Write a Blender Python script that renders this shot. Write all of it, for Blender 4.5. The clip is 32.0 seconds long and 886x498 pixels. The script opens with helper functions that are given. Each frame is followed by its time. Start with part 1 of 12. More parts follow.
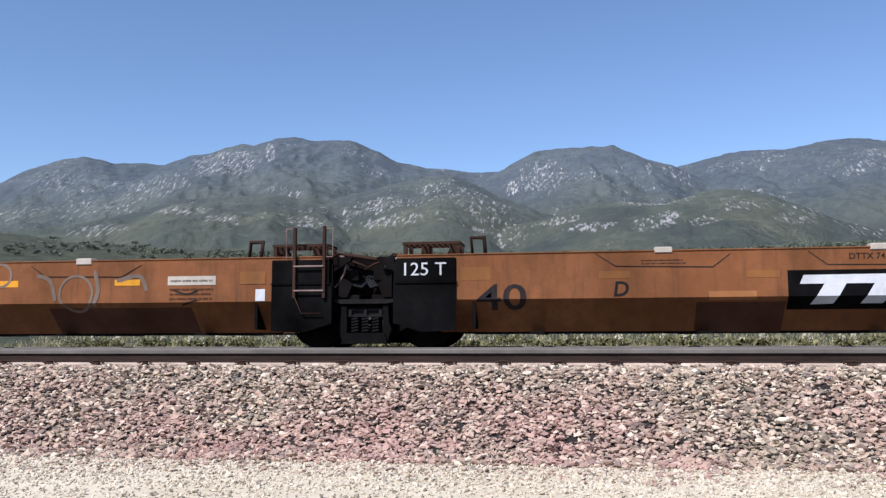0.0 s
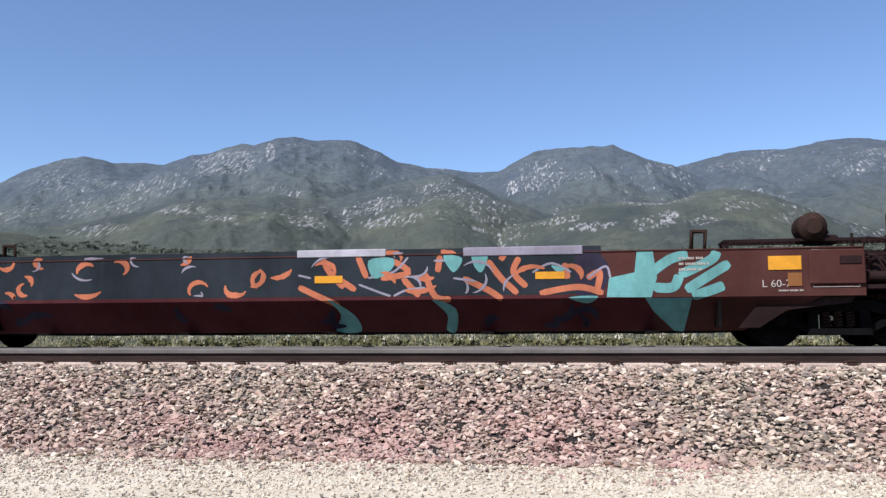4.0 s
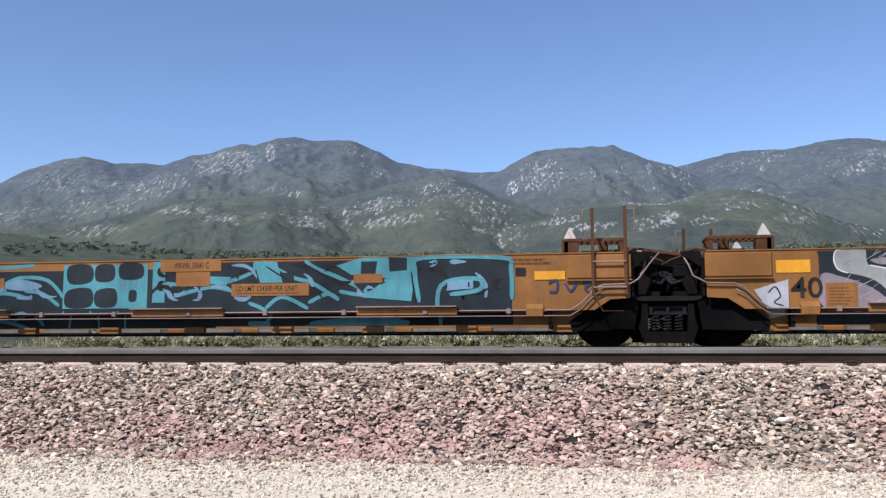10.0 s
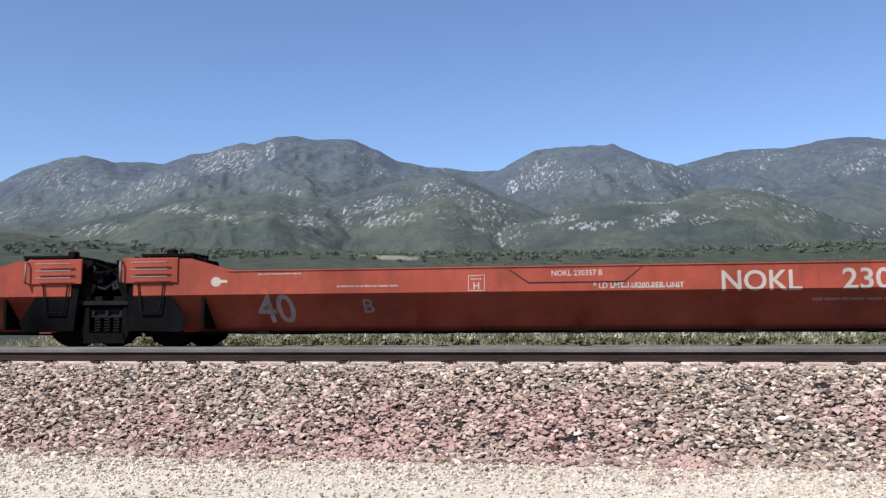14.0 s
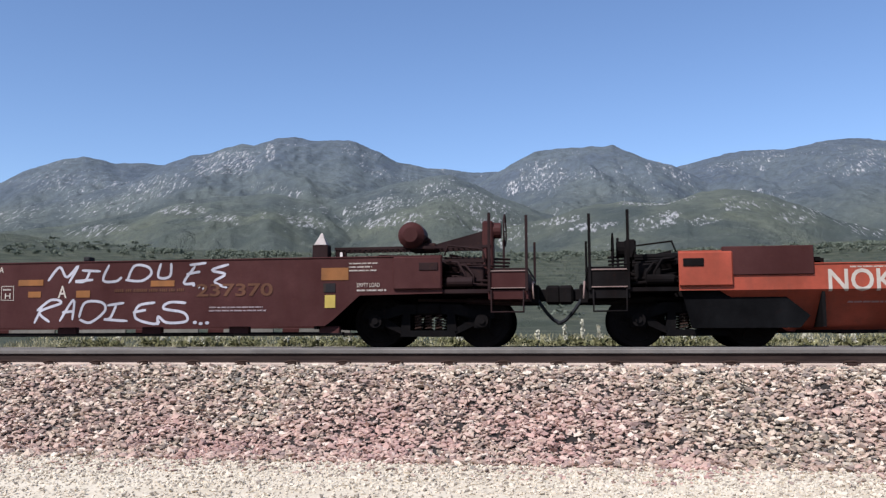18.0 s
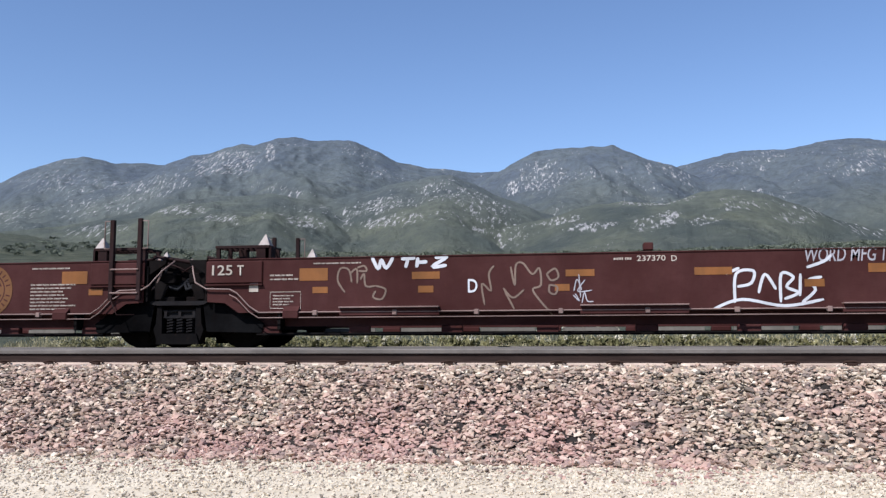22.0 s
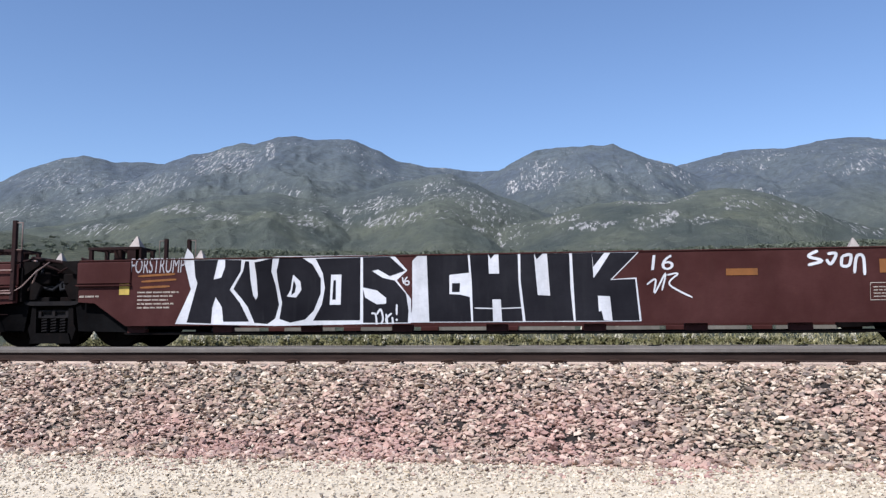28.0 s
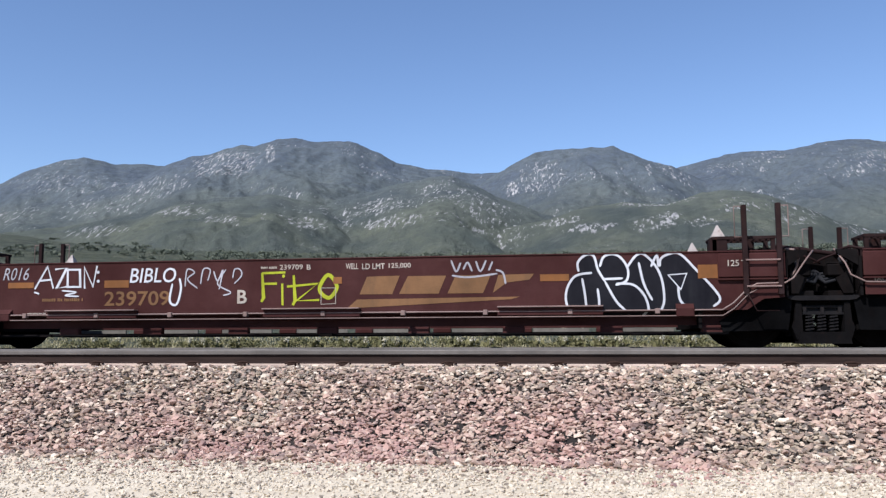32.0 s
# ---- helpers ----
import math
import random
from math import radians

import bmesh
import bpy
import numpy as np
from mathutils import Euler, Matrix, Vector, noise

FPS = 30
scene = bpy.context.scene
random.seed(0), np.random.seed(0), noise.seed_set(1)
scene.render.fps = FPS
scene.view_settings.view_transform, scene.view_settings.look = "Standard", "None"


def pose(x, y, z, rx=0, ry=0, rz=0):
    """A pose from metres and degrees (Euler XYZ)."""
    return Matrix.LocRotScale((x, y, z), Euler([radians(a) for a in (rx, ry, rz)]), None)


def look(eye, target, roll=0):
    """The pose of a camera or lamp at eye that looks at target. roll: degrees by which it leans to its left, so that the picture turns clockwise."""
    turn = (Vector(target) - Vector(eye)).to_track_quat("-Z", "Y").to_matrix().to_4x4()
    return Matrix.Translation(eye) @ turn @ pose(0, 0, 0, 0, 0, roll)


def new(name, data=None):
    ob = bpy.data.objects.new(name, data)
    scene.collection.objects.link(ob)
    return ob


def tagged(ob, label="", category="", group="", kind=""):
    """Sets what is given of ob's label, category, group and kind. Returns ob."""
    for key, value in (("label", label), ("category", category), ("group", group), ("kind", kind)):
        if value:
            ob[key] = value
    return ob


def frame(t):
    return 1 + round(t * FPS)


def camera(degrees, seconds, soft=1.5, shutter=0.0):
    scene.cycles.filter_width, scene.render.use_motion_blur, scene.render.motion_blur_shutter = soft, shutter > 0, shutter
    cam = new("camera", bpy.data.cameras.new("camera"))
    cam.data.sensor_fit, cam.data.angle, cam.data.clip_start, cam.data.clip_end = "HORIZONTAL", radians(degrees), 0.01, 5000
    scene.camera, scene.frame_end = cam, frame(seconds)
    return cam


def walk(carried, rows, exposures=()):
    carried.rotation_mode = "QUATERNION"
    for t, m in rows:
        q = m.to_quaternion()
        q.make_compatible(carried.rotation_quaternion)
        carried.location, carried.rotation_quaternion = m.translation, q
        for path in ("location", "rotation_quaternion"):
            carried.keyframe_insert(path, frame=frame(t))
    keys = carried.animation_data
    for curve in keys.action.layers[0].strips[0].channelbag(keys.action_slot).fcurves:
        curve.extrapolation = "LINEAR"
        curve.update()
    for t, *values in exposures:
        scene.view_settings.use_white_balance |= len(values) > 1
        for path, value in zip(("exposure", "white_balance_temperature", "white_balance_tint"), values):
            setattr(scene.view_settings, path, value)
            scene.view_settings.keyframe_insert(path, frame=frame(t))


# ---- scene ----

# ---------------------------------------------------------------- camera
EYE = Vector((0.0, 0.0, 1.5))


def aim(lift):
    """The camera's pose; lift: degrees of tilt added by the unsteady tripod."""
    yaw, tilt = radians(8.6615), radians(5.975 + lift)
    way = Vector((-math.sin(yaw) * math.cos(tilt), math.cos(yaw) * math.cos(tilt), math.sin(tilt)))
    return look(EYE, EYE + way * 10, -0.185)


cam = camera(55.195, 32.0, soft=1.35)
SWAY = [(0, 1), (2.5, 1), (3.2, -1), (3.5, -0.5), (5.5, 2), (6.5, 1), (7.5, -1), (8.5, -2), (9.2, -1.6), (10, 1), (11.5, 1), (12, -1),
        (14.5, -1), (16.5, 1), (20, 0.7), (20.5, -0.6), (21, -0.6), (21.5, 1), (23, 0.8), (23.5, 0), (24, 1), (25.5, 1), (27.5, -0.8), (30.5, -0.6), (31, 1), (32, 2.6)]
walk(cam, [(t, aim(0.0382 * d)) for t, d in SWAY], [(0, 0.42, 5850, 15), (32, 0.42, 5850, 15)])

# ---------------------------------------------------------------- light
SUN_TO = Vector((-0.34, -0.58, 0.74)).normalized()
world = bpy.data.worlds.new("sky")
scene.world = world
world.use_nodes = True
wn = world.node_tree.nodes
sky = wn.new("ShaderNodeTexSky")
sky.sky_type, sky.sun_disc = "NISHITA", False
sky.sun_elevation = math.asin(SUN_TO.z)
sky.sun_rotation = math.atan2(SUN_TO.x, SUN_TO.y)
sky.altitude, sky.air_density, sky.dust_density, sky.ozone_density = 900, 1.0, 0.6, 2.2
world.node_tree.links.new(sky.outputs[0], wn["Background"].inputs[0])
wn["Background"].inputs[1].default_value = 0.11
sun = new("sun", bpy.data.lights.new("sun", "SUN"))
sun.data.energy, sun.data.angle, sun.data.color = 5.0, radians(0.53), (1.0, 0.965, 0.91)
sun.matrix_world = look((0, 0, 60), Vector((0, 0, 60)) - SUN_TO)

# ---------------------------------------------------------------- materials


def tree_of(name):
    m = bpy.data.materials.new(name)
    m.use_nodes = True
    return m, m.node_tree.nodes, m.node_tree.links


def socket(nodes, links, node, key, value):
    if isinstance(value, bpy.types.NodeSocket):
        links.new(value, node.inputs[key])
    else:
        node.inputs[key].default_value = value


def mixed(nodes, links, fac, a, b):
    n = nodes.new("ShaderNodeMix")
    n.data_type = "RGBA"
    for key, v in ((0, fac), (6, a), (7, b)):
        if isinstance(v, tuple) and len(v) == 3:
            v = (*v, 1)
        socket(nodes, links, n, key, v)
    return n.outputs[2]


def grain(nodes, links, vec, scale, detail=4.0, rough=0.6, lo=0.4, hi=0.6):
    """Noise stretched to 0..1 between lo and hi."""
    n = nodes.new("ShaderNodeTexNoise")
    n.inputs["Scale"].default_value, n.inputs["Detail"].default_value, n.inputs["Roughness"].default_value = scale, detail, rough
    links.new(vec, n.inputs["Vector"])
    r = nodes.new("ShaderNodeMapRange")
    r.inputs[1].default_value, r.inputs[2].default_value = lo, hi
    links.new(n.outputs[0], r.inputs[0])
    return r.outputs[0]


def stretched(nodes, links, vec, s):
    n = nodes.new("ShaderNodeMapping")
    n.inputs["Scale"].default_value = s
    links.new(vec, n.inputs["Vector"])
    return n.outputs[0]


def times(nodes, links, a, b):
    n = nodes.new("ShaderNodeMath")
    n.operation = "MULTIPLY"
    socket(nodes, links, n, 0, a)
    socket(nodes, links, n, 1, b)
    return n.outputs[0]


def bumped(nodes, links, height, strength, dist, bsdf):
    n = nodes.new("ShaderNodeBump")
    n.inputs["Strength"].default_value, n.inputs["Distance"].default_value = strength, dist
    links.new(height, n.inputs["Height"])
    links.new(n.outputs[0], bsdf.inputs["Normal"])


def paint(name, col, rough=0.5, dirt=(0.06, 0.04, 0.03), dirt_amount=0.5, rust=(0.12, 0.045, 0.02), rust_amount=0.3, fade=0.25, metal=0.0, spec=0.2, soot=0.5):
    """Weathered paint on steel: faded blotches, vertical streaks of dirt, rust specks."""
    m, nodes, links = tree_of(name)
    b = nodes["Principled BSDF"]
    vec = nodes.new("ShaderNodeTexCoord").outputs["Object"]
    light = tuple(min(1, c * (1 + fade) + 0.03 * fade) for c in col)
    dark = tuple(c * (1 - fade) for c in col)
    c = mixed(nodes, links, grain(nodes, links, vec, 0.9, 5, 0.6, 0.3, 0.7), dark, light)
    streak = grain(nodes, links, stretched(nodes, links, vec, (7, 7, 0.7)), 1.0, 5, 0.65, 0.52, 0.78)
    c = mixed(nodes, links, times(nodes, links, streak, dirt_amount), c, dirt)
    speck = grain(nodes, links, vec, 9, 6, 0.7, 0.58, 0.72)
    c = mixed(nodes, links, times(nodes, links, speck, rust_amount), c, rust)
    film = grain(nodes, links, stretched(nodes, links, vec, (1.6, 1.6, 0.9)), 0.8, 7, 0.72, 0.42, 0.68)
    c = mixed(nodes, links, times(nodes, links, film, soot), c, tuple(0.35 * v + min(0.012, 0.25 * v) for v in col))
    fine = grain(nodes, links, stretched(nodes, links, vec, (3, 3, 14)), 4.0, 6, 0.7, 0.5, 0.72)
    c = mixed(nodes, links, times(nodes, links, fine, 0.28), c, tuple(0.45 * v + min(0.01, 0.2 * v) for v in col))
    links.new(c, b.inputs["Base Color"])
    b.inputs["Roughness"].default_value, b.inputs["Metallic"].default_value, b.inputs["Specular IOR Level"].default_value = rough, metal, spec
    bumped(nodes, links, grain(nodes, links, vec, 14, 4, 0.6, 0.2, 0.8), 0.12, 0.01, b)
    return m


ORANGE = paint("faded_orange_paint", (0.215, 0.087, 0.018), 0.55, dirt_amount=0.35, rust_amount=0.25)
TAN = paint("brown_orange_paint", (0.185, 0.068, 0.024), 0.6, dirt=(0.055, 0.032, 0.022), dirt_amount=0.6, rust_amount=0.45, spec=0.08, soot=0.6)
REDBROWN = paint("boxcar_red_paint", (0.046, 0.0142, 0.0118), 0.55, dirt=(0.045, 0.022, 0.017), dirt_amount=0.3, rust_amount=0.15, spec=0.06)
OXIDE = paint("oxide_brown_paint", (0.062, 0.021, 0.0155), 0.6, dirt_amount=0.35, rust_amount=0.25, spec=0.06)
RED = paint("orange_red_paint", (0.27, 0.047, 0.022), 0.5, dirt_amount=0.3, rust_amount=0.12)
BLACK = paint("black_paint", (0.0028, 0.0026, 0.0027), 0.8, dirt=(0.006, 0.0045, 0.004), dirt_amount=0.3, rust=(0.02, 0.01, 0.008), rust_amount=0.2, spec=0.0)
# grime on steel, darkened further to carry the shade under the cars
GRIME_SHADE = paint("grimy_shaded_steel", (0.0055, 0.0042, 0.0038), 0.75, dirt=(0.018, 0.011, 0.009), dirt_amount=0.4, rust=(0.03, 0.013, 0.009), rust_amount=0.25, spec=0.0)
TRUCK = paint("shaded_cast_steel_with_brake_dust", (0.0045, 0.0038, 0.0037), 0.8, dirt=(0.015, 0.011, 0.009), dirt_amount=0.35, rust=(0.04, 0.02, 0.014), rust_amount=0.25, spec=0.0)
# lighter copy of the truck steel, a painted highlight for beams and springs
TRUCK_LIT = paint("highlit_cast_steel", (0.009, 0.0078, 0.0078), 0.65, dirt=(0.035, 0.027, 0.022), dirt_amount=0.4, rust=(0.05, 0.025, 0.016), rust_amount=0.3, spec=0.06)
GEAR_ORANGE = paint("grimy_orange_steel", (0.085, 0.036, 0.016), 0.65, dirt=(0.025, 0.016, 0.012), dirt_amount=0.6, rust_amount=0.4, spec=0.06, soot=0.75)
GEAR_RED = paint("grimy_red_steel", (0.02, 0.0095, 0.0085), 0.65, dirt=(0.012, 0.009, 0.008), dirt_amount=0.5, rust_amount=0.2, spec=0.05, soot=0.6)
GEAR_BROWN = paint("grimy_brown_steel", (0.04, 0.019, 0.012), 0.65, dirt=(0.014, 0.01, 0.008), dirt_amount=0.6, rust_amount=0.3, spec=0.05, soot=0.7)
RUSTY = paint("rusted_steel", (0.03, 0.016, 0.011), 0.8, dirt_amount=0.5, rust_amount=0.6, spec=0.05)
# worn steel, paled to carry bright highlights on pipes, rungs and edges
PIPE = paint("worn_highlit_pipe", (0.21, 0.14, 0.115), 0.4, dirt_amount=0.45, rust_amount=0.3)
# pale grey that paints sunlight on the well's inner side
SUNLIT_SILL = paint("sunlit_grey_steel", (0.15, 0.135, 0.11), 0.8, dirt_amount=0.5, rust_amount=0.3)
RUBBER = paint("black_rubber", (0.014, 0.014, 0.015), 0.6, dirt_amount=0.2, rust_amount=0.05, spec=0.05)
WHITE = paint("white_paint", (0.56, 0.555, 0.555), 0.55, dirt=(0.3, 0.24, 0.2), dirt_amount=0.25, rust_amount=0.08, fade=0.1)
CREAM = paint("cream_paint", (0.42, 0.36, 0.29), 0.55, dirt=(0.2, 0.12, 0.08), dirt_amount=0.4, rust_amount=0.08, fade=0.1)
GUIDE_TIP = paint("worn_grey_paint", (0.36, 0.31, 0.27), 0.7, dirt=(0.06, 0.04, 0.03), dirt_amount=0.85, rust_amount=0.7)
INK = paint("dark_lettering_paint", (0.016, 0.014, 0.014), 0.6, dirt=(0.12, 0.055, 0.025), dirt_amount=0.4, rust_amount=0.15, spec=0.05)
YELLOW = paint("yellow_reflector", (0.62, 0.27, 0.015), 0.35, dirt_amount=0.2, rust_amount=0.05, fade=0.1)
AMBER = paint("faded_amber_reflector", (0.205, 0.078, 0.019), 0.4, dirt_amount=0.35, rust_amount=0.15)
GOLD = paint("gold_paint", (0.17, 0.082, 0.03), 0.55, dirt_amount=0.35, rust_amount=0.2)


def rail_material():
    m, nodes, links = tree_of("rusted_shaded_rail")
    b = nodes["Principled BSDF"]
    vec = nodes.new("ShaderNodeTexCoord").outputs["Object"]
    # rust brown, darkened for the shade under the rail head
    c = mixed(nodes, links, grain(nodes, links, stretched(nodes, links, vec, (0.5, 6, 6)), 3, 6, 0.7, 0.35, 0.65), (0.02, 0.013, 0.011), (0.038, 0.025, 0.02))
    links.new(c, b.inputs["Base Color"])
    b.inputs["Roughness"].default_value, b.inputs["Specular IOR Level"].default_value = 0.8, 0.05
    bumped(nodes, links, grain(nodes, links, vec, 60, 4, 0.6, 0.2, 0.8), 0.2, 0.003, b)
    return m


def stone_material(name, ramp, scale_var=0.3, pink=0.56):
    """Each loose stone has a colour of its own."""
    m, nodes, links = tree_of(name)
    b = nodes["Principled BSDF"]
    geo = nodes.new("ShaderNodeNewGeometry")
    r = nodes.new("ShaderNodeValToRGB")
    r.color_ramp.interpolation = "LINEAR"
    els = r.color_ramp.elements
    for i, (p, c) in enumerate(ramp):
        e = els[i] if i < 2 else els.new(p)
        e.position, e.color = p, (*c, 1)
    links.new(geo.outputs["Random Per Island"], r.inputs[0])
    vec = nodes.new("ShaderNodeTexCoord").outputs["Object"]
    blot = grain(nodes, links, vec, 0.8, 4, 0.6, 0.42, 0.62)
    split = nodes.new("ShaderNodeSeparateXYZ")
    links.new(vec, split.inputs[0])
    low = nodes.new("ShaderNodeMapRange")
    low.inputs[1].default_value, low.inputs[2].default_value, low.inputs[3].default_value, low.inputs[4].default_value = 7.4, 8.7, pink, 0.15 * pink
    links.new(split.outputs[1], low.inputs[0])
    c = mixed(nodes, links, times(nodes, links, blot, low.outputs[0]), r.outputs[0], (0.43, 0.215, 0.185))
    c = mixed(nodes, links, times(nodes, links, grain(nodes, links, vec, 45, 5, 0.7, 0.3, 0.8), scale_var), c, (0.2, 0.165, 0.15))
    links.new(c, b.inputs["Base Color"])
    b.inputs["Roughness"].default_value = 0.9
    bumped(nodes, links, grain(nodes, links, vec, 130, 3, 0.6, 0.2, 0.8), 0.3, 0.004, b)
    return m


RAIL = rail_material()
RAIL_SHINE = paint("worn_rail_head", (0.135, 0.118, 0.10), 0.55, dirt=(0.11, 0.085, 0.07), dirt_amount=0.4, rust_amount=0.15, spec=0.1)
# dusty, and lightened to paint the sun falling on the foot
RAIL_FOOT = paint("dusty_sunlit_rail_foot", (0.46, 0.35, 0.27), 0.8, dirt=(0.16, 0.11, 0.085), dirt_amount=0.4, rust_amount=0.2)
# near-black: stands in for the shadows in the gaps between stones
GAP_SHADE = paint("dark_shade_between_stones", (0.022, 0.017, 0.014), 0.95, dirt_amount=0.3, rust_amount=0.1)
BALLAST = stone_material("pink_and_grey_crushed_stone", [(0.0, (0.065, 0.052, 0.038)), (0.18, (0.38, 0.295, 0.195)), (0.38, (0.27, 0.18, 0.125)), (0.52, (0.16, 0.14, 0.108)), (0.66, (0.42, 0.28, 0.2)), (0.85, (0.48, 0.38, 0.265)), (1.0, (0.66, 0.56, 0.42))])
GRAVEL = stone_material("sandy_gravel", [(0.0, (0.14, 0.11, 0.075)), (0.15, (0.50, 0.42, 0.30)), (0.85, (0.60, 0.515, 0.38)), (1.0, (0.22, 0.17, 0.125))], pink=0.0)


def concrete_material():
    m, nodes, links = tree_of("weathered_concrete")
    b = nodes["Principled BSDF"]
    vec = nodes.new("ShaderNodeTexCoord").outputs["Object"]
    c = mixed(nodes, links, grain(nodes, links, vec, 3, 6, 0.7, 0.3, 0.7), (0.34, 0.29, 0.25), (0.56, 0.5, 0.43))
    links.new(c, b.inputs["Base Color"])
    b.inputs["Roughness"].default_value = 0.9
    return m


CONCRETE = concrete_material()


def land_material():
    """Sand near the track, dry grass on the fan, chaparral and granite on the mountains."""
    m, nodes, links = tree_of("sand_grass_chaparral_granite")
    b = nodes["Principled BSDF"]
    vec = nodes.new("ShaderNodeTexCoord").outputs["Object"]

    def attr(n):
        a = nodes.new("ShaderNodeAttribute")
        a.attribute_name = n
        return a.outputs["Fac"]
    # green chaparral low down; higher up a bluish grey paints in the haze
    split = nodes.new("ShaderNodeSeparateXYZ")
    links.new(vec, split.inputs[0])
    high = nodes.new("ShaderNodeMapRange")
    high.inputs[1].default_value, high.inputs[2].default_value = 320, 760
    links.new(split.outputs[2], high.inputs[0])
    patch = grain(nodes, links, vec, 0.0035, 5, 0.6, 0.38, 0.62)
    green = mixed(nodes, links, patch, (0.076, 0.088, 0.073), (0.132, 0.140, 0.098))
    hazy_brush = mixed(nodes, links, patch, (0.103, 0.122, 0.146), (0.126, 0.146, 0.156))
    brush = mixed(nodes, links, high.outputs[0], green, hazy_brush)
    clump = grain(nodes, links, vec, 0.028, 7, 0.78, 0.4, 0.66)
    brush = mixed(nodes, links, times(nodes, links, clump, 0.62), brush, (0.042, 0.052, 0.052))
    lit = grain(nodes, links, vec, 0.017, 6, 0.75, 0.54, 0.74)
    brush = mixed(nodes, links, times(nodes, links, lit, 0.5), brush, (0.19, 0.195, 0.165))
    granite = mixed(nodes, links, grain(nodes, links, vec, 0.07, 6, 0.7, 0.35, 0.65), (0.19, 0.187, 0.185), (0.62, 0.59, 0.55))
    # broken rock: boulders and slabs show between the brush where the slope is bare, and here and there all over
    rock = attr("rock")
    boulder = nodes.new("ShaderNodeTexNoise")
    boulder.inputs["Scale"].default_value, boulder.inputs["Detail"].default_value, boulder.inputs["Roughness"].default_value = 0.05, 8, 0.74
    lean = nodes.new("ShaderNodeMapping")
    lean.inputs["Rotation"].default_value, lean.inputs["Scale"].default_value = (0, 0.5, 0), (1.9, 0.35, 0.65)
    links.new(vec, lean.inputs["Vector"])
    links.new(lean.outputs[0], boulder.inputs["Vector"])
    more = nodes.new("ShaderNodeMath")
    more.operation = "MULTIPLY_ADD"
    links.new(rock, more.inputs[0])
    more.inputs[1].default_value = 0.34
    links.new(boulder.outputs[0], more.inputs[2])
    edge = nodes.new("ShaderNodeMapRange")
    edge.inputs[1].default_value, edge.inputs[2].default_value = 0.652, 0.70
    links.new(more.outputs[0], edge.inputs[0])
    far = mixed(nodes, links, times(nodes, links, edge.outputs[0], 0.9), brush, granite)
    grass = mixed(nodes, links, grain(nodes, links, vec, 0.06, 6, 0.65, 0.4, 0.62), (0.066, 0.076, 0.048), (0.125, 0.126, 0.082))
    grass = mixed(nodes, links, grain(nodes, links, vec, 0.5, 6, 0.7, 0.5, 0.68), grass, (0.06, 0.068, 0.04))
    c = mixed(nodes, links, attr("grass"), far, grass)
    sand = mixed(nodes, links, grain(nodes, links, vec, 1.3, 6, 0.65, 0.35, 0.65), (0.46, 0.385, 0.27), (0.59, 0.51, 0.38))
    sand = mixed(nodes, links, times(nodes, links, grain(nodes, links, vec, 38, 6, 0.75, 0.52, 0.66), 0.75), sand, (0.2, 0.16, 0.125))
    c = mixed(nodes, links, attr("sand"), c, sand)
    links.new(c, b.inputs["Base Color"])
    b.inputs["Roughness"].default_value = 0.95
    b.inputs["Specular IOR Level"].default_value = 0.15
    keep = nodes.new("ShaderNodeMath")
    keep.operation = "SUBTRACT"
    keep.inputs[0].default_value = 1.0
    links.new(attr("sand"), keep.inputs[1])
    rough = times(nodes, links, grain(nodes, links, vec, 0.035, 8, 0.78, 0.2, 0.8), keep.outputs[0])
    bumped(nodes, links, rough, 0.8, 16.0, b)
    return m


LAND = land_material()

# ---------------------------------------------------------------- mesh tools


def part(name, bm, material, parent=None, label=""):
    """Links a bmesh as one mesh object, under its thing or part."""
    me = bpy.data.meshes.new(name)
    bm.normal_update()
    bm.to_mesh(me)
    bm.free()
    me.materials.append(material)
    ob = new(name, me)
    if parent is not None:
        ob.parent = parent
    if label:
        ob["label"] = label
    return ob


def block(bm, x0, x1, y0, y1, z0, z1, bevel=0.0):
    v = bmesh.ops.create_cube(bm, size=1)["verts"]
    bmesh.ops.transform(bm, verts=v, matrix=Matrix.Translation(((x0 + x1) / 2, (y0 + y1) / 2, (z0 + z1) / 2)) @ Matrix.Diagonal((x1 - x0, y1 - y0, z1 - z0, 1)))
    if bevel:
        edges = list({e for w in v for e in w.link_edges})
        bmesh.ops.bevel(bm, geom=edges, offset=bevel, segments=1, affect="EDGES")
    return bm


def prism(bm, pts, y0, y1):
    """A plate of outline pts (x, z) between two depths."""
    a = [bm.verts.new((x, y0, z)) for x, z in pts]
    b = [bm.verts.new((x, y1, z)) for x, z in pts]
    n = len(pts)
    bm.faces.new(a)
    bm.faces.new(b[::-1])
    for i in range(n):
        bm.faces.new((a[i], b[i], b[(i + 1) % n], a[(i + 1) % n]))
    bmesh.ops.recalc_face_normals(bm, faces=bm.faces[:])
    return bm


def rod(bm, p, q, r, n=8, r2=None):
    p, q = Vector(p), Vector(q)
    d = q - p
    m = Matrix.Translation((p + q) / 2) @ d.to_track_quat("Z", "Y").to_matrix().to_4x4()
    bmesh.ops.create_cone(bm, cap_ends=True, segments=n, radius1=r, radius2=r if r2 is None else r2, depth=d.length, matrix=m)
    return bm


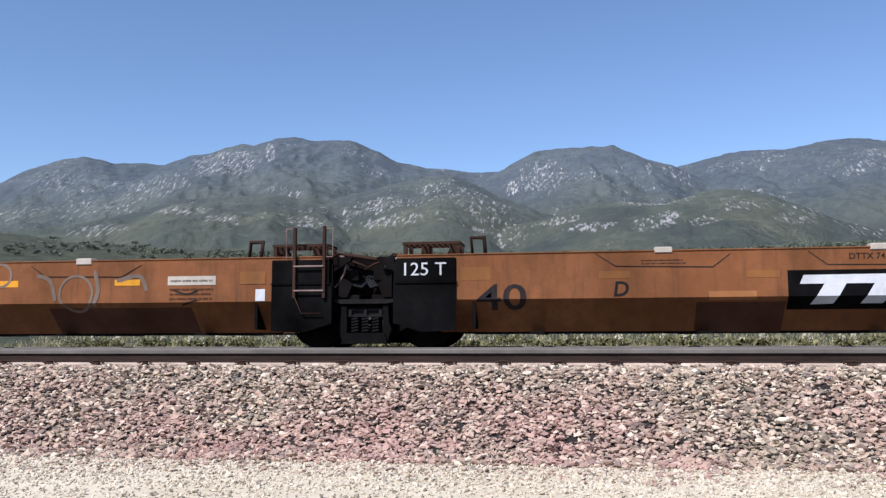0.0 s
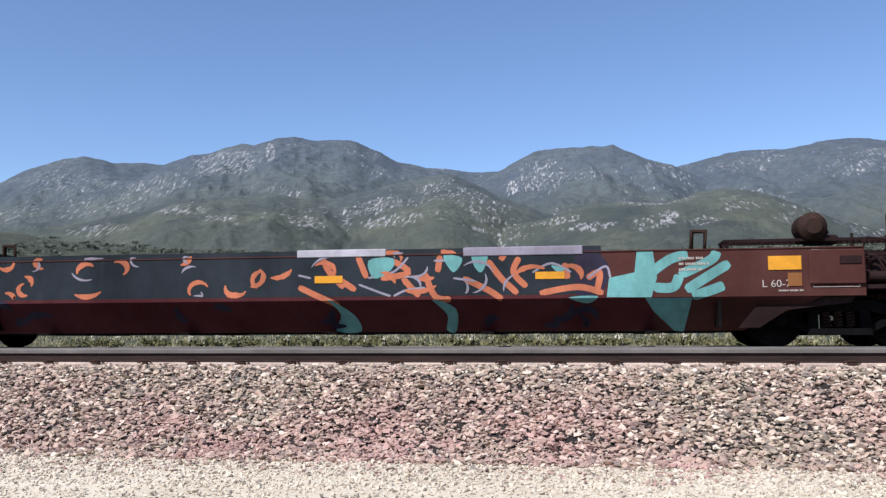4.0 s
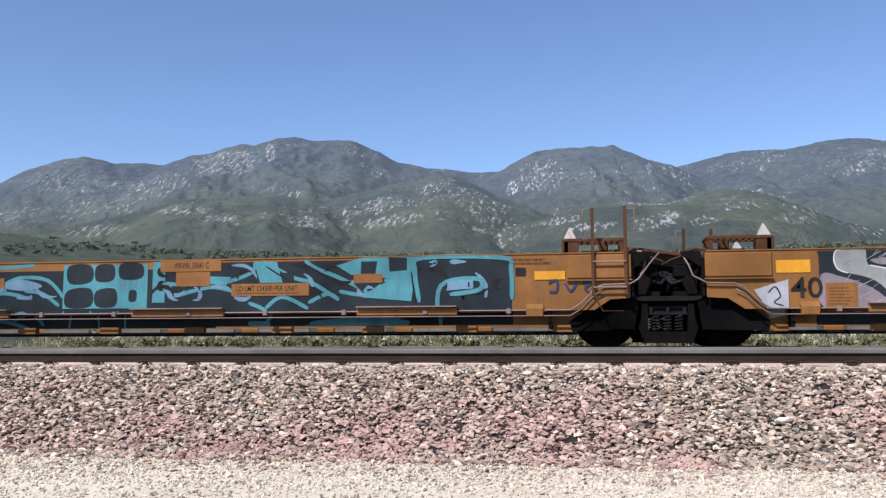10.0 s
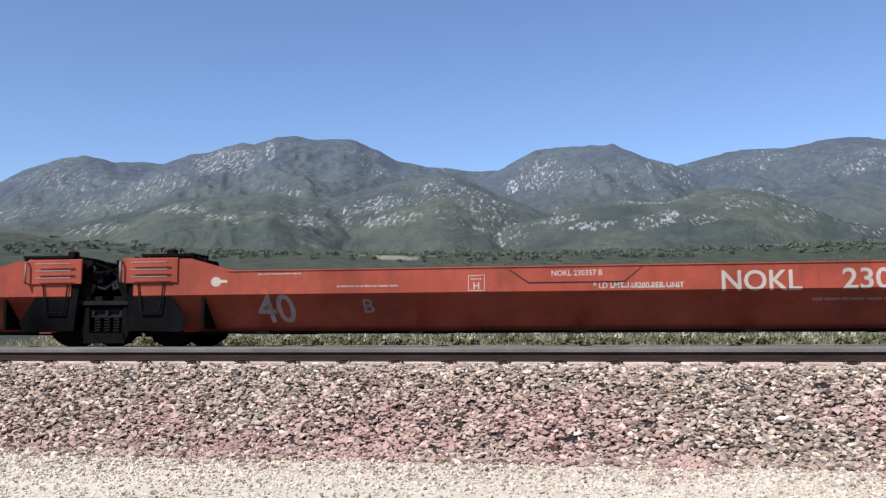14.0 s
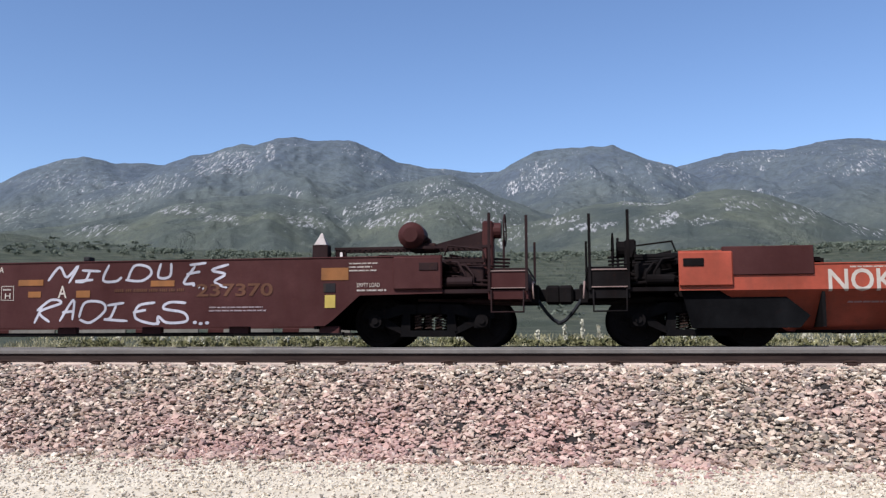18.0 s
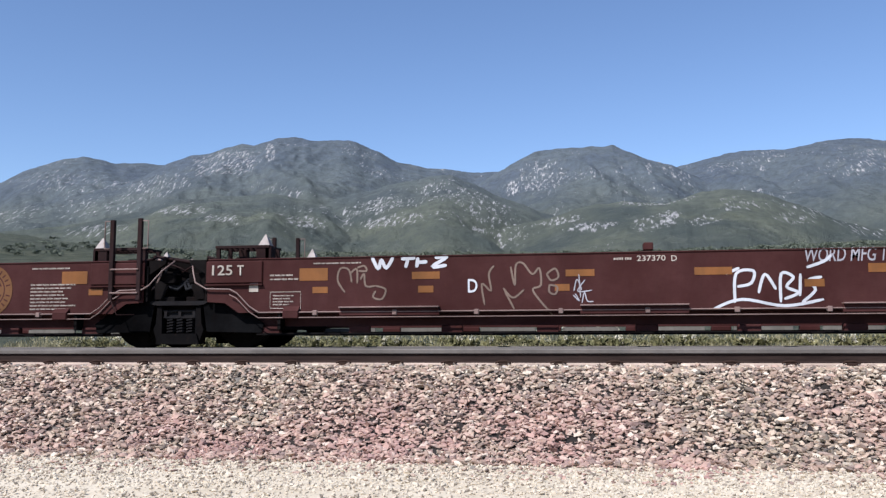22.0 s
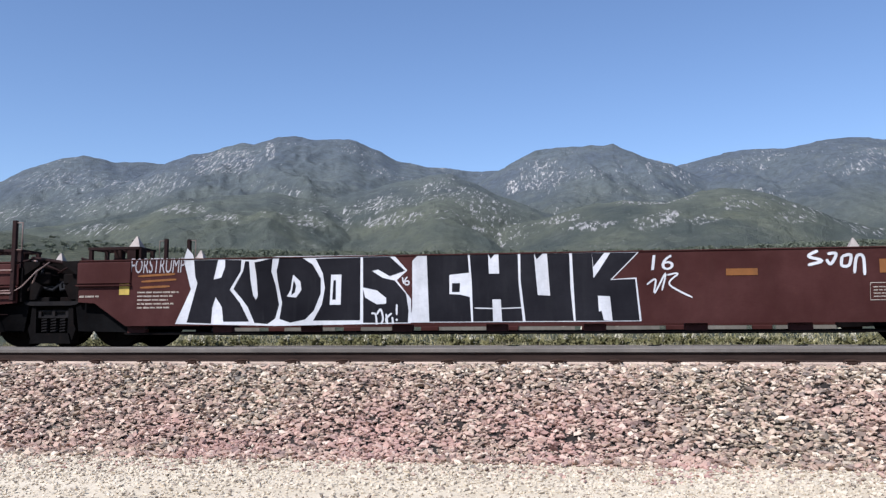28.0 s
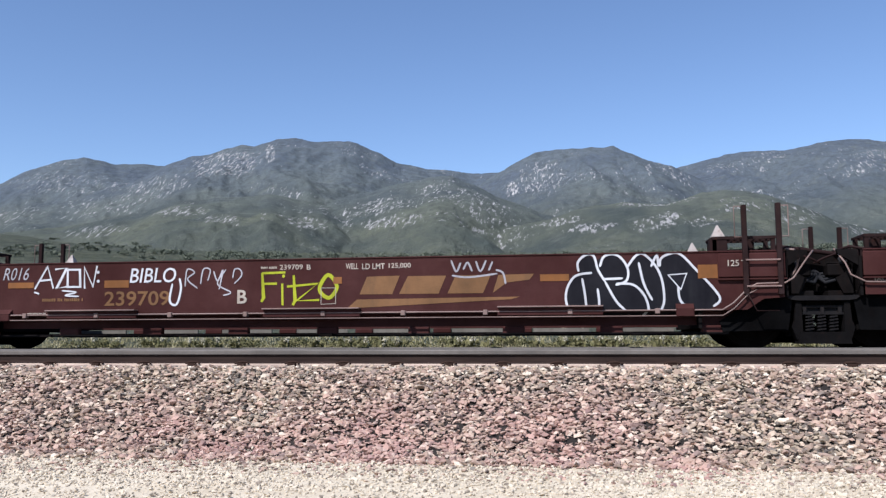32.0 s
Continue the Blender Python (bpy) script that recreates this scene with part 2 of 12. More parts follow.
def tube(bm, pts, r, n=6):
    """A bent pipe through pts, in one skin with closed ends."""
    P, rings, u = [Vector(q) for q in pts], [], None
    for i, q in enumerate(P):
        a = (q - P[i - 1]).normalized() if i else (P[1] - q).normalized()
        b = (P[i + 1] - q).normalized() if i < len(P) - 1 else a
        d = (a + b).normalized() if (a + b).length > 1e-4 else a
        u = (u - d * u.dot(d)).normalized() if u is not None and (u - d * u.dot(d)).length > 1e-3 else d.orthogonal().normalized()
        w = d.cross(u)
        k = r / max(0.5, d.dot(a))
        rings.append([bm.verts.new(q + k * (math.cos(t) * u + math.sin(t) * w)) for t in (6.28319 * m / n for m in range(n))])
    for a, b in zip(rings, rings[1:]):
        for m in range(n):
            bm.faces.new((a[m], a[(m + 1) % n], b[(m + 1) % n], b[m])).smooth = True
    bm.faces.new(rings[0][::-1])
    bm.faces.new(rings[-1])
    return bm


def B():
    return bmesh.new()


def mesh_from(name, verts, faces, material):
    me = bpy.data.meshes.new(name)
    me.from_pydata(verts, [], faces)
    me.polygons.foreach_set("use_smooth", [False] * len(me.polygons))
    me.materials.append(material)
    return me

# ---------------------------------------------------------------- land


LATTICES = {}


def lattice(seed):
    if seed not in LATTICES:
        LATTICES[seed] = np.random.RandomState(seed).rand(256, 256)
    return LATTICES[seed]


def smooth_noise(x, y, grid):
    xi, yi = np.floor(x).astype(int), np.floor(y).astype(int)
    fx, fy = x - xi, y - yi
    fx, fy = fx * fx * (3 - 2 * fx), fy * fy * (3 - 2 * fy)
    g = lambda i, j: grid[(xi + i) % 256, (yi + j) % 256]
    return (g(0, 0) * (1 - fx) + g(1, 0) * fx) * (1 - fy) + (g(0, 1) * (1 - fx) + g(1, 1) * fx) * fy


def fractal(x, y, seed, octaves=5, ridged=False, gain=0.5):
    grid, total, amp, norm = lattice(seed), 0, 1.0, 0.0
    for i in range(octaves):
        n = smooth_noise(x * 2 ** i + 17.3 * i, y * 2 ** i + 5.7 * i, grid)
        total = total + amp * (1 - np.abs(2 * n - 1) if ridged else n)
        norm, amp = norm + amp, amp * gain
    return total / norm


# ridges: crest heights (bearing in degrees from the track's normal, metres)
FAR_LEFT = [(-44.8, 559), (-40.0, 670), (-36.6, 771), (-35.1, 844), (-33.2, 912), (-31.9, 935), (-30.2, 907), (-28.5, 920), (-27.1, 915), (-25.4, 869), (-22.5, 787), (-18.7, 672)]
MAIN = [(-44.7, 398), (-36.5, 543), (-31.8, 639), (-29.2, 710), (-27.1, 795), (-25.4, 850), (-24.0, 878), (-22.2, 922), (-21.4, 917), (-19.9, 952), (-18.7, 966), (-17.9, 952), (-15.8, 948), (-14.6, 947), (-13.1, 910), (-11.9, 861), (-10.3, 836), (-8.8, 809), (-6.9, 752), (-4.2, 672), (-0.4, 557)]
SADDLE = [(-15.7, 852), (-10.3, 968), (-8.0, 954), (-6.1, 940), (-4.9, 942), (-3.4, 965), (-0.3, 942), (3.4, 898)]
RIGHT = [(-8.8, 651), (-6.1, 780), (-4.9, 840), (-3.8, 879), (-2.2, 940), (-0.3, 953), (2.0, 958), (2.9, 960), (3.8, 922), (5.3, 877), (7.1, 830), (8.5, 779), (10.6, 706), (13.9, 596)]
FAR_RIGHT = [(1.5, 800), (5.3, 876), (7.1, 924), (9.2, 962), (11.0, 988), (14.0, 979), (15.7, 1002), (17.9, 1003), (19.4, 981), (23.2, 910), (28.4, 770), (35.1, 602)]
SPUR = [(-23.8, 340), (-21.3, 404), (-18.7, 465), (-15.7, 519), (-12.7, 565), (-9.6, 598), (-8.0, 602), (-6.5, 570), (-4.9, 526), (-1.9, 460), (1.5, 404), (5.1, 347)]
RIGHT_LOW = [(-8.8, 265), (-6.1, 298), (-4.2, 334), (-1.5, 352), (1.5, 389), (3.4, 397), (6.3, 382), (8.1, 414), (9.9, 426), (12.3, 406), (14.5, 362), (16.4, 316), (19.1, 283), (25.6, 242)]
LEFT_MID = [(-44.7, 286), (-36.4, 329), (-33.4, 353), (-30.1, 393), (-26.7, 450), (-23.5, 480), (-20.5, 490), (-18.0, 478), (-16.0, 450), (-14.2, 400), (-12.0, 330)]
LEFT_HILL = [(-44.7, 112), (-36.4, 125), (-34.9, 124), (-33.3, 118), (-30.7, 117), (-26.6, 114), (-22.4, 111), (-18.7, 107), (-15.7, 101), (-12.6, 89)]
# distance of the crest, slope towards the track, depth of the gullies, crest
RIDGES = [(4650, 0.5, 90, FAR_LEFT), (4050, 0.46, 110, MAIN), (4750, 0.5, 60, SADDLE), (4250, 0.5, 110, RIGHT), (4700, 0.48, 100, FAR_RIGHT),
          (3100, 0.34, 80, SPUR), (2500, 0.3, 60, RIGHT_LOW), (2900, 0.30, 80, LEFT_MID), (1100, 0.2, 14, LEFT_HILL)]
# bare granite: ridge index, bearing, height, half width in degrees, half height in metres, strength
OUTCROPS = [(1, -23.2, 770, 2.4, 120, 0.50), (1, -20.4, 820, 0.4, 95, 0.62), (1, -27.5, 650, 2.5, 80, 0.42), (1, -31, 560, 3, 80, 0.36), (0, -33, 740, 3, 90, 0.36), (1, -14.5, 860, 1.6, 40, 0.36),
            (3, -1.8, 740, 1.8, 130, 0.46), (3, -3.9, 700, 0.6, 50, 0.6), (3, 5.2, 800, 0.22, 60, 0.66), (3, 3.2, 790, 0.3, 60, 0.42), (3, 1.2, 720, 1.4, 50, 0.36),
            (6, 4.9, 385, 2.0, 20, 0.56), (6, 7.2, 392, 1.2, 16, 0.45), (6, -0.7, 328, 1.6, 22, 0.56), (6, 1.4, 280, 1.8, 24, 0.62), (6, 4.6, 270, 0.8, 30, 0.54), (6, 6.4, 300, 0.9, 40, 0.58),
            (6, 10.5, 345, 1.2, 40, 0.45), (6, 8.5, 270, 1.6, 24, 0.48), (6, 14, 300, 1.5, 30, 0.40), (5, -13.0, 430, 2.0, 55, 0.52), (5, -9, 500, 1.6, 60, 0.40), (5, -12, 340, 2.4, 30, 0.55), (5, -6.5, 420, 1.8, 50, 0.42),
            (5, -16, 360, 1.6, 40, 0.45), (7, -26, 385, 1.8, 26, 0.52), (7, -23.5, 330, 1.6, 28, 0.55), (7, -31, 320, 2.0, 30, 0.48), (7, -18, 330, 1.5, 45, 0.5), (4, 12.3, 830, 0.3, 25, 0.6), (4, 17, 750, 1.6, 50, 0.36),
            (8, -30, 108, 2.6, 4, 0.5), (8, -24, 96, 3, 8, 0.3), (8, -19, 84, 3, 10, 0.4)]


def land_height(bearing, dist, x, y):
    near = np.clip(y, -40, 7.3) * 0.48 / 7.3
    behind = 0.48 + 0.0 * dist
    d = np.maximum(dist - 30, 0)
    slope = np.where(d < 900, 0.030 * d + 7.6e-5 * d * d, 0.030 * 900 + 7.6e-5 * 810000 + 0.105 * (d - 900))
    front = 1 / (1 + np.exp(-np.clip((y - 17.2) / 0.5, -30, 30)))
    z = np.where(y < 7.3, near, behind) + slope * np.clip((y + 60) / 300, 0, 1) + 0.74 * front
    z = z + np.clip((dist - 30) / 200, 0, 1) * 3.0 * (fractal(x / 60, y / 60, 3) - 0.5)
    which = np.full(dist.shape, -1)
    rock = np.zeros(dist.shape)
    turn = np.clip((np.abs(bearing + 6) - 50) / 40, 0, 1)
    keep = 1 - turn * turn * (3 - 2 * turn) * 0.85
    for i, (far, grade, gully, crest) in enumerate(RIDGES):
        bs, hs = zip(*crest)
        top = np.interp(bearing, bs, hs)
        soft = sum(np.interp(bearing + d, bs, hs) for d in (-2.4, -1.6, -0.8, 0, 0.8, 1.6, 2.4)) / 7
        blend = np.clip((far - dist) / 350, 0, 1)
        top = top * (1 - blend) + soft * blend
        # a crest runs out beyond its ends
        top = top - 26 * np.clip(bs[0] - bearing, 0, 12) * (bs[0] > -40) - 26 * np.clip(bearing - bs[-1], 0, 12) * (bs[-1] < 30)
        top = top * keep
        fold = 22 * (fractal(bearing / 2.2, dist * 0 + i, 40 + i, 3) - 0.5) * (1 if gully > 20 else 0.2)
        off = far + 4 * fold - dist
        h = top - np.where(off > 0, grade * off, -0.55 * off)
        deep = np.clip(np.abs(off) / 420, 0, 1)
        wide = 430 if gully > 20 else 90
        side = (x + 0.35 * y) / wide
        cut = fractal(side + 0.7 * fractal(x / 380, y / 380, 9, 3), (y - 0.35 * x) / (1.5 * wide), 20 + i, 6, True, 0.55)
        h = h + deep * gully * 1.35 * (cut - 0.62) + (gully / 9) * (fractal(x / 55, y / 55, 31 + i, 4) - 0.5)
        take = h > z
        z = np.where(take, h, z)
        which = np.where(take, i, which)
    lump = fractal(x / 260, y / 260, 77, 5)
    rock = np.where(which >= 0, np.clip((lump - 0.48) * 1.5, 0, 0.32), 0)
    for i, b, h, wb, wh, s in OUTCROPS:
        q = ((bearing - b) / wb) ** 2 + ((z - h) / wh) ** 2
        rock = np.maximum(rock, np.where(which == i, s * 0.74 * np.clip(1.5 - q, 0, 1), 0))
    return z, which, rock


def make_land():
    front = np.linspace(-46, 40, 760)
    back = np.linspace(40, 314, 70)[1:-1]
    bearing = np.concatenate([front, back])
    ring = np.concatenate([np.geomspace(1.5, 40, 46)[:-1], np.geomspace(40, 800, 70)[:-1], np.linspace(800, 4940, 330)])
    bb, dd = np.meshgrid(np.where(bearing > 180, bearing - 360, bearing), ring)
    x, y = dd * np.sin(np.radians(bb)), dd * np.cos(np.radians(bb))
    z, which, rock = land_height(bb, dd, x, y)
    nr, nb = dd.shape
    co = np.stack([x, y, z], -1).reshape(-1, 3)
    co = np.vstack([co, [[0, 0, 0]]])
    i = np.arange(nr - 1)[:, None] * nb
    j = np.arange(nb)[None, :]
    k = (np.arange(nb)[None, :] + 1) % nb
    quads = np.stack([i + j, i + k, i + nb + k, i + nb + j], -1).reshape(-1, 4)[:, ::-1]
    me = bpy.data.meshes.new("ground")
    tris = np.stack([np.full(nb, len(co) - 1), np.arange(nb), (np.arange(nb) + 1) % nb], -1)
    me.vertices.add(len(co))
    me.vertices.foreach_set("co", co.astype(np.float32).ravel())
    me.loops.add(quads.size + tris.size)
    me.loops.foreach_set("vertex_index", np.concatenate([quads.ravel(), tris.ravel()]).astype(np.int32))
    me.polygons.add(len(quads) + len(tris))
    me.polygons.foreach_set("loop_start", np.concatenate([np.arange(len(quads)) * 4, quads.size + np.arange(len(tris)) * 3]).astype(np.int32))
    me.update(calc_edges=True)
    me.polygons.foreach_set("use_smooth", np.ones(len(me.polygons), dtype=bool))
    grass = np.where(which < 0, np.clip((dd - 16) / 6, 0, 1), np.where(which == 8, 0.65, 0))
    sand = np.clip((13.0 - y) / 3, 0, 1) * np.clip((400 - dd) / 200, 0, 1)
    tanfield = (np.abs(bb + 12.0) < 1.9 * fractal(bb / 0.8, dd / 60, 51, 3) * 1.9) & (dd > 880) & (dd < 1060)
    sand = np.maximum(sand, np.where(tanfield & (which < 0), 0.45, 0))
    for n, a in (("rock", rock), ("grass", grass), ("sand", sand)):
        me.attributes.new(n, "FLOAT", "POINT").data.foreach_set("value", np.append(a.ravel(), a[0, 0]).astype(np.float32))
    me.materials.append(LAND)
    return tagged(new("ground", me), "sandy ground rising to chaparral-covered granite mountains", "ground", kind="structure")


make_land()

# ---------------------------------------------------------------- tracks
RAIL_TOP = 1.40
NEAR_TRACK, TRAIN_TRACK = 10.35, 14.55
NEAR_RAIL, TRAIN_RAIL = RAIL_TOP - 0.02, RAIL_TOP - 0.045   # rail tops of the two tracks
TIE_GAP = 0.61


def profile_mesh(pts, x0, x1, bm):
    """An outline (y, z) drawn out along the track."""
    a = [bm.verts.new((x0, y, z)) for y, z in pts]
    b = [bm.verts.new((x1, y, z)) for y, z in pts]
    bm.faces.new(a)
    bm.faces.new(b[::-1])
    for i in range(len(pts)):
        j = (i + 1) % len(pts)
        bm.faces.new((a[i], a[j], b[j], b[i]))
    bmesh.ops.recalc_face_normals(bm, faces=bm.faces[:])
    return bm


def rail(y, level):
    web = [(-0.02, -0.157), (0.02, -0.157), (0.009, -0.135), (0.009, -0.056), (-0.009, -0.056), (-0.009, -0.135)]
    head = [(-0.035, -0.05), (0.035, -0.05), (0.037, -0.012), (0.028, -0.002), (0.018, 0.0), (-0.018, 0.0), (-0.028, -0.002), (-0.037, -0.012)]
    foot = [(-0.076, -0.186), (0.076, -0.186), (0.076, -0.174), (0.02, -0.157), (-0.02, -0.157), (-0.076, -0.174)]

    def drawn(name, pts, mat, parent=None, label=""):
        return part(name, profile_mesh([(y + a, level + z) for a, z in pts], -430, 430, B()), mat, parent, label)
    ob = drawn("rail", web, RAIL)
    drawn("rail_head", head, RAIL_SHINE, ob, "worn grey rail head")
    drawn("rail_foot", foot, RAIL_FOOT, ob, "dusty rail foot, paled as if sunlit")
    return tagged(ob, "rusty steel rail with a worn grey head", "rail", "rails", "structure")


for yy, level in ((NEAR_TRACK, NEAR_RAIL), (TRAIN_TRACK, TRAIN_RAIL)):
    rail(yy - 0.7525, level)
    rail(yy + 0.7525, level)


def tie_mesh():
    bm = profile_mesh([(-1.3, -0.2), (1.3, -0.2), (1.3, -0.035), (1.27, 0.0), (0.5, -0.0), (0.4, -0.03), (-0.4, -0.03), (-0.5, 0.0), (-1.27, 0.0), (-1.3, -0.035)], -0.13, 0.13, B())
    return bm


def clip_mesh():
    """A spring clip that bends over the rail's foot, with its shoulder."""
    bm = B()
    block(bm, -0.05, 0.05, -0.13, -0.085, 0, 0.035, 0.006)
    tube(bm, [(-0.085, -0.10, 0.03), (-0.05, -0.065, 0.045), (0.0, -0.12, 0.05), (0.05, -0.065, 0.045), (0.085, -0.10, 0.03)], 0.011, 5)
    return bm


def lay_track(y, level):
    base = level - 0.186
    tie = part("tie", tie_mesh(), CONCRETE)
    clip = part("rail_clip", clip_mesh(), RUSTY)
    tm, cm = tie.data, clip.data
    bpy.data.objects.remove(clip)
    bpy.data.objects.remove(tie)
    phase = -0.165
    for i in range(-24, 25):
        t = new("tie", tm)
        t.location = (phase + i * TIE_GAP, y, base)
        tagged(t, "pale concrete railway tie bedded in crushed stone", "tie", "ties", "structure")
        for s in (-0.7525, 0.7525):
            for flip in (0, math.pi):
                c = new("rail_clip", cm)
                c.parent = t
                c.location, c.rotation_euler = (0, s, 0), (0, 0, flip)
    verts, faces = [], []
    for i in list(range(-330, -24)) + list(range(25, 330)):
        x, n = phase + i * TIE_GAP, len(verts)
        for a in (-0.13, 0.13):
            verts += [(x + a, y - 1.3, base - 0.2), (x + a, y + 1.3, base - 0.2), (x + a, y + 1.3, base), (x + a, y - 1.3, base)]
        faces += [(n, n + 1, n + 2, n + 3), (n + 7, n + 6, n + 5, n + 4), (n + 3, n + 2, n + 6, n + 7), (n, n + 3, n + 7, n + 4), (n + 1, n + 5, n + 6, n + 2)]
    tagged(new("distant_ties", mesh_from("distant_ties", verts, faces, CONCRETE)), "row of concrete ties along the track", "ties", kind="stuff")


lay_track(NEAR_TRACK, NEAR_RAIL)
lay_track(TRAIN_TRACK, TRAIN_RAIL)

# the bed of crushed stone; its near-black colour paints the shade between stones
BED = [(7.05, 0.40), (7.45, 0.56), (8.55, 1.115), (8.75, 1.165), (9.4, 1.158), (9.7, 1.15), (12.4, 1.14), (16.3, 1.14), (16.6, 1.1), (17.9, 0.5), (18.2, 0.3), (7.05, 0.2)]
tagged(part("ballast_bed", profile_mesh(BED, -430, 430, B()), GAP_SHADE), "bed of crushed stone, darkened like the shade between its stones", "ballast", kind="structure")


def bed_height(y):
    ys, zs = zip(*BED[:11])
    return np.where(y < 7.3, np.maximum(y * 0.48 / 7.3, np.interp(y, ys, zs)), np.interp(y, ys, zs))


def scatter(name, material, n, xr, yr, size, spread, seed, label, flat=0.8, lift=0.25, bias=1.0):
    """Loose stones, each a chipped twenty-sided lump."""
    rs = np.random.RandomState(seed)
    bm = B()
    bmesh.ops.create_icosphere(bm, subdivisions=1, radius=1)
    base = np.array([v.co for v in bm.verts])
    tri = np.array([[v.index for v in f.verts] for f in bm.faces])
    bm.free()
    x = rs.uniform(*xr, n)
    y = yr[0] + (yr[1] - yr[0]) * rs.rand(n) ** bias
    r = size * np.exp(spread * np.clip(rs.randn(n), -2, 1.7))
    dim = r[:, None] * np.stack([rs.uniform(0.8, 1.35, n), rs.uniform(0.7, 1.1, n), rs.uniform(flat * 0.7, flat * 1.2, n)], 1)
    v = base[None] * (1 + np.clip(0.4 * rs.randn(n, len(base), 1), -0.6, 0.8)) * dim[:, None, :]
    a, b = rs.uniform(0, 6.28, n), 0.33 * rs.randn(n)
    ca, sa, cb, sb = np.cos(a)[:, None], np.sin(a)[:, None], np.cos(b)[:, None], np.sin(b)[:, None]
    vx, vz = v[..., 0] * cb + v[..., 2] * sb, -v[..., 0] * sb + v[..., 2] * cb
    vx, vy = vx * ca - v[..., 1] * sa, vx * sa + v[..., 1] * ca
    z = bed_height(y) + lift * r * rs.uniform(0.2, 1.7, n)
    co = np.stack([vx + x[:, None], vy + y[:, None], vz + z[:, None]], -1).reshape(-1, 3)
    f = (tri[None] + (np.arange(n) * len(base))[:, None, None]).reshape(-1, 3)
    me = bpy.data.meshes.new(name)
    me.vertices.add(len(co))
    me.vertices.foreach_set("co", co.astype(np.float32).ravel())
    me.loops.add(f.size)
    me.loops.foreach_set("vertex_index", f.astype(np.int32).ravel())
    me.polygons.add(len(f))
    me.polygons.foreach_set("loop_start", (np.arange(len(f)) * 3).astype(np.int32))
    me.update(calc_edges=True)
    me.polygons.foreach_set("use_smooth", np.zeros(len(f), dtype=bool))
    me.materials.append(material)
    return tagged(new(name, me), label, "stones", kind="stuff")


scatter("ballast_stones", BALLAST, 43000, (-7.9, 4.4), (7.05, 9.5), 0.0212, 0.32, 5, "loose pink and grey crushed stones on the bed's shoulder", 0.55, 0.6)
scatter("ballast_stones", BALLAST, 7000, (-9.5, 5.5), (9.6, 12.9), 0.024, 0.28, 6, "loose crushed stones between the rails")
scatter("ballast_stones", BALLAST, 2000, (-7.2, 4.0), (6.4, 7.2), 0.0145, 0.35, 9, "stray crushed stones at the foot of the bed", 0.5, 0.4, 0.55)
scatter("foot_gravel", GRAVEL, 15000, (-6.8, 3.8), (6.1, 7.4), 0.0085, 0.5, 7, "fine pale gravel at the foot of the bed")
scatter("foot_gravel", GRAVEL, 8000, (-5.6, 3.2), (4.6, 6.8), 0.0075, 0.5, 8, "small pebbles on the sandy ground")

# ---------------------------------------------------------------- the train
# metres that the train has gone at each time; it slows a little and picks up again
RUN = [(0, 0.0), (1, 10.604), (2, 21.173), (3, 31.739), (3.5, 37.02), (5.5, 57.98), (6, 63.18), (7, 73.63), (8, 84.05), (9, 94.42), (10, 104.77), (11, 115.09),
       (12, 125.33), (13, 135.54), (14, 145.75), (14.5, 150.81), (16.5, 171.11), (17, 176.21), (18, 186.47), (19, 197.06), (20, 206.94), (21, 217.58),
       (22, 227.90), (23, 237.93), (24, 248.34), (25, 258.84), (25.5, 264.08), (27.5, 285.08), (28, 290.35), (29, 301.03), (30, 311.68), (31, 322.375), (31.5, 327.77), (32, 333.108)]
ROLLING = []   # things that run with the train, and their place in it
WHEELS = []    # wheelsets, with their radius and place in the truck
STEP_IN = 0.24 # the lower side of a stepped car stands back by this
HALF = 1.45    # half the width of a car
TOP = {"deep": 1.402, "folded": 1.42, "low": 1.19}


def placed(name, s, label, category, group, level=RAIL_TOP):
    e = new(name)
    e.empty_display_size = 0.3
    ROLLING.append((e, s, level))
    e.location = (s, TRAIN_TRACK, level)
    return tagged(e, label, category, group)


# ---- trucks


def wheelset_mesh(r):
    bm = B()
    for s in (-1, 1):
        y = s * 0.72
        rod(bm, (0, y - 0.06, 0), (0, y + 0.06, 0), r, 32)
        rod(bm, (0, y - s * 0.06, 0), (0, y - s * 0.09, 0), r + 0.026, 32)
        rod(bm, (0, y + s * 0.06, 0), (0, y + s * 0.075, 0), r * 0.82, 28, r * 0.8)
        rod(bm, (0, y + s * 0.06, 0), (0, y + s * 0.13, 0), r * 0.3, 16, r * 0.22)
        for k in range(6):
            a = k * math.pi / 3
            c = Vector((math.cos(a), 0, math.sin(a)))
            rod(bm, c * r * 0.36 + Vector((0, y + s * 0.07, 0)), c * r * 0.7 + Vector((0, y + s * 0.08, 0)), 0.02, 5)
    rod(bm, (0, -1.02, 0), (0, 1.02, 0), 0.085, 14)
    return bm


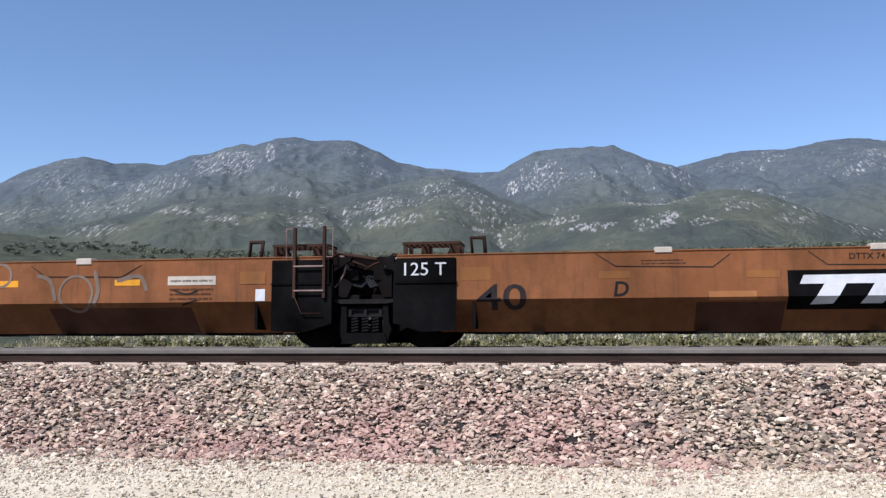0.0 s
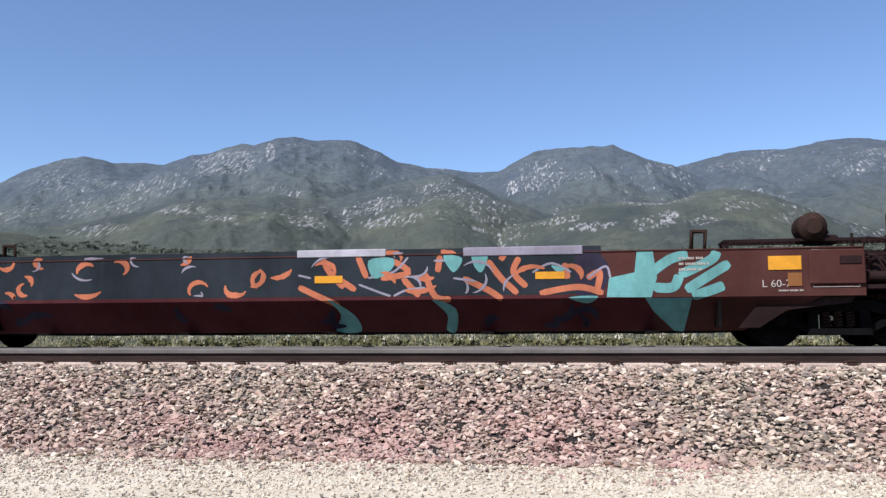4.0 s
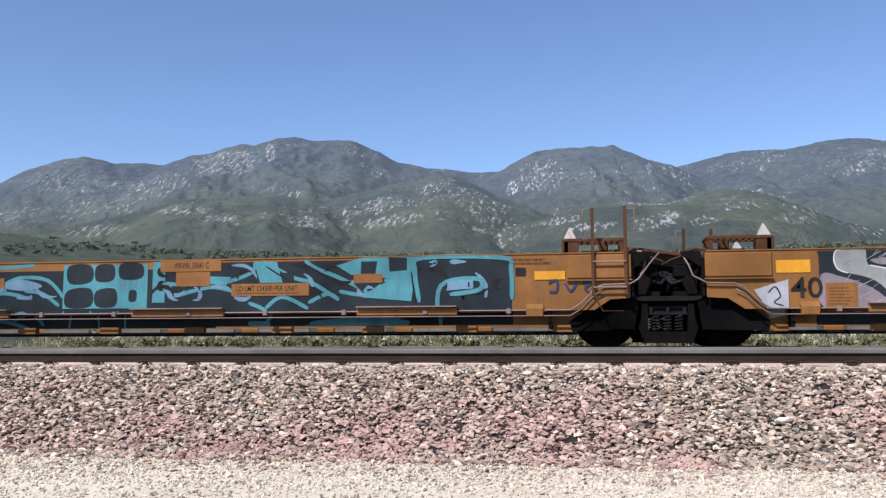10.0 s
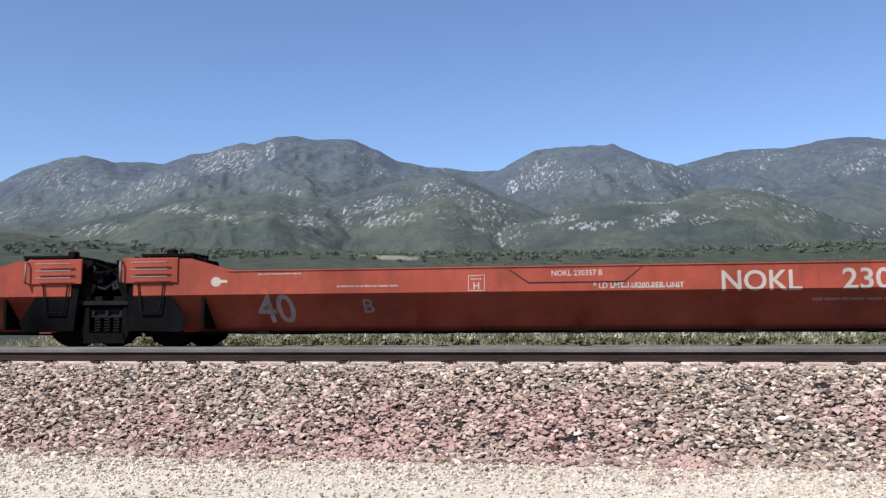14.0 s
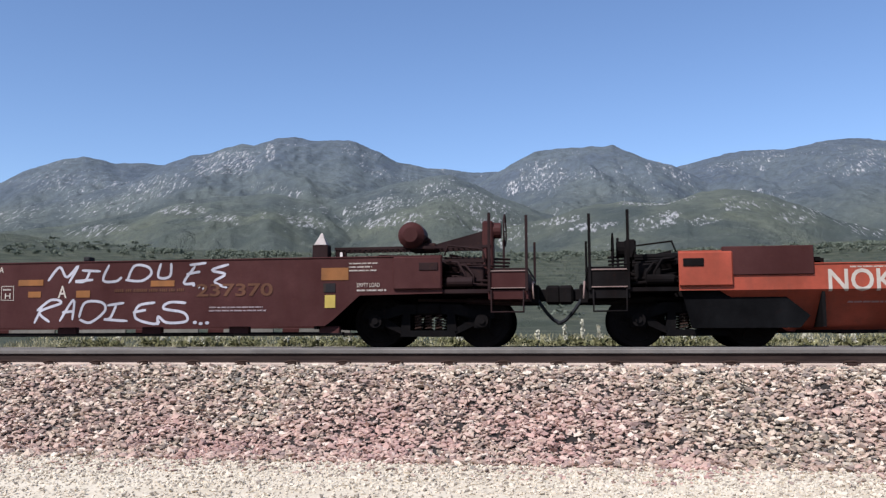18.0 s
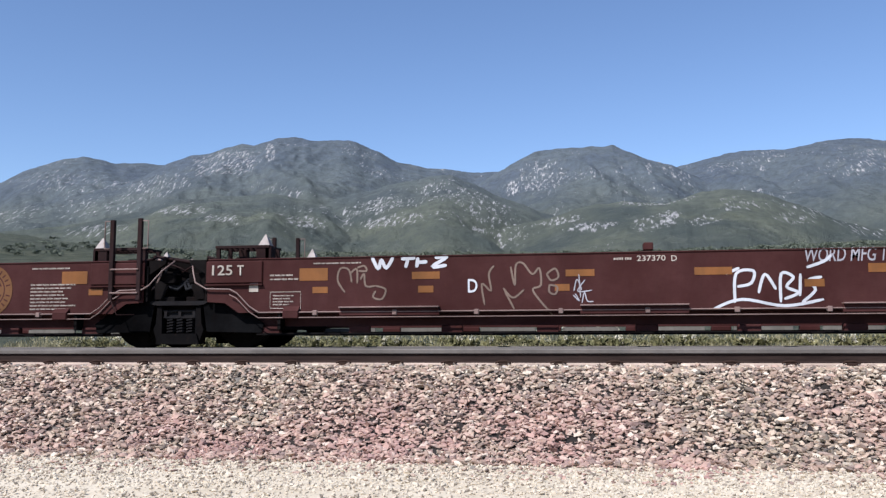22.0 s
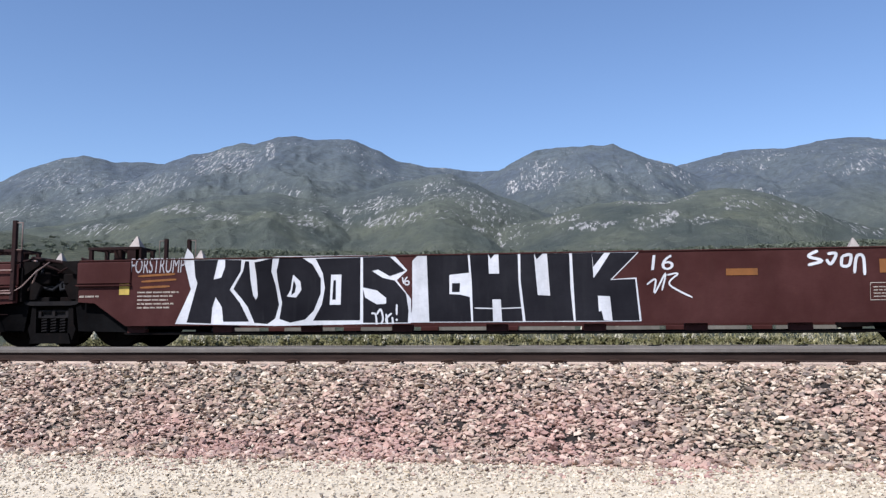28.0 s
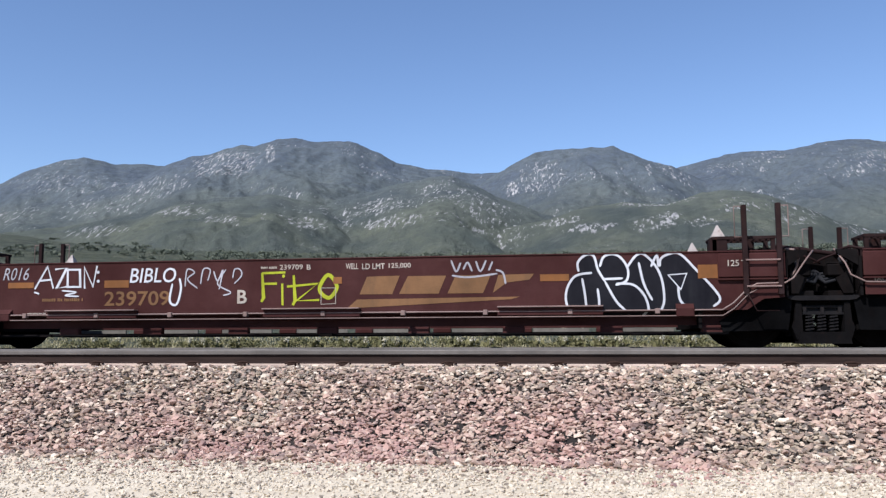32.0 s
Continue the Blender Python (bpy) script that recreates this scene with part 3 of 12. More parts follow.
def sideframe_mesh(wb, r, heavy):
    """Cast frame: an arch over the axle boxes with an open window for the springs."""
    bm, h = B(), wb / 2
    top = r + 0.27
    prism(bm, [(-h - 0.22, r + 0.05), (-h - 0.16, r + 0.17), (-h + 0.2, r + 0.2), (-0.5, top), (0.5, top), (h - 0.2, r + 0.2), (h + 0.16, r + 0.17), (h + 0.22, r + 0.05),
               (h + 0.12, r + 0.02), (h - 0.15, r + 0.03), (0.42, top - 0.16), (-0.42, top - 0.16), (-h + 0.15, r + 0.03), (-h - 0.12, r + 0.02)], -0.07, 0.07)
    for s in (-1, 1):
        prism(bm, [(s * 0.3, top - 0.14), (s * 0.42, top - 0.14), (s * 0.46, 0.26), (s * 0.3, 0.2)], -0.075, 0.075)
        prism(bm, [(s * 0.42, 0.2), (s * 0.46, 0.32), (s * (h - 0.12), r + 0.07), (s * (h - 0.02), r - 0.03)], -0.06, 0.06)
        block(bm, s * h - 0.13, s * h + 0.13, -0.09, 0.09, r - 0.13, r + 0.08, 0.02)
    prism(bm, [(-0.46, 0.17), (0.46, 0.17), (0.42, 0.27), (-0.42, 0.27)], -0.11, 0.11)
    return bm


def spring_mesh():
    """One coil spring."""
    bm = B()
    pts = [(0.062 * math.cos(k * 0.9), 0.062 * math.sin(k * 0.9), 0.24 + 0.23 * k / 34) for k in range(35)]
    tube_fast(bm, pts, 0.016)
    return bm


def tube_fast(bm, pts, r):
    rings = []
    for i, p in enumerate(pts):
        p = Vector(p)
        d = (Vector(pts[min(i + 1, len(pts) - 1)]) - Vector(pts[max(i - 1, 0)])).normalized()
        u = d.orthogonal().normalized()
        w = d.cross(u)
        rings.append([bm.verts.new(p + r * (math.cos(a) * u + math.sin(a) * w)) for a in (0, 1.571, 3.142, 4.712)])
    for a, b in zip(rings, rings[1:]):
        best = min(range(4), key=lambda k: (b[k].co - a[0].co).length)
        for k in range(4):
            bm.faces.new((a[k], a[(k + 1) % 4], b[(k + 1 + best) % 4], b[(k + best) % 4]))


def heavy_frame_mesh():
    """Middle of a heavy truck's frame: a wide beam on two legs, a bar with two windows and a spring seat."""
    bm = B()
    prism(bm, [(-0.52, 0.755), (-0.46, 0.715), (-0.36, 0.70), (0.36, 0.70), (0.46, 0.715), (0.52, 0.755), (0.5, 0.77), (-0.5, 0.77)], -0.14, 0.14)
    block(bm, -0.31, 0.31, -0.06, 0.06, 0.595, 0.625)
    block(bm, -0.31, 0.31, -0.06, 0.06, 0.49, 0.52)
    block(bm, -0.31, 0.31, -0.02, 0.0, 0.52, 0.6)
    for x in (-0.25, 0, 0.25):
        block(bm, x - 0.025, x + 0.025, -0.065, 0.065, 0.5, 0.61)
    return bm


def frame_legs_mesh():
    """Legs and spring seat under a heavy truck's beam."""
    bm = B()
    for s in (-1, 1):
        prism(bm, [(s * 0.3, 0.67), (s * 0.38, 0.68), (s * 0.40, 0.4), (s * 0.44, 0.3), (s * 0.38, 0.12), (s * 0.29, 0.14)], -0.1, 0.1)
    prism(bm, [(-0.38, 0.06), (0.38, 0.06), (0.33, 0.235), (-0.33, 0.235)], -0.14, 0.14)
    return bm


TRUCK_PARTS = {}


def truck(s, heavy):
    wb, r = (1.83, 0.4825) if heavy else (1.727, 0.42)
    key = heavy
    if key not in TRUCK_PARTS:
        TRUCK_PARTS[key] = {}
    e = placed("rail_truck", s, ("heavy four-wheeled truck under a joint between well car units" if heavy else "black four-wheeled freight truck under the end of a well car"), "rail truck", "trucks of the train", TRAIN_RAIL)
    cache = TRUCK_PARTS[key]

    def shared(name, make, mat, label=""):
        if name not in cache:
            ob = part(name, make(), mat, e, label)
            cache[name] = ob.data
        else:
            ob = new(name, cache[name])
            ob.parent = e
        return ob
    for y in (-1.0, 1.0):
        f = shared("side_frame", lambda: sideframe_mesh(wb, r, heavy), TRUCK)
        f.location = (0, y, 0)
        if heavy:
            hf = shared("frame_middle", heavy_frame_mesh, TRUCK_LIT, "spring beam with two windows, greyed for its highlight")
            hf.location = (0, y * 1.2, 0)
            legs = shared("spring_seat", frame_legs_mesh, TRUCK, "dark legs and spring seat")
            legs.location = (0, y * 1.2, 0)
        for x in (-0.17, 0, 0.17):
            sp = shared("spring", spring_mesh, TRUCK_LIT if heavy else RUSTY, "coil spring in the frame's window")
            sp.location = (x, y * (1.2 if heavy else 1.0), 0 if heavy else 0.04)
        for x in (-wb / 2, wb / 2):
            cap = shared("bearing_cap", lambda: rod(rod(B(), (0, -0.12, 0), (0, 0.12, 0), 0.105, 16), (0, -0.15, 0), (0, 0.15, 0), 0.055, 8), GRIME_SHADE)
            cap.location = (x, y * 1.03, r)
    shared("bolster", lambda: block(block(B(), -0.2, 0.2, -1.12, 1.12, r + 0.1, r + 0.28, 0.03), -0.3, 0.3, -0.4, 0.4, r + 0.2, r + 0.36, 0.03), GRIME_SHADE)
    for x in (-1, 1):
        b = shared("brake_beam", lambda: block(rod(B(), (0, -0.75, 0), (0, 0.75, 0), 0.04, 8), -0.06, 0.06, -0.85, -0.6, -0.14, 0.14, 0.02), GRIME_SHADE)
        b.location = (x * (wb / 2 - r - 0.09), 0, r - 0.04)
    for x in (-wb / 2, wb / 2):
        w = shared("wheelset", lambda: wheelset_mesh(r), GRIME_SHADE, "steel wheels on an axle")
        w.location = (x, 0, r)
        WHEELS.append((w, r, x))
    return e


# ---- bodies


def end_cut(kind, side, style, x):
    """Outline of a side's end at the truck centre x, from the bottom inwards to the top; side -1: the end towards lower x."""
    s = -side
    if style == "joint":
        return [(x + s * 1.42, 0.30), (x + s * 0.86, 0.68), (x + s * 0.56, 0.70)]
    return [(x + s * 1.62, 0.30), (x + s * 1.5, 0.38), (x + s * 1.05, 0.78), (x - s * 0.28, 0.80)]


def side_outline(kind, xl, xr, left, right):
    top = TOP[kind]
    a, b = end_cut(kind, -1, left, xl), end_cut(kind, 1, right, xr)
    low = 0.30 if kind == "deep" else 0.70 if kind == "folded" else 0.80
    if kind == "deep":
        pts = a + [(a[-1][0], top), (b[-1][0], top)] + b[::-1]
    else:
        pts = [(a[-1][0], low), (a[-1][0], top), (b[-1][0], top), (b[-1][0], low)]
        if kind == "low":
            ha, hb = a[-1][0], b[-1][0]
            up = 1.40
            pts = [(ha, low), (ha, up), (ha + (1.0 if left == "joint" else 1.35), up), (ha + (1.75 if left == "joint" else 1.36), top),
                   (hb - (1.75 if right == "joint" else 1.36), top), (hb - (1.0 if right == "joint" else 1.35), up), (hb, up), (hb, low)]
    return pts


def step_outline(xl, xr, left, right, lift):
    """Upper and set-back lower sheet of a stepped side."""
    ends = {"joint": (1.42, 1.10, 0.86, 0.56), "end": (1.62, 1.34, 1.05, -0.28)}
    (a0, a1, a2, a3), (b0, b1, b2, b3) = ends[left], ends[right]
    za, zb = (0.68, 0.70) if left == "joint" else (0.78, 0.80), (0.68, 0.70) if right == "joint" else (0.78, 0.80)
    top = TOP["deep"]
    low = 0.52 + lift
    if lift:
        a1, b1, a2, b2 = a2, b2, a2 - 0.1, b2 - 0.1
    upper = [(xl + a1, low), (xl + a2, max(za[0], low)), (xl + a3, max(za[1], low)), (xl + a3, top), (xr - b3, top), (xr - b3, max(zb[1], low)), (xr - b2, max(zb[0], low)), (xr - b1, low)]
    under = [(xl + a0, 0.30), (xl + a1, low + 0.04), (xr - b1, low + 0.04), (xr - b0, 0.30)]
    return upper, under


def lower_fold(xl, xr, left, right, w0, depth):
    """The lower half of a folded side leans inwards, under the upper half; its ends are cut off over the trucks."""
    a = 1.45 if left == "joint" else 1.62
    b = 1.45 if right == "joint" else 1.62
    bm = B()
    outer = [(xl + 0.56, w0), (xr - 0.56, w0), (xr - b + 0.25, 0.2), (xl + a - 0.25, 0.2)]
    if left == "end":
        outer[0] = (xl + 0.3, w0)
    if right == "end":
        outer[1] = (xr - 0.3, w0)
    for sgn in (-1, 1):
        front = [bm.verts.new((x, sgn * (HALF - depth * (w0 - z) / (w0 - 0.2)), z)) for x, z in outer]
        back = [bm.verts.new((v.co.x, v.co.y - sgn * 0.03, v.co.z)) for v in front]
        bm.faces.new(front)
        bm.faces.new(back[::-1])
        for i in range(4):
            bm.faces.new((front[i], back[i], back[(i + 1) % 4], front[(i + 1) % 4]))
    bmesh.ops.recalc_face_normals(bm, faces=bm.faces[:])
    return bm


def well_unit(kind, sl, sr, left, right, coat, label, group, pipe=False, dark=None, tank="", wheel="", lift=0.0):
    mid = (sl + sr) / 2
    e = placed("well_car", mid, label, "rail car", group)
    xl, xr = sl - mid, sr - mid
    pts = side_outline(kind, xl, xr, left, right)
    x0, x1 = min(p[0] for p in pts if p[1] > 0.9), max(p[0] for p in pts if p[1] > 0.9)
    top = TOP[kind]
    if kind == "deep" and pipe:
        pts, under = step_outline(xl, xr, left, right, lift)
        for y, t in ((-HALF, -HALF + STEP_IN), (HALF - 0.02, HALF - 0.02 - STEP_IN)):
            part("side_sheet", prism(B(), pts, y, y + 0.02), coat, e)
            part("lower_side", prism(B(), under, t, t + 0.02), coat, e)
            part("step_soffit", block(B(), under[0][0] + 0.4, under[-1][0] - 0.4, min(y, t) + 0.021, max(y, t) - 0.001, 0.5 + lift, 0.515 + lift), coat, e)
    else:
        for y in (-HALF, HALF - 0.02):
            part("side_sheet", prism(B(), pts, y, y + 0.02), coat, e)
    # chords and sills
    lo, hi = (x0, x1) if kind != "low" else (xl + (2.2 if left == "joint" else 1.65), xr - (2.2 if right == "joint" else 1.65))
    for y in (-HALF, HALF - 0.08):
        part("top_chord", block(B(), lo, hi, y - (0.015 if y < 0 else 0), y + 0.095 - (0.015 if y < 0 else 0), top - 0.022, top - 0.002, 0.005), coat, e)
    if kind == "deep":
        a, b = xl + 1.45, xr - 1.45
        n = 8
        back = STEP_IN if pipe else 0.15 if coat is REDBROWN else 0
        # added pale blocks stand in for the sunlit inside of the far side
        if pipe or coat is REDBROWN:
            for k in range(n):
                x = a + 0.12 + (b - a - 0.24) * (k + 0.5) / n
                part("inner_sill", block(B(), x - 0.55, x + 0.45, HALF - 0.34, HALF - 0.3, 0.2, 0.29), SUNLIT_SILL, e, "sill inside the well, pale as if sunlit")
        for y in (-HALF + 0.01 + 0.6 * back, HALF - 0.11 - 0.6 * back):
            part("bottom_sill", block(B(), a - 0.1, b + 0.1, y, y + 0.1, 0.155, 0.195, 0.006), GRIME_SHADE, e)
        for k in range(n + 1):
            x = a + 0.12 + (b - a - 0.24) * k / n
            for y in (-HALF - 0.012 + 0.75 * back, HALF - 0.1 - 0.75 * back):
                part("sill_bracket", block(B(), x - 0.17, x + 0.17, y, y + 0.11, 0.165, 0.3, 0.012), coat, e)
        part("cross_beams", cross_beams(a, b), GRIME_SHADE, e)
    else:
        part("lower_side", lower_fold(xl, xr, left, right, 0.70 if kind == "folded" else 0.80, 0.50 if kind == "folded" else 0.60), coat, e)
        part("cross_beams", cross_beams(xl + 1.5, xr - 1.5), GRIME_SHADE, e)
    # bulkheads, end decks and the centre sill over the trucks
    for side, x, style in ((-1, xl, left), (1, xr, right)):
        s = -side
        inner = x + s * 1.75
        out = x + s * 0.56 if style == "joint" else x - s * 0.28
        tp = 1.3 if kind != "low" else 1.28
        part("bulkhead", block(B(), min(inner, inner + s * 0.05), max(inner, inner + s * 0.05), -HALF + 0.03, HALF - 0.03, 0.25, tp - 0.02), GRIME_SHADE, e)
        part("end_deck", block(B(), min(inner, out), max(inner, out), -HALF + 0.03, HALF - 0.03, tp - 0.06, tp), GRIME_SHADE, e)
        end = x if style == "joint" else x - s * 1.75
        part("centre_sill", block(B(), min(inner, end), max(inner, end), -0.36, 0.36, 0.66, 0.98, 0.02), GRIME_SHADE, e)
        if style == "joint":
            joint_end(e, kind, side, x, coat, dark, pipe)
        else:
            coupler_end(e, kind, side, x, coat, dark, side == (-1 if wheel == "left" else 1 if wheel == "right" else 0), tank, pipe)
    if pipe:
        run_pipe(e, xl, xr, left, right, coat, lift)
    return e, xl, xr


def cross_beams(a, b):
    bm = B()
    for k in range(5):
        x = a + (b - a) * (k + 0.5) / 5
        block(bm, x - 0.1, x + 0.1, -HALF + 0.12, HALF - 0.12, 0.16, 0.2)
    for y in (-0.9, 0.9):
        block(bm, a, b, y - 0.04, y + 0.04, 0.17, 0.21)
    return bm


def gear(coat):
    """Brackets, gratings and ladders carry a grimy tint of their car's paint."""
    return GEAR_ORANGE if coat is ORANGE else GEAR_RED if coat in (REDBROWN, OXIDE) else GEAR_BROWN if coat is TAN else GRIME_SHADE


def guide(e, x, y, coat):
    """Container corner guide: a box with a pale worn pyramid on it."""
    g = part("corner_guide", block(B(), x - 0.13, x + 0.13, y - 0.1, y + 0.1, 1.38, 1.62, 0.01), gear(coat), e)
    bm = B()
    bmesh.ops.create_cone(bm, cap_ends=True, segments=4, radius1=0.145, radius2=0.015, depth=0.2, matrix=Matrix.Translation((x, y, 1.72)) @ Matrix.Rotation(math.pi / 4, 4, "Z"))
    part("guide_tip", bm, GUIDE_TIP, g, "worn pale pyramid tip")


def ladder(e, x, s, y, coat, tall=2.1):
    """Two tall posts with rungs at a car's corner; s: the way inwards."""
    steps, w = (0.86, 1.25), 0.037 if coat is REDBROWN else 0.024
    for k, dx in enumerate((0.62, 1.11)):
        px = x + s * dx
        p = part("ladder_post", block(B(), px - w, px + w, y - 0.05, y + 0.02, 0.74, tall - 0.02 * k, 0.006), gear(coat), e)
        out = -0.14 if dx > 1 else 0.14
        part("grab_iron", tube(B(), [(px, y - 0.02, tall - 0.04), (px + s * -out, y - 0.02, tall - 0.04), (px + s * -out, y - 0.02, tall - 0.5), (px, y - 0.02, tall - 0.5)], 0.009, 5), PIPE, p, "thin bent grab iron")
    for z in steps:
        part("rung", rod(B(), (x + s * 0.62, y - 0.06, z), (x + s * 1.11, y - 0.06, z), 0.014, 6), PIPE, e)
    part("stirrup_step", tube(B(), [(x + s * 0.66, y - 0.05, 0.5), (x + s * 0.98, y - 0.05, 0.5), (x + s * 1.1, y - 0.05, 0.76)], 0.009, 5), gear(coat), e)


def joint_end(e, kind, side, x, coat, dark, pipe):
    s = -side
    tint = dark or coat
    face = -HALF - 0.03
    q0, q1 = sorted((x + s * 0.54, x + s * 1.5))
    if kind == "low":
        q0, q1 = sorted((x + s * 0.36, x + s * 1.35))
        part("end_panel", block(B(), q0, q1, face, face + 0.04, 1.0, 1.42, 0.01), coat, e)
        for zz in (1.10, 1.22, 1.34):
            part("rung", rod(B(), (q0 + 0.2, face - 0.07, zz), (q1 - 0.15, face - 0.07, zz), 0.013, 6), PIPE, e)
        part("grab_iron", tube(B(), [(q0 + 0.02, face, 1.36), (q0 + 0.02, face - 0.08, 1.36), (q0 + 0.02, face - 0.08, 1.02), (q0 + 0.02, face, 1.02)], 0.013, 5), PIPE, e)
        part("stirrup_step", tube(B(), [(q0 + 0.3, face, 1.0), (q0 + 0.36, face, 0.52), (q1 - 0.3, face, 0.52), (q1 - 0.24, face, 1.0)], 0.012, 5), gear(coat), e)
    else:
        part("end_panel", block(B(), q0, q1, face, face + 0.035, 1.0 if kind == "deep" else 0.98, 1.36, 0.012), tint, e)
        part("panel_ledge", block(B(), q0 - 0.01, q1 + 0.01, face - 0.02, face + 0.03, 0.965, 0.985), tint, e)
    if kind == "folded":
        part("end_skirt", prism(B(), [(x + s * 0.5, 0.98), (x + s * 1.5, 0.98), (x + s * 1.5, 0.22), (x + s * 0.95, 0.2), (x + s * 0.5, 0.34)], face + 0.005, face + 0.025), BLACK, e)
    # added black plates stand in for the deep shade around the wheels
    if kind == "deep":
        part("wheel_shade_plate", prism(B(), [(x + s * 0.42, 0.74), (x + s * 0.92, 0.74), (x + s * 1.48, 0.35), (x + s * 1.44, 0.2), (x + s * 0.5, 0.22)], -HALF + 0.14, -HALF + 0.16), BLACK, e, "black plate in place of the deep shade beside the wheels")
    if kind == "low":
        part("wheel_shade_plate", prism(B(), [(x + s * 0.42, 1.0), (x + s * 1.1, 0.98), (x + s * 1.5, 0.35), (x + s * 1.4, 0.2), (x + s * 0.5, 0.22)], -HALF + 0.02, -HALF + 0.04), BLACK, e, "black plate in place of the deep shade beside the wheels")
    # top gear: grating, box frames and guides
    gx0, gx1 = sorted((x + s * 0.62, x + s * 1.55))
    part("walkway_grating", grating(gx0, gx1, -1.3, -0.75, 1.63 if kind != "low" else 1.5), gear(coat), e, "open steel grating on posts")
    if kind == "deep":
        guide(e, x + s * 1.45, -1.2, coat)
        guide(e, x + s * 1.5, 1.2, coat)
    elif kind == "folded":
        part("guide_bracket", tube(B(), [(x + s * 1.75, -1.3, 1.4), (x + s * 1.72, -1.3, 1.68), (x + s * 1.93, -1.3, 1.68), (x + s * 1.95, -1.3, 1.4)], 0.03, 4), RUSTY, e)
        part("guide_bracket", prism(B(), [(x + s * 1.3, 1.42), (x + s * 1.55, 1.42), (x + s * 1.5, 1.6), (x + s * 1.4, 1.62)], -1.15, -1.0), RUSTY, e)
    # hoses and pipes to the next unit
    part("brake_hose", tube(B(), [(x + s * 0.75, -1.2, 0.96), (x + s * 0.5, -1.22, 1.0), (x + s * 0.36, -1.2, 1.12), (x + s * 0.3, -1.15, 1.28), (x + s * 0.42, -1.1, 1.38)], 0.018, 6), RUBBER, e, "black air hose")
    for k in range(3):
        part("air_pipe", tube(B(), [(x + s * 0.6, -0.8 + 0.3 * k, 1.2 + 0.06 * k), (x + s * 0.25, -0.75 + 0.3 * k, 1.28 - 0.05 * k), (x - s * 0.02, -0.8 + 0.25 * k, 1.1)], 0.022, 6), gear(coat), e)
    part("relay_valve", block(B(), min(x + s * 0.2, x + s * 0.55), max(x + s * 0.2, x + s * 0.55), -0.9, -0.5, 0.98, 1.26, 0.02), GRIME_SHADE, e)
    part("end_beam", block(B(), min(x + s * 0.1, x + s * 0.56), max(x + s * 0.1, x + s * 0.56), -1.25, 1.25, 0.72, 0.8, 0.01), GRIME_SHADE, e)
    if side == 1 and kind != "low":
        part("joint_cover", prism(B(), [(x - 0.75, 1.5), (x - 0.6, 0.8), (x + 0.42, 0.8), (x + 0.46, 1.34), (x + 0.2, 1.42), (x - 0.3, 1.46)], -0.85, 0.85), GRIME_SHADE, e, "dark housing over the joint")
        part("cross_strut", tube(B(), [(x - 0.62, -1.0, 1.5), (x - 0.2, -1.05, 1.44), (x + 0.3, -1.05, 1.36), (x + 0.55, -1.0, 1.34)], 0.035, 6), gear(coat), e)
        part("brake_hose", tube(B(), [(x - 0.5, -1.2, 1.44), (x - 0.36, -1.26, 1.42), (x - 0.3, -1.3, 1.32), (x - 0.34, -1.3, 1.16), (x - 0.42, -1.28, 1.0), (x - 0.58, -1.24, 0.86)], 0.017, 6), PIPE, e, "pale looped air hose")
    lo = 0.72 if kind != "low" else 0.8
    part("end_wall", block(B(), *sorted((x + s * 0.5, x + s * 0.54)), -HALF + 0.03, HALF - 0.03, lo, 1.3), GRIME_SHADE, e)
    part("valve_box", block(B(), *sorted((x + s * 0.12, x + s * 0.46)), -1.22, -0.95, 1.02, 1.2, 0.02), GRIME_SHADE, e)
    part("side_bracket", prism(B(), [(x + s * 0.5, 1.4), (x + s * 0.2, 1.4), (x + s * 0.22, 1.34), (x + s * 0.5, 1.16)], -HALF + 0.06, -HALF + 0.14), GRIME_SHADE, e)
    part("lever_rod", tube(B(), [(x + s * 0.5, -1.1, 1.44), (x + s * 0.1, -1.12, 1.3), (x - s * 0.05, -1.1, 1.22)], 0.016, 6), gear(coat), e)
    part("connector_arm", prism(B(), [(x + s * 0.5, 0.98), (x + s * 0.5, 0.76), (x - s * 0.12, 0.80), (x - s * 0.18, 0.9), (x - s * 0.1, 0.98)], -0.5, 0.5), GRIME_SHADE, e)
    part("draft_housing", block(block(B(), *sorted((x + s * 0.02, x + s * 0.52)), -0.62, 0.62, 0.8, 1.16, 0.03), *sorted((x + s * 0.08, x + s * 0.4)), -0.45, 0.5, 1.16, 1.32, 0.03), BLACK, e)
    for k in range(4):
        part("air_hose", tube(B(), [(x + s * 0.5, -1.15 + 0.1 * k, 1.06 + 0.07 * k), (x + s * (0.3 + 0.03 * k), -1.22 + 0.1 * k, 0.98 + 0.04 * k), (x + s * 0.08, -1.2 + 0.1 * k, 0.92 + 0.05 * k), (x + s * 0.0, -1.1 + 0.1 * k, 1.02 + 0.05 * k)], 0.024, 6), RUBBER, e)
    part("bracket_plate", prism(B(), [(x + s * 0.44, 0.76), (x + s * 0.3, 0.76), (x + s * 0.2, 0.98), (x + s * 0.44, 1.12)], -1.3, -1.26), GRIME_SHADE, e)
    part("deck_housing", block(block(B(), *sorted((x + s * 0.7, x + s * 1.3)), -0.7, 0.3, 1.3, 1.5, 0.03), *sorted((x + s * 0.85, x + s * 1.0)), -0.9, -0.75, 1.3, 1.62, 0.02), gear(coat), e)
    part("deck_pipe", tube(B(), [(x + s * 1.5, -1.28, 1.38), (x + s * 0.7, -1.28, 1.4), (x + s * 0.45, -1.2, 1.46), (x + s * 0.3, -0.9, 1.42)], 0.02, 6), gear(coat), e)
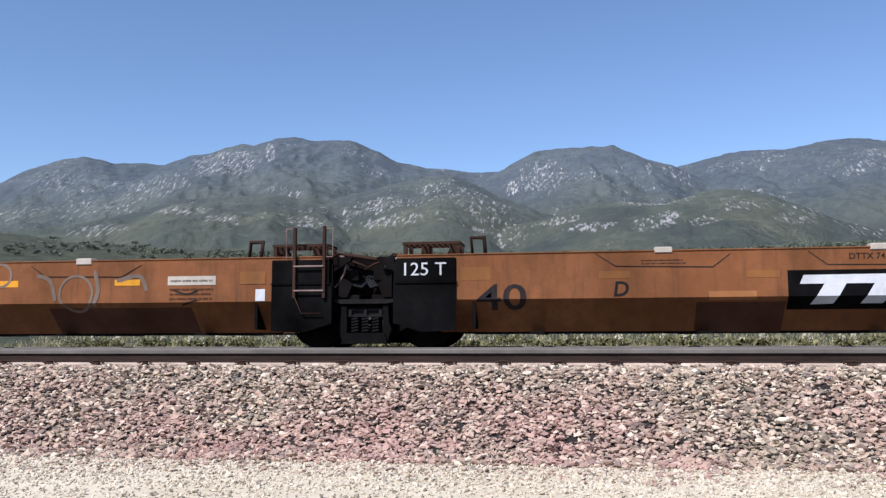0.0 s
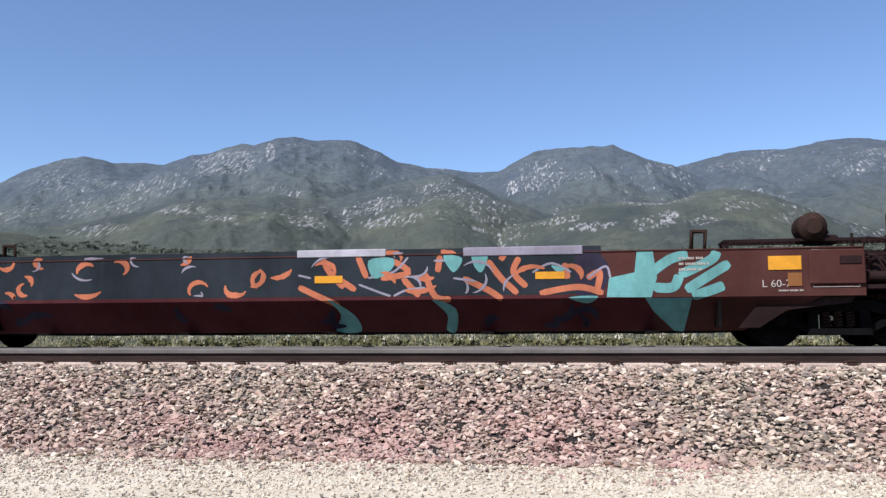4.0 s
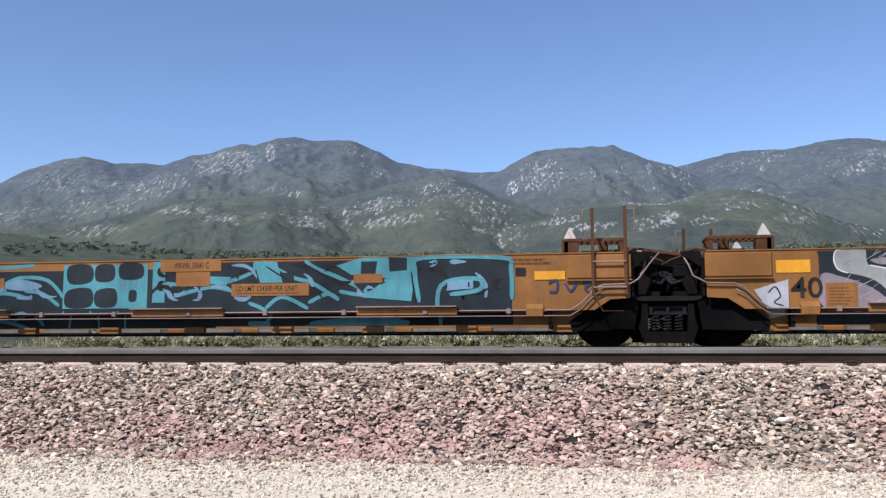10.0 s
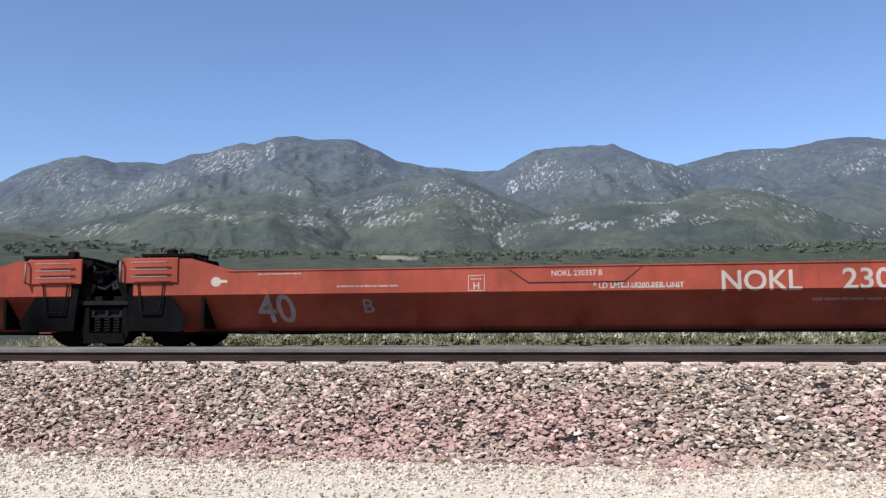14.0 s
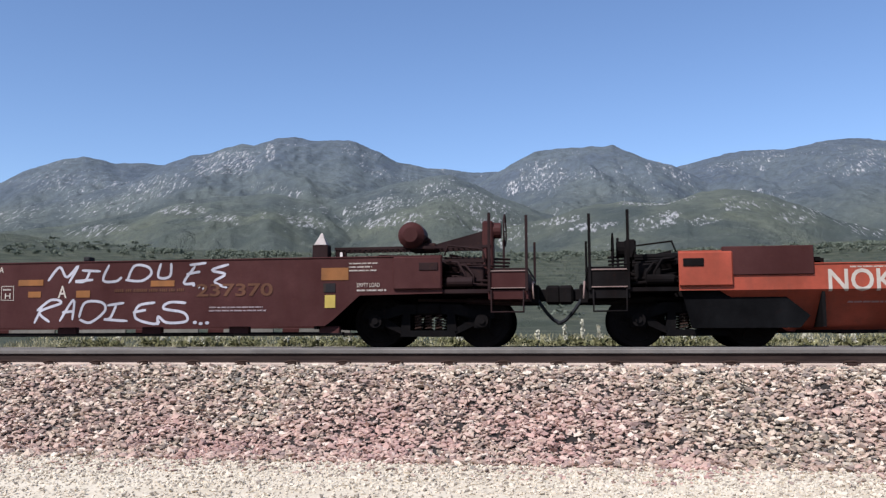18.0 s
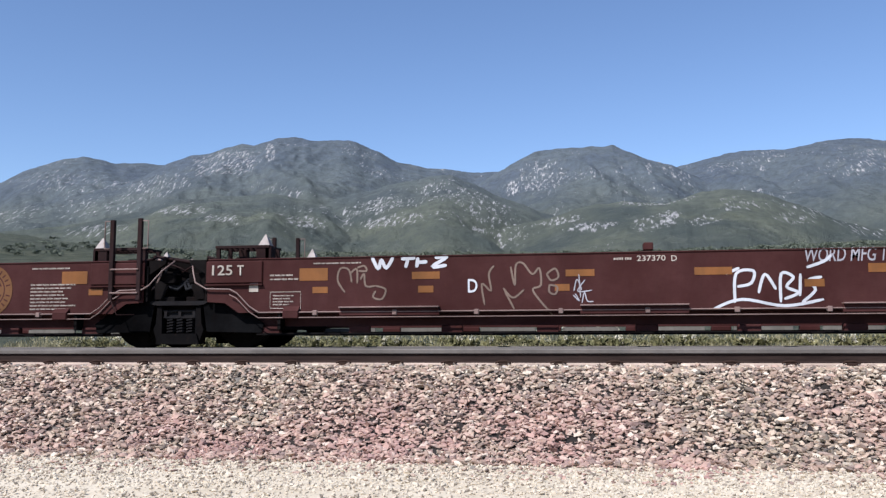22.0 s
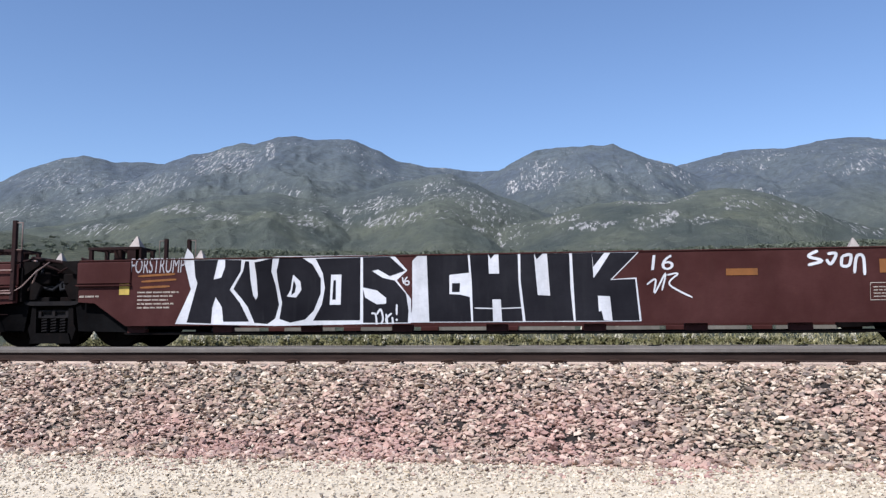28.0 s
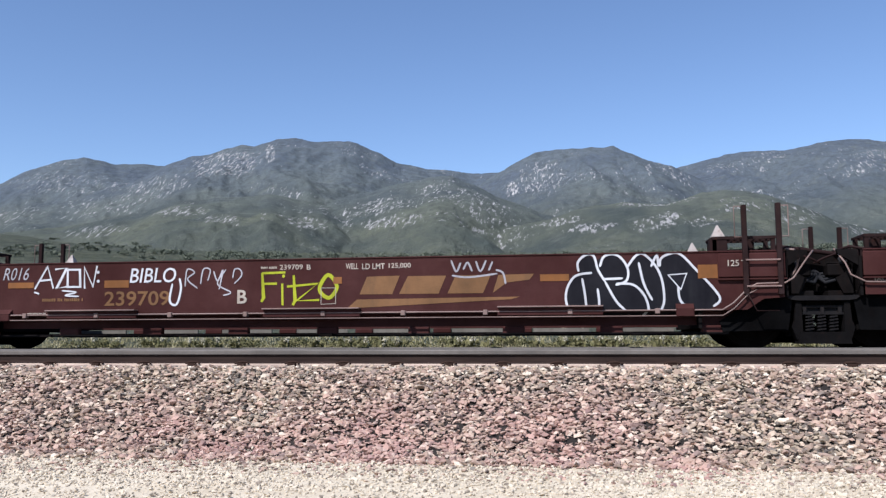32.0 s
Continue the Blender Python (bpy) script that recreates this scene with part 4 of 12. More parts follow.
    if kind != "low":
        if side == 1:
            ladder(e, x, s, face, coat, 2.1 if kind == "deep" else 1.9)
        else:
            ladder(e, x, s, HALF + 0.05, coat, 2.1 if kind == "deep" else 1.9)


def grating(x0, x1, y0, y1, z):
    bm = B()
    n = max(3, int((x1 - x0) / 0.09))
    for k in range(n + 1):
        x = x0 + (x1 - x0) * k / n
        block(bm, x - 0.008, x + 0.008, y0, y1, z - 0.03, z)
    for y in (y0, (y0 + y1) / 2, y1):
        block(bm, x0, x1, y - 0.012, y + 0.012, z - 0.04, z + 0.004)
    for x in (x0 + 0.04, x1 - 0.04):
        block(bm, x - 0.03, x + 0.03, y0, y0 + 0.06, z - 0.33, z - 0.02)
        block(bm, x - 0.03, x + 0.03, y1 - 0.06, y1, z - 0.33, z - 0.02)
    return bm


def coupler_end(e, kind, side, x, coat, dark, wheel, tank, pipe):
    s = -side
    face = -HALF - 0.02
    # end platform, sill and coupler
    p0, p1 = sorted((x - s * 1.0, x - s * 1.62))
    part("end_platform", block(block(B(), p0, p1, -HALF, HALF, 0.86, 1.13, 0.015), p0, p1, -HALF + 0.02, HALF - 0.02, 0.70, 0.84), coat if kind != "low" else gear(coat), e)
    part("platform_tread", grating(p0, p1, -HALF + 0.05, HALF - 0.05, 1.18), gear(coat), e)
    bx0, bx1 = sorted((x - s * 1.1, x - s * 0.25))
    part("end_sill", block(B(), bx0, bx1, -HALF + 0.04, HALF - 0.04, 0.80, 0.86), gear(coat), e)
    for k in range(4):
        yy = -1.25 + 0.12 * k
        part("brake_line", tube(B(), [(x - s * 1.0, yy, 0.92 + 0.08 * k), (x - s * 0.6, yy + 0.05, 0.96 + 0.06 * k), (x - s * 0.25, yy, 0.95 + 0.07 * k)], 0.028, 6), gear(coat), e)
    part("brake_valve", block(B(), *sorted((x - s * 0.5, x - s * 0.9)), -1.1, -0.6, 0.95, 1.25, 0.02), gear(coat), e)
    part("filter_box", block(B(), *sorted((x - s * 0.3, x - s * 0.7)), -1.3, -1.0, 0.9, 1.05, 0.02), gear(coat), e)
    part("brake_cylinder", rod(B(), (x - s * 0.75, -1.36, 0.98), (x - s * 0.35, -1.36, 0.98), 0.075, 12), gear(coat), e)
    for k in range(3):
        part("control_rod", tube(B(), [(x - s * 1.3, -1.0 + 0.14 * k, 1.24 + 0.07 * k), (x - s * 0.3, -1.02 + 0.14 * k, 1.3 + 0.06 * k), (x + s * 0.9, -1.0 + 0.14 * k, 1.42 + 0.03 * k)], 0.018, 6), gear(coat), e)
    part("slack_adjuster", rod(rod(B(), (x - s * 1.5, -0.9, 0.66), (x - s * 0.6, -0.9, 0.7), 0.05, 10), (x - s * 0.6, -0.9, 0.7), (x + s * 0.2, -0.9, 0.72), 0.025, 8), gear(coat), e)
    part("side_bearer", prism(B(), [(x - s * 1.0, 1.12), (x - s * 0.28, 1.42), (x - s * 0.28, 1.5), (x - s * 0.95, 1.34)], -0.62, -0.58), coat if kind == "deep" else gear(coat), e)
    part("brake_reservoir", rod(B(), (x - s * 0.95, -0.5, 1.3), (x - s * 0.2, -0.5, 1.3), 0.15, 14), gear(coat), e)
    part("end_plate", block(B(), *sorted((x - s * 0.3, x - s * 1.0)), -0.3, -0.26, 0.78, 1.42), BLACK, e)
    for k in range(3):
        part("air_pipe", tube(B(), [(x - s * 0.3, -1.2 + 0.1 * k, 1.32), (x - s * (0.5 + 0.12 * k), -1.25 + 0.1 * k, 1.3 - 0.05 * k), (x - s * (0.62 + 0.12 * k), -1.25 + 0.1 * k, 1.1), (x - s * (0.6 + 0.14 * k), -1.2, 0.84)], 0.02, 6), gear(coat), e)
    # walkway over the truck with its rail
    w0, w1 = sorted((x - s * 1.0, x + s * 1.6))
    part("walkway_grating", grating(w0, w1, -0.95, -0.45, 1.6 if kind != "low" else 1.4), gear(coat), e)
    part("walkway_beam", prism(B(), [(w0, 1.32), (w0, 1.38), (w1, 1.38), (w1, 1.32)], -0.95, -0.88), gear(coat), e)
    part("service_cabinet", block(B(), *sorted((x - s * 0.28, x + s * 0.5)), face - 0.03, face + 0.02, 0.86, 1.38, 0.02), coat, e)
    c = part("cabinet_grille", block(B(), *sorted((x - s * 0.22, x + s * 0.08)), face - 0.045, face - 0.02, 1.16, 1.28, 0.005), gear(coat), e)
    # posts
    for k, (dx, tall) in enumerate(((1.02, 2.05), (1.6, 2.0))):
        part("corner_post", block(B(), x - s * dx - 0.022, x - s * dx + 0.022, -HALF - 0.03, -HALF + 0.02, 0.82, tall, 0.005), gear(coat), e)
        part("corner_post", block(B(), x - s * dx - 0.022, x - s * dx + 0.022, HALF - 0.02, HALF + 0.03, 0.82, tall - 0.1, 0.005), gear(coat), e)
    part("stirrup_step", tube(B(), [(x - s * 1.05, face, 0.84), (x - s * 1.05, face, 0.5), (x - s * 1.55, face, 0.5), (x - s * 1.55, face, 0.84)], 0.013, 5), gear(coat), e)
    # coupler: shank, head with its knuckle, lift lever and hose
    bm = block(B(), *sorted((x - s * 1.6, x - s * 1.95)), -0.1, 0.1, 0.72, 0.92, 0.02)
    block(bm, *sorted((x - s * 1.85, x - s * 2.1)), -0.2, 0.06, 0.66, 0.98, 0.04)
    block(bm, *sorted((x - s * 1.95, x - s * 2.16)), 0.02, 0.2, 0.68, 0.96, 0.04)
    part("coupler", bm, GRIME_SHADE, e, "greasy knuckle coupler")
    hose = [(x - s * (1.68 + 0.44 * k / 6), -0.3 - 0.05 * math.sin(k), 0.8 - 0.46 * math.sin(math.pi / 2 * k / 6)) for k in range(7)]
    part("air_hose", tube(B(), hose, 0.03, 7), RUBBER, e, "hanging rubber air hose")
    part("uncoupling_lever", tube(B(), [(x - s * 1.66, -0.15, 0.98), (x - s * 1.68, -0.6, 1.0), (x - s * 1.68, -1.35, 0.96), (x - s * 1.7, -1.4, 0.7)], 0.014, 5), PIPE, e)
    # added pale rods draw the highlights along the platform's front edges
    part("edge_highlight", rod(B(), (p0, -HALF - 0.01, 1.135), (p1, -HALF - 0.01, 1.135), 0.011, 6), PIPE, e)
    part("edge_highlight", rod(B(), (p0, -HALF - 0.01, 0.87), (p1, -HALF - 0.01, 0.87), 0.009, 6), PIPE, e)
    hub = 1.85 if kind != "low" else 1.5
    if wheel and kind == "deep":
        part("brace_plate", prism(B(), [(x - s * 0.88, 1.86), (x - s * 0.88, 1.56), (x + s * 0.2, 1.5), (x + s * 0.2, 1.58)], -0.76, -0.72), gear(coat), e)
    part("hand_rail", tube(B(), [(x - s * 0.3, -1.34, 1.4), (x - s * 0.36, -1.34, 1.56), (x - s * 0.9, -1.34, 1.5), (x - s * 0.98, -1.34, 1.2)], 0.014, 6), gear(coat), e)
    if wheel:
        post = part("brake_stand", block(B(), *sorted((x - s * 0.86, x - s * 1.04)), -0.95, -0.65, 1.1, hub + 0.15, 0.03), coat if kind == "deep" else gear(coat), e)
        part("brake_housing", rod(B(), (x - s * 1.0, -0.8, hub), (x - s * 1.16, -0.8, hub), 0.13, 14), coat if kind == "deep" else gear(coat), e)
        bm = B()
        ring = [(x - s * 1.22, -0.8 + 0.26 * math.cos(a * math.pi / 8), hub + 0.26 * math.sin(a * math.pi / 8)) for a in range(17)]
        tube(bm, ring, 0.014, 5)
        for a in range(0, 16, 4):
            rod(bm, ring[a], (x - s * 1.2, -0.8, hub), 0.01, 5)
        part("brake_wheel", bm, gear(coat), e, "spoked hand brake wheel")
    if tank == "ball":
        part("air_reservoir", rod(rod(B(), (x + s * 0.3, -1.0, 1.78), (x + s * 0.3, -0.62, 1.78), 0.22, 20), (x + s * 0.3, -1.09, 1.78), (x + s * 0.3, -1.0, 1.78), 0.12, 20, 0.22), RUSTY if kind != "deep" else coat, e, "round end of an air tank")
    if tank:
        part("control_valve", block(block(B(), *sorted((x - s * 0.1, x + s * 0.35)), -0.9, -0.55, 1.52, 1.66, 0.03), *sorted((x + s * 0.02, x + s * 0.2)), -0.85, -0.6, 1.66, 1.76, 0.03), gear(coat), e)
    if kind == "deep":
        guide(e, x + s * 1.75, -1.2, coat)
        guide(e, x + s * 2.1, 1.2, coat)
    if kind == "folded":
        part("end_skirt", prism(B(), [(x - s * 0.2, 0.72), (x + s * 1.1, 0.72), (x + s * 1.5, 0.24), (x + s * 1.2, 0.24), (x + s * 0.8, 0.5), (x - s * 0.1, 0.6)], -HALF + 0.12, -HALF + 0.15), gear(coat), e)
        part("guide_bracket", tube(B(), [(x + s * 1.95, -1.3, 1.4), (x + s * 1.93, -1.3, 1.7), (x + s * 2.13, -1.3, 1.7), (x + s * 2.15, -1.3, 1.4)], 0.03, 4), RUSTY, e)
    # an added black plate stands in for the deep shade over the truck
    if kind == "low":
        part("wheel_shade_plate", prism(B(), [(x - s * 0.25, 0.84), (x + s * 1.1, 0.84), (x + s * 1.6, 0.42), (x + s * 1.45, 0.24), (x - s * 0.1, 0.24)], -HALF + 0.1, -HALF + 0.12), BLACK, e, "black plate in place of the deep shade beside the wheels")
        part("end_hood", block(B(), *sorted((x + s * 0.35, x + s * 1.65)), -HALF - 0.03, -HALF + 0.05, 1.02, 1.45, 0.01), dark or coat, e, "dark panel over the truck")


def run_pipe(e, xl, xr, left, right, coat, lift):
    """A pale brake pipe that loops down from the joints, dips over the trucks and runs along the step, with clamps, guards and ledges."""
    y, low = -HALF - 0.05, 0.52 + lift

    def end(x, s, style):
        if style != "joint":
            return [(x - s * 0.9, y, 0.84), (x + s * 1.35, y, 0.84), (x + s * 1.53, y, 0.78), (x + s * 1.85, y, max(0.57, low)), (x + s * 2.05, y, low)]
        loop = [(x + s * 0.2, y + 0.22, 1.42), (x + s * 0.3, y + 0.06, 1.2), (x + s * 0.36, y + 0.02, 1.02)] if s > 0 else [(x + s * 0.1, y + 0.22, 1.4), (x + s * 0.26, y + 0.08, 1.22), (x + s * 0.44, y, 0.98)]
        return loop + [(x + s * 0.56, y, 0.91), (x + s * 0.96, y, 0.90), (x + s * 1.08, y, 0.84), (x + s * 1.3, y, max(0.62, low)), (x + s * 1.46, y, low)]
    a, b = end(xl, 1, left), end(xr, -1, right)
    pts = a + b[::-1]
    if lift:
        m = xl + 8.9
        dip = [(m - 0.55, y, low), (m - 0.3, y, low - 0.05), (m - 0.1, y, low - 0.2), (m + 0.1, y, low - 0.24), (m + 0.3, y, low - 0.16), (m + 0.5, y, low - 0.02), (m + 0.7, y, low)]
        pts = a + dip + b[::-1]
    # the pale colour paints the highlight along the pipe's top
    part("brake_pipe", tube(B(), pts, 0.0125, 7), PIPE, e, "long pipe, pale all round for its bright top highlight")
    part("signal_pipe", tube(B(), [(p, q - 0.01, r - 0.085) for p, q, r in a[-4:] + b[:-5:-1]], 0.009, 6), PIPE, e)
    n = 9
    for k in range(n):
        x = xl + 2.4 + (xr - xl - 4.8) * k / (n - 1)
        part("pipe_clamp", block(B(), x - 0.035, x + 0.035, y - 0.03, -HALF + 0.005, low - 0.05, low + 0.03, 0.006), PIPE, e)
    for x in (xl + 2.0, xr - 2.0):
        bm = block(B(), x - 0.13, x + 0.13, -HALF - 0.09, -HALF + 0.01, low - 0.1, low + 0.02, 0.012)
        part("jacking_pad", prism_x(bm, x - 0.13, x + 0.13, [(-HALF - 0.09, low + 0.02), (-HALF + 0.01, low + 0.11), (-HALF + 0.01, low + 0.02)]), coat, e, "boxed pipe guard with a sloping lid")
    for k in range(3):
        x = xl + 3.6 + (xr - xl - 7.6) * k / 2
        # pale steel paints the light on the step's top
        part("tread_ledge", block(B(), x - 0.8, x + 0.8, -HALF - 0.13, -HALF + 0.01, low + 0.06, low + 0.082, 0.004), PIPE, e, "narrow step plate, pale for its sunlit top")
        part("ledge_apron", block(B(), x - 0.8, x + 0.8, -HALF - 0.06, -HALF + 0.01, low - 0.06, low + 0.06, 0.006), coat, e)


def prism_x(bm, x0, x1, pts):
    """An outline (y, z) drawn out from x0 to x1, added to bm."""
    a, b = [bm.verts.new((x0, p, q)) for p, q in pts], [bm.verts.new((x1, p, q)) for p, q in pts]
    faces = [bm.faces.new(a), bm.faces.new(b[::-1])] + [bm.faces.new((a[i], a[(i + 1) % len(pts)], b[(i + 1) % len(pts)], b[i])) for i in range(len(pts))]
    bmesh.ops.recalc_face_normals(bm, faces=faces)
    return bm

# ---- the units, from the first to the last
SIDES = {}
KINDS = {}
LIFTS = {}


def unit(key, kind, sl, sr, left, right, coat, label, group, **more):
    SIDES[key] = well_unit(kind, sl, sr, left, right, coat, label, group, **more)
    KINDS[key] = "stepped" if kind == "deep" and more.get("pipe") else kind
    LIFTS[key] = more.get("lift", 0.0)
    return SIDES[key]


G1, G2, G3, G4, G5, G6 = ("units of the brown-orange folded-side car", "single teal-painted well car", "units of the orange deep well car", "units of the red low well car",
                          "units of the first boxcar-red well car", "units of the second boxcar-red well car")
unit("T0", "folded", -3.29, 12.25, "joint", "joint", TAN, "weathered brown-orange double-stack well car unit, empty", G1, dark=BLACK)
unit("T1", "folded", -18.82, -3.29, "joint", "joint", TAN, "weathered brown-orange well car unit with scrawled tags", G1, dark=BLACK)
unit("T2", "folded", -34.17, -18.82, "end", "joint", TAN, "weathered brown-orange end unit with black number plate", G1, dark=BLACK, tank="box", wheel="left")
unit("G", "folded", -53.9, -38.34, "end", "end", OXIDE, "oxide-brown single well car with teal and dark graffiti", G2, tank="ball", wheel="right")
unit("W1", "deep", -72.95, -57.79, "joint", "end", ORANGE, "orange well car unit with white bubble graffiti", G3, tank="ball", wheel="right")
unit("W2", "deep", -88.14, -72.95, "joint", "joint", ORANGE, "orange well car unit covered in pale blue graffiti", G3)
unit("W3", "deep", -103.34, -88.14, "joint", "joint", ORANGE, "orange well car unit with a cream and grey mural", G3, pipe=True)
unit("W4", "deep", -118.56, -103.34, "joint", "joint", ORANGE, "orange well car unit with turquoise and black graffiti", G3, pipe=True)
unit("W5", "deep", -133.71, -118.56, "end", "joint", ORANGE, "orange well car end unit with black marker tags", G3, pipe=True, tank="box", wheel="left")
unit("N1", "low", -153.5, -137.79, "joint", "end", RED, "orange-red low-sided well car end unit", G4, dark=REDBROWN, wheel="right")
unit("N2", "low", -169.11, -153.5, "joint", "joint", RED, "orange-red low-sided middle well car unit", G4)
unit("N3", "low", -184.6, -169.11, "end", "joint", RED, "orange-red low-sided well car end unit with white lettering", G4, dark=REDBROWN, wheel="left")
unit("B1", "deep", -204.06, -188.76, "joint", "end", REDBROWN, "boxcar-red well car end unit with white brush tags", G5, tank="ball", wheel="right")
unit("B2", "deep", -219.22, -204.06, "joint", "joint", REDBROWN, "boxcar-red well car unit with white and mint graffiti", G5)
unit("B3", "deep", -234.35, -219.22, "joint", "joint", REDBROWN, "boxcar-red well car unit with a white spray tag", G5, pipe=True)
unit("B4", "deep", -249.46, -234.35, "joint", "joint", REDBROWN, "boxcar-red well car unit with hatched silver graffiti", G5, pipe=True)
unit("B5", "deep", -264.64, -249.46, "end", "joint", REDBROWN, "boxcar-red well car end unit with thin white scrawls", G5, pipe=True, tank="box", wheel="left")
unit("C1", "deep", -283.95, -268.7, "joint", "end", REDBROWN, "boxcar-red well car end unit with a gold mark", G6, tank="ball", wheel="right")
unit("C2", "deep", -299.08, -283.95, "joint", "joint", REDBROWN, "boxcar-red well car unit with large black and white letters", G6)
unit("C3", "deep", -314.24, -299.08, "joint", "joint", REDBROWN, "boxcar-red well car unit with black and blue graffiti", G6, pipe=True)
unit("C4", "deep", -329.45, -314.24, "joint", "joint", REDBROWN, "boxcar-red well car unit with a black figure and white strokes", G6, pipe=True, lift=0.21)
unit("C5", "deep", -344.6, -329.45, "joint", "joint", REDBROWN, "boxcar-red well car unit with yellow and black tags", G6, pipe=True)

for s in (12.25, -3.29, -18.82, -72.95, -88.14, -103.34, -118.56, -153.5, -169.11, -204.06, -219.22, -234.35, -249.46, -283.95, -299.08, -314.24, -329.45, -344.6):
    truck(s, True)
for s in (-34.17, -38.34, -53.9, -57.79, -133.71, -137.79, -184.6, -188.76, -264.64, -268.7):
    truck(s, False)

from mathutils import geometry

# ---------------------------------------------------------------- lettering, reflectors and sprayed paint on the sides


def plain(name, col, rough=0.6):
    return paint(name, col, rough, dirt=tuple(c * 0.55 + 0.02 for c in col), dirt_amount=0.6, rust=tuple(c * 0.6 + 0.01 for c in col), rust_amount=0.5, fade=0.28, spec=0.05)


PAINTS = {"OLDGOLD": plain("worn_gold_spray", (0.125, 0.058, 0.024)), "SLATE": plain("slate_black_spray", (0.017, 0.021, 0.024)), "STONE": plain("stone_grey_spray", (0.25, 0.25, 0.225)), "DUSK": plain("dull_mauve_grey_spray", (0.21, 0.165, 0.175)), "MIST": plain("misty_grey_spray", (0.17, 0.185, 0.185)), "PETROL": plain("petrol_blue_spray", (0.075, 0.14, 0.165)), "KHAKI": plain("khaki_spray", (0.25, 0.205, 0.125)), "CHALK": paint("streaky_silver_spray", (0.30, 0.275, 0.28), 0.6, dirt=(0.075, 0.05, 0.048), dirt_amount=0.95, rust=(0.07, 0.04, 0.04), rust_amount=0.9, fade=0.5, spec=0.05, soot=0.75), "SIGNYELLOW": plain("dirty_yellow_sign", (0.43, 0.31, 0.07)), "WHITE": WHITE, "CREAM": CREAM, "INK": INK, "YELLOW": YELLOW, "AMBER": AMBER, "GOLD": GOLD, "ORANGE": ORANGE, "BLACK": BLACK, "RED": RED, "REDBROWN": REDBROWN,
          "PALEBLUE": plain("pale_blue_spray", (0.215, 0.255, 0.225)), "DKPURPLE": plain("dark_violet_spray", (0.024, 0.019, 0.032)), "CREAMY": plain("yellowish_cream_spray", (0.44, 0.44, 0.28)),
          "TURQ": plain("turquoise_spray", (0.07, 0.21, 0.23)), "DKBROWN": plain("dark_brown_spray", (0.032, 0.021, 0.022)), "LILAC": plain("greyish_lilac_spray", (0.25, 0.22, 0.25)),
          "MAUVE": plain("mauve_spray", (0.22, 0.09, 0.10)), "MINT": plain("mint_spray", (0.13, 0.30, 0.25)), "NAVY": plain("navy_spray", (0.006, 0.010, 0.062)), "SILVER": plain("silver_spray", (0.36, 0.34, 0.35)), "BUFF": plain("buff_paint", (0.50, 0.31, 0.13)),
          "DIM": plain("faded_grey_spray", (0.17, 0.12, 0.09)), "PEACH": plain("peach_spray", (0.42, 0.13, 0.06)), "TEAL": plain("teal_spray", (0.13, 0.30, 0.27)), "LIME": plain("yellow_green_spray", (0.34, 0.36, 0.02)),
          "VIOLET": plain("faint_violet_spray", (0.075, 0.035, 0.10)), "DKBLUE": plain("blue_black_spray", (0.009, 0.0105, 0.019)), "BLUE": plain("steel_blue_spray", (0.028, 0.048, 0.10)), "OLIVE": plain("olive_spray", (0.32, 0.24, 0.12)),
          "MAROON": plain("maroon_spray", (0.06, 0.012, 0.013)), "BLUEGREY": plain("blue_grey_spray", (0.13, 0.21, 0.27)), "CRIMSON": plain("crimson_spray", (0.27, 0.03, 0.04)), "GOLDIM": plain("worn_gold_lettering", (0.088, 0.038, 0.02)), "TAUPE": plain("greyish_brown_spray", (0.15, 0.10, 0.07)), "SANDY": plain("sandy_primer", (0.37, 0.19, 0.085)), "ASH": plain("ash_grey_spray", (0.11, 0.10, 0.10)),
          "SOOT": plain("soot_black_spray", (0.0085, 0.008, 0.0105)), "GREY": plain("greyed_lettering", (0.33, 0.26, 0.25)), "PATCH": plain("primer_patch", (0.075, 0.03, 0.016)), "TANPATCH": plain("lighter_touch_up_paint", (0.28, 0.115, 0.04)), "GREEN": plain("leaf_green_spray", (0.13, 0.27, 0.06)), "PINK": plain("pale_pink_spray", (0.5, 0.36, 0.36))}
STACK = {}


def lift_off(key):
    STACK[key] = STACK.get(key, 0) + 1
    return 0.003 + 0.0001 * STACK[key]


def lay_on(bm, key, off, raised=0.0):
    """Presses a flat drawing (x, z) on the side of a unit, round its fold or step."""
    kind = KINDS[key]
    line = {"folded": 0.70, "low": 0.80, "stepped": 0.52 + LIFTS.get(key, 0)}.get(kind, None)
    below = None
    if line and not raised:
        whole = lambda m: m.verts[:] + m.edges[:] + m.faces[:]
        below = bm.copy()
        bmesh.ops.bisect_plane(bm, geom=whole(bm), plane_co=(0, 0, line), plane_no=(0, 0, 1), clear_inner=True)
        bmesh.ops.bisect_plane(below, geom=whole(below), plane_co=(0, 0, line), plane_no=(0, 0, 1), clear_outer=True)
    for v in bm.verts:
        v.co.y = -HALF - off - raised - v.co.y
    if below:
        for v in below.verts:
            deep = STEP_IN if kind == "stepped" else line - v.co.z
            v.co.y = -HALF + deep - off - v.co.y
        if below.faces:
            spare = bpy.data.meshes.new("spare")
            below.to_mesh(spare)
            bm.from_mesh(spare)
            bpy.data.meshes.remove(spare)
        below.free()
    return bm


def finish(key, name, bm, mat, raised, label):
    lay_on(bm, key, lift_off(key), raised)
    for f in bm.faces:
        f.normal_update()
        if f.normal.y > 0:
            f.normal_flip()
    return part(name, bm, PAINTS[mat], SIDES[key][0], label)


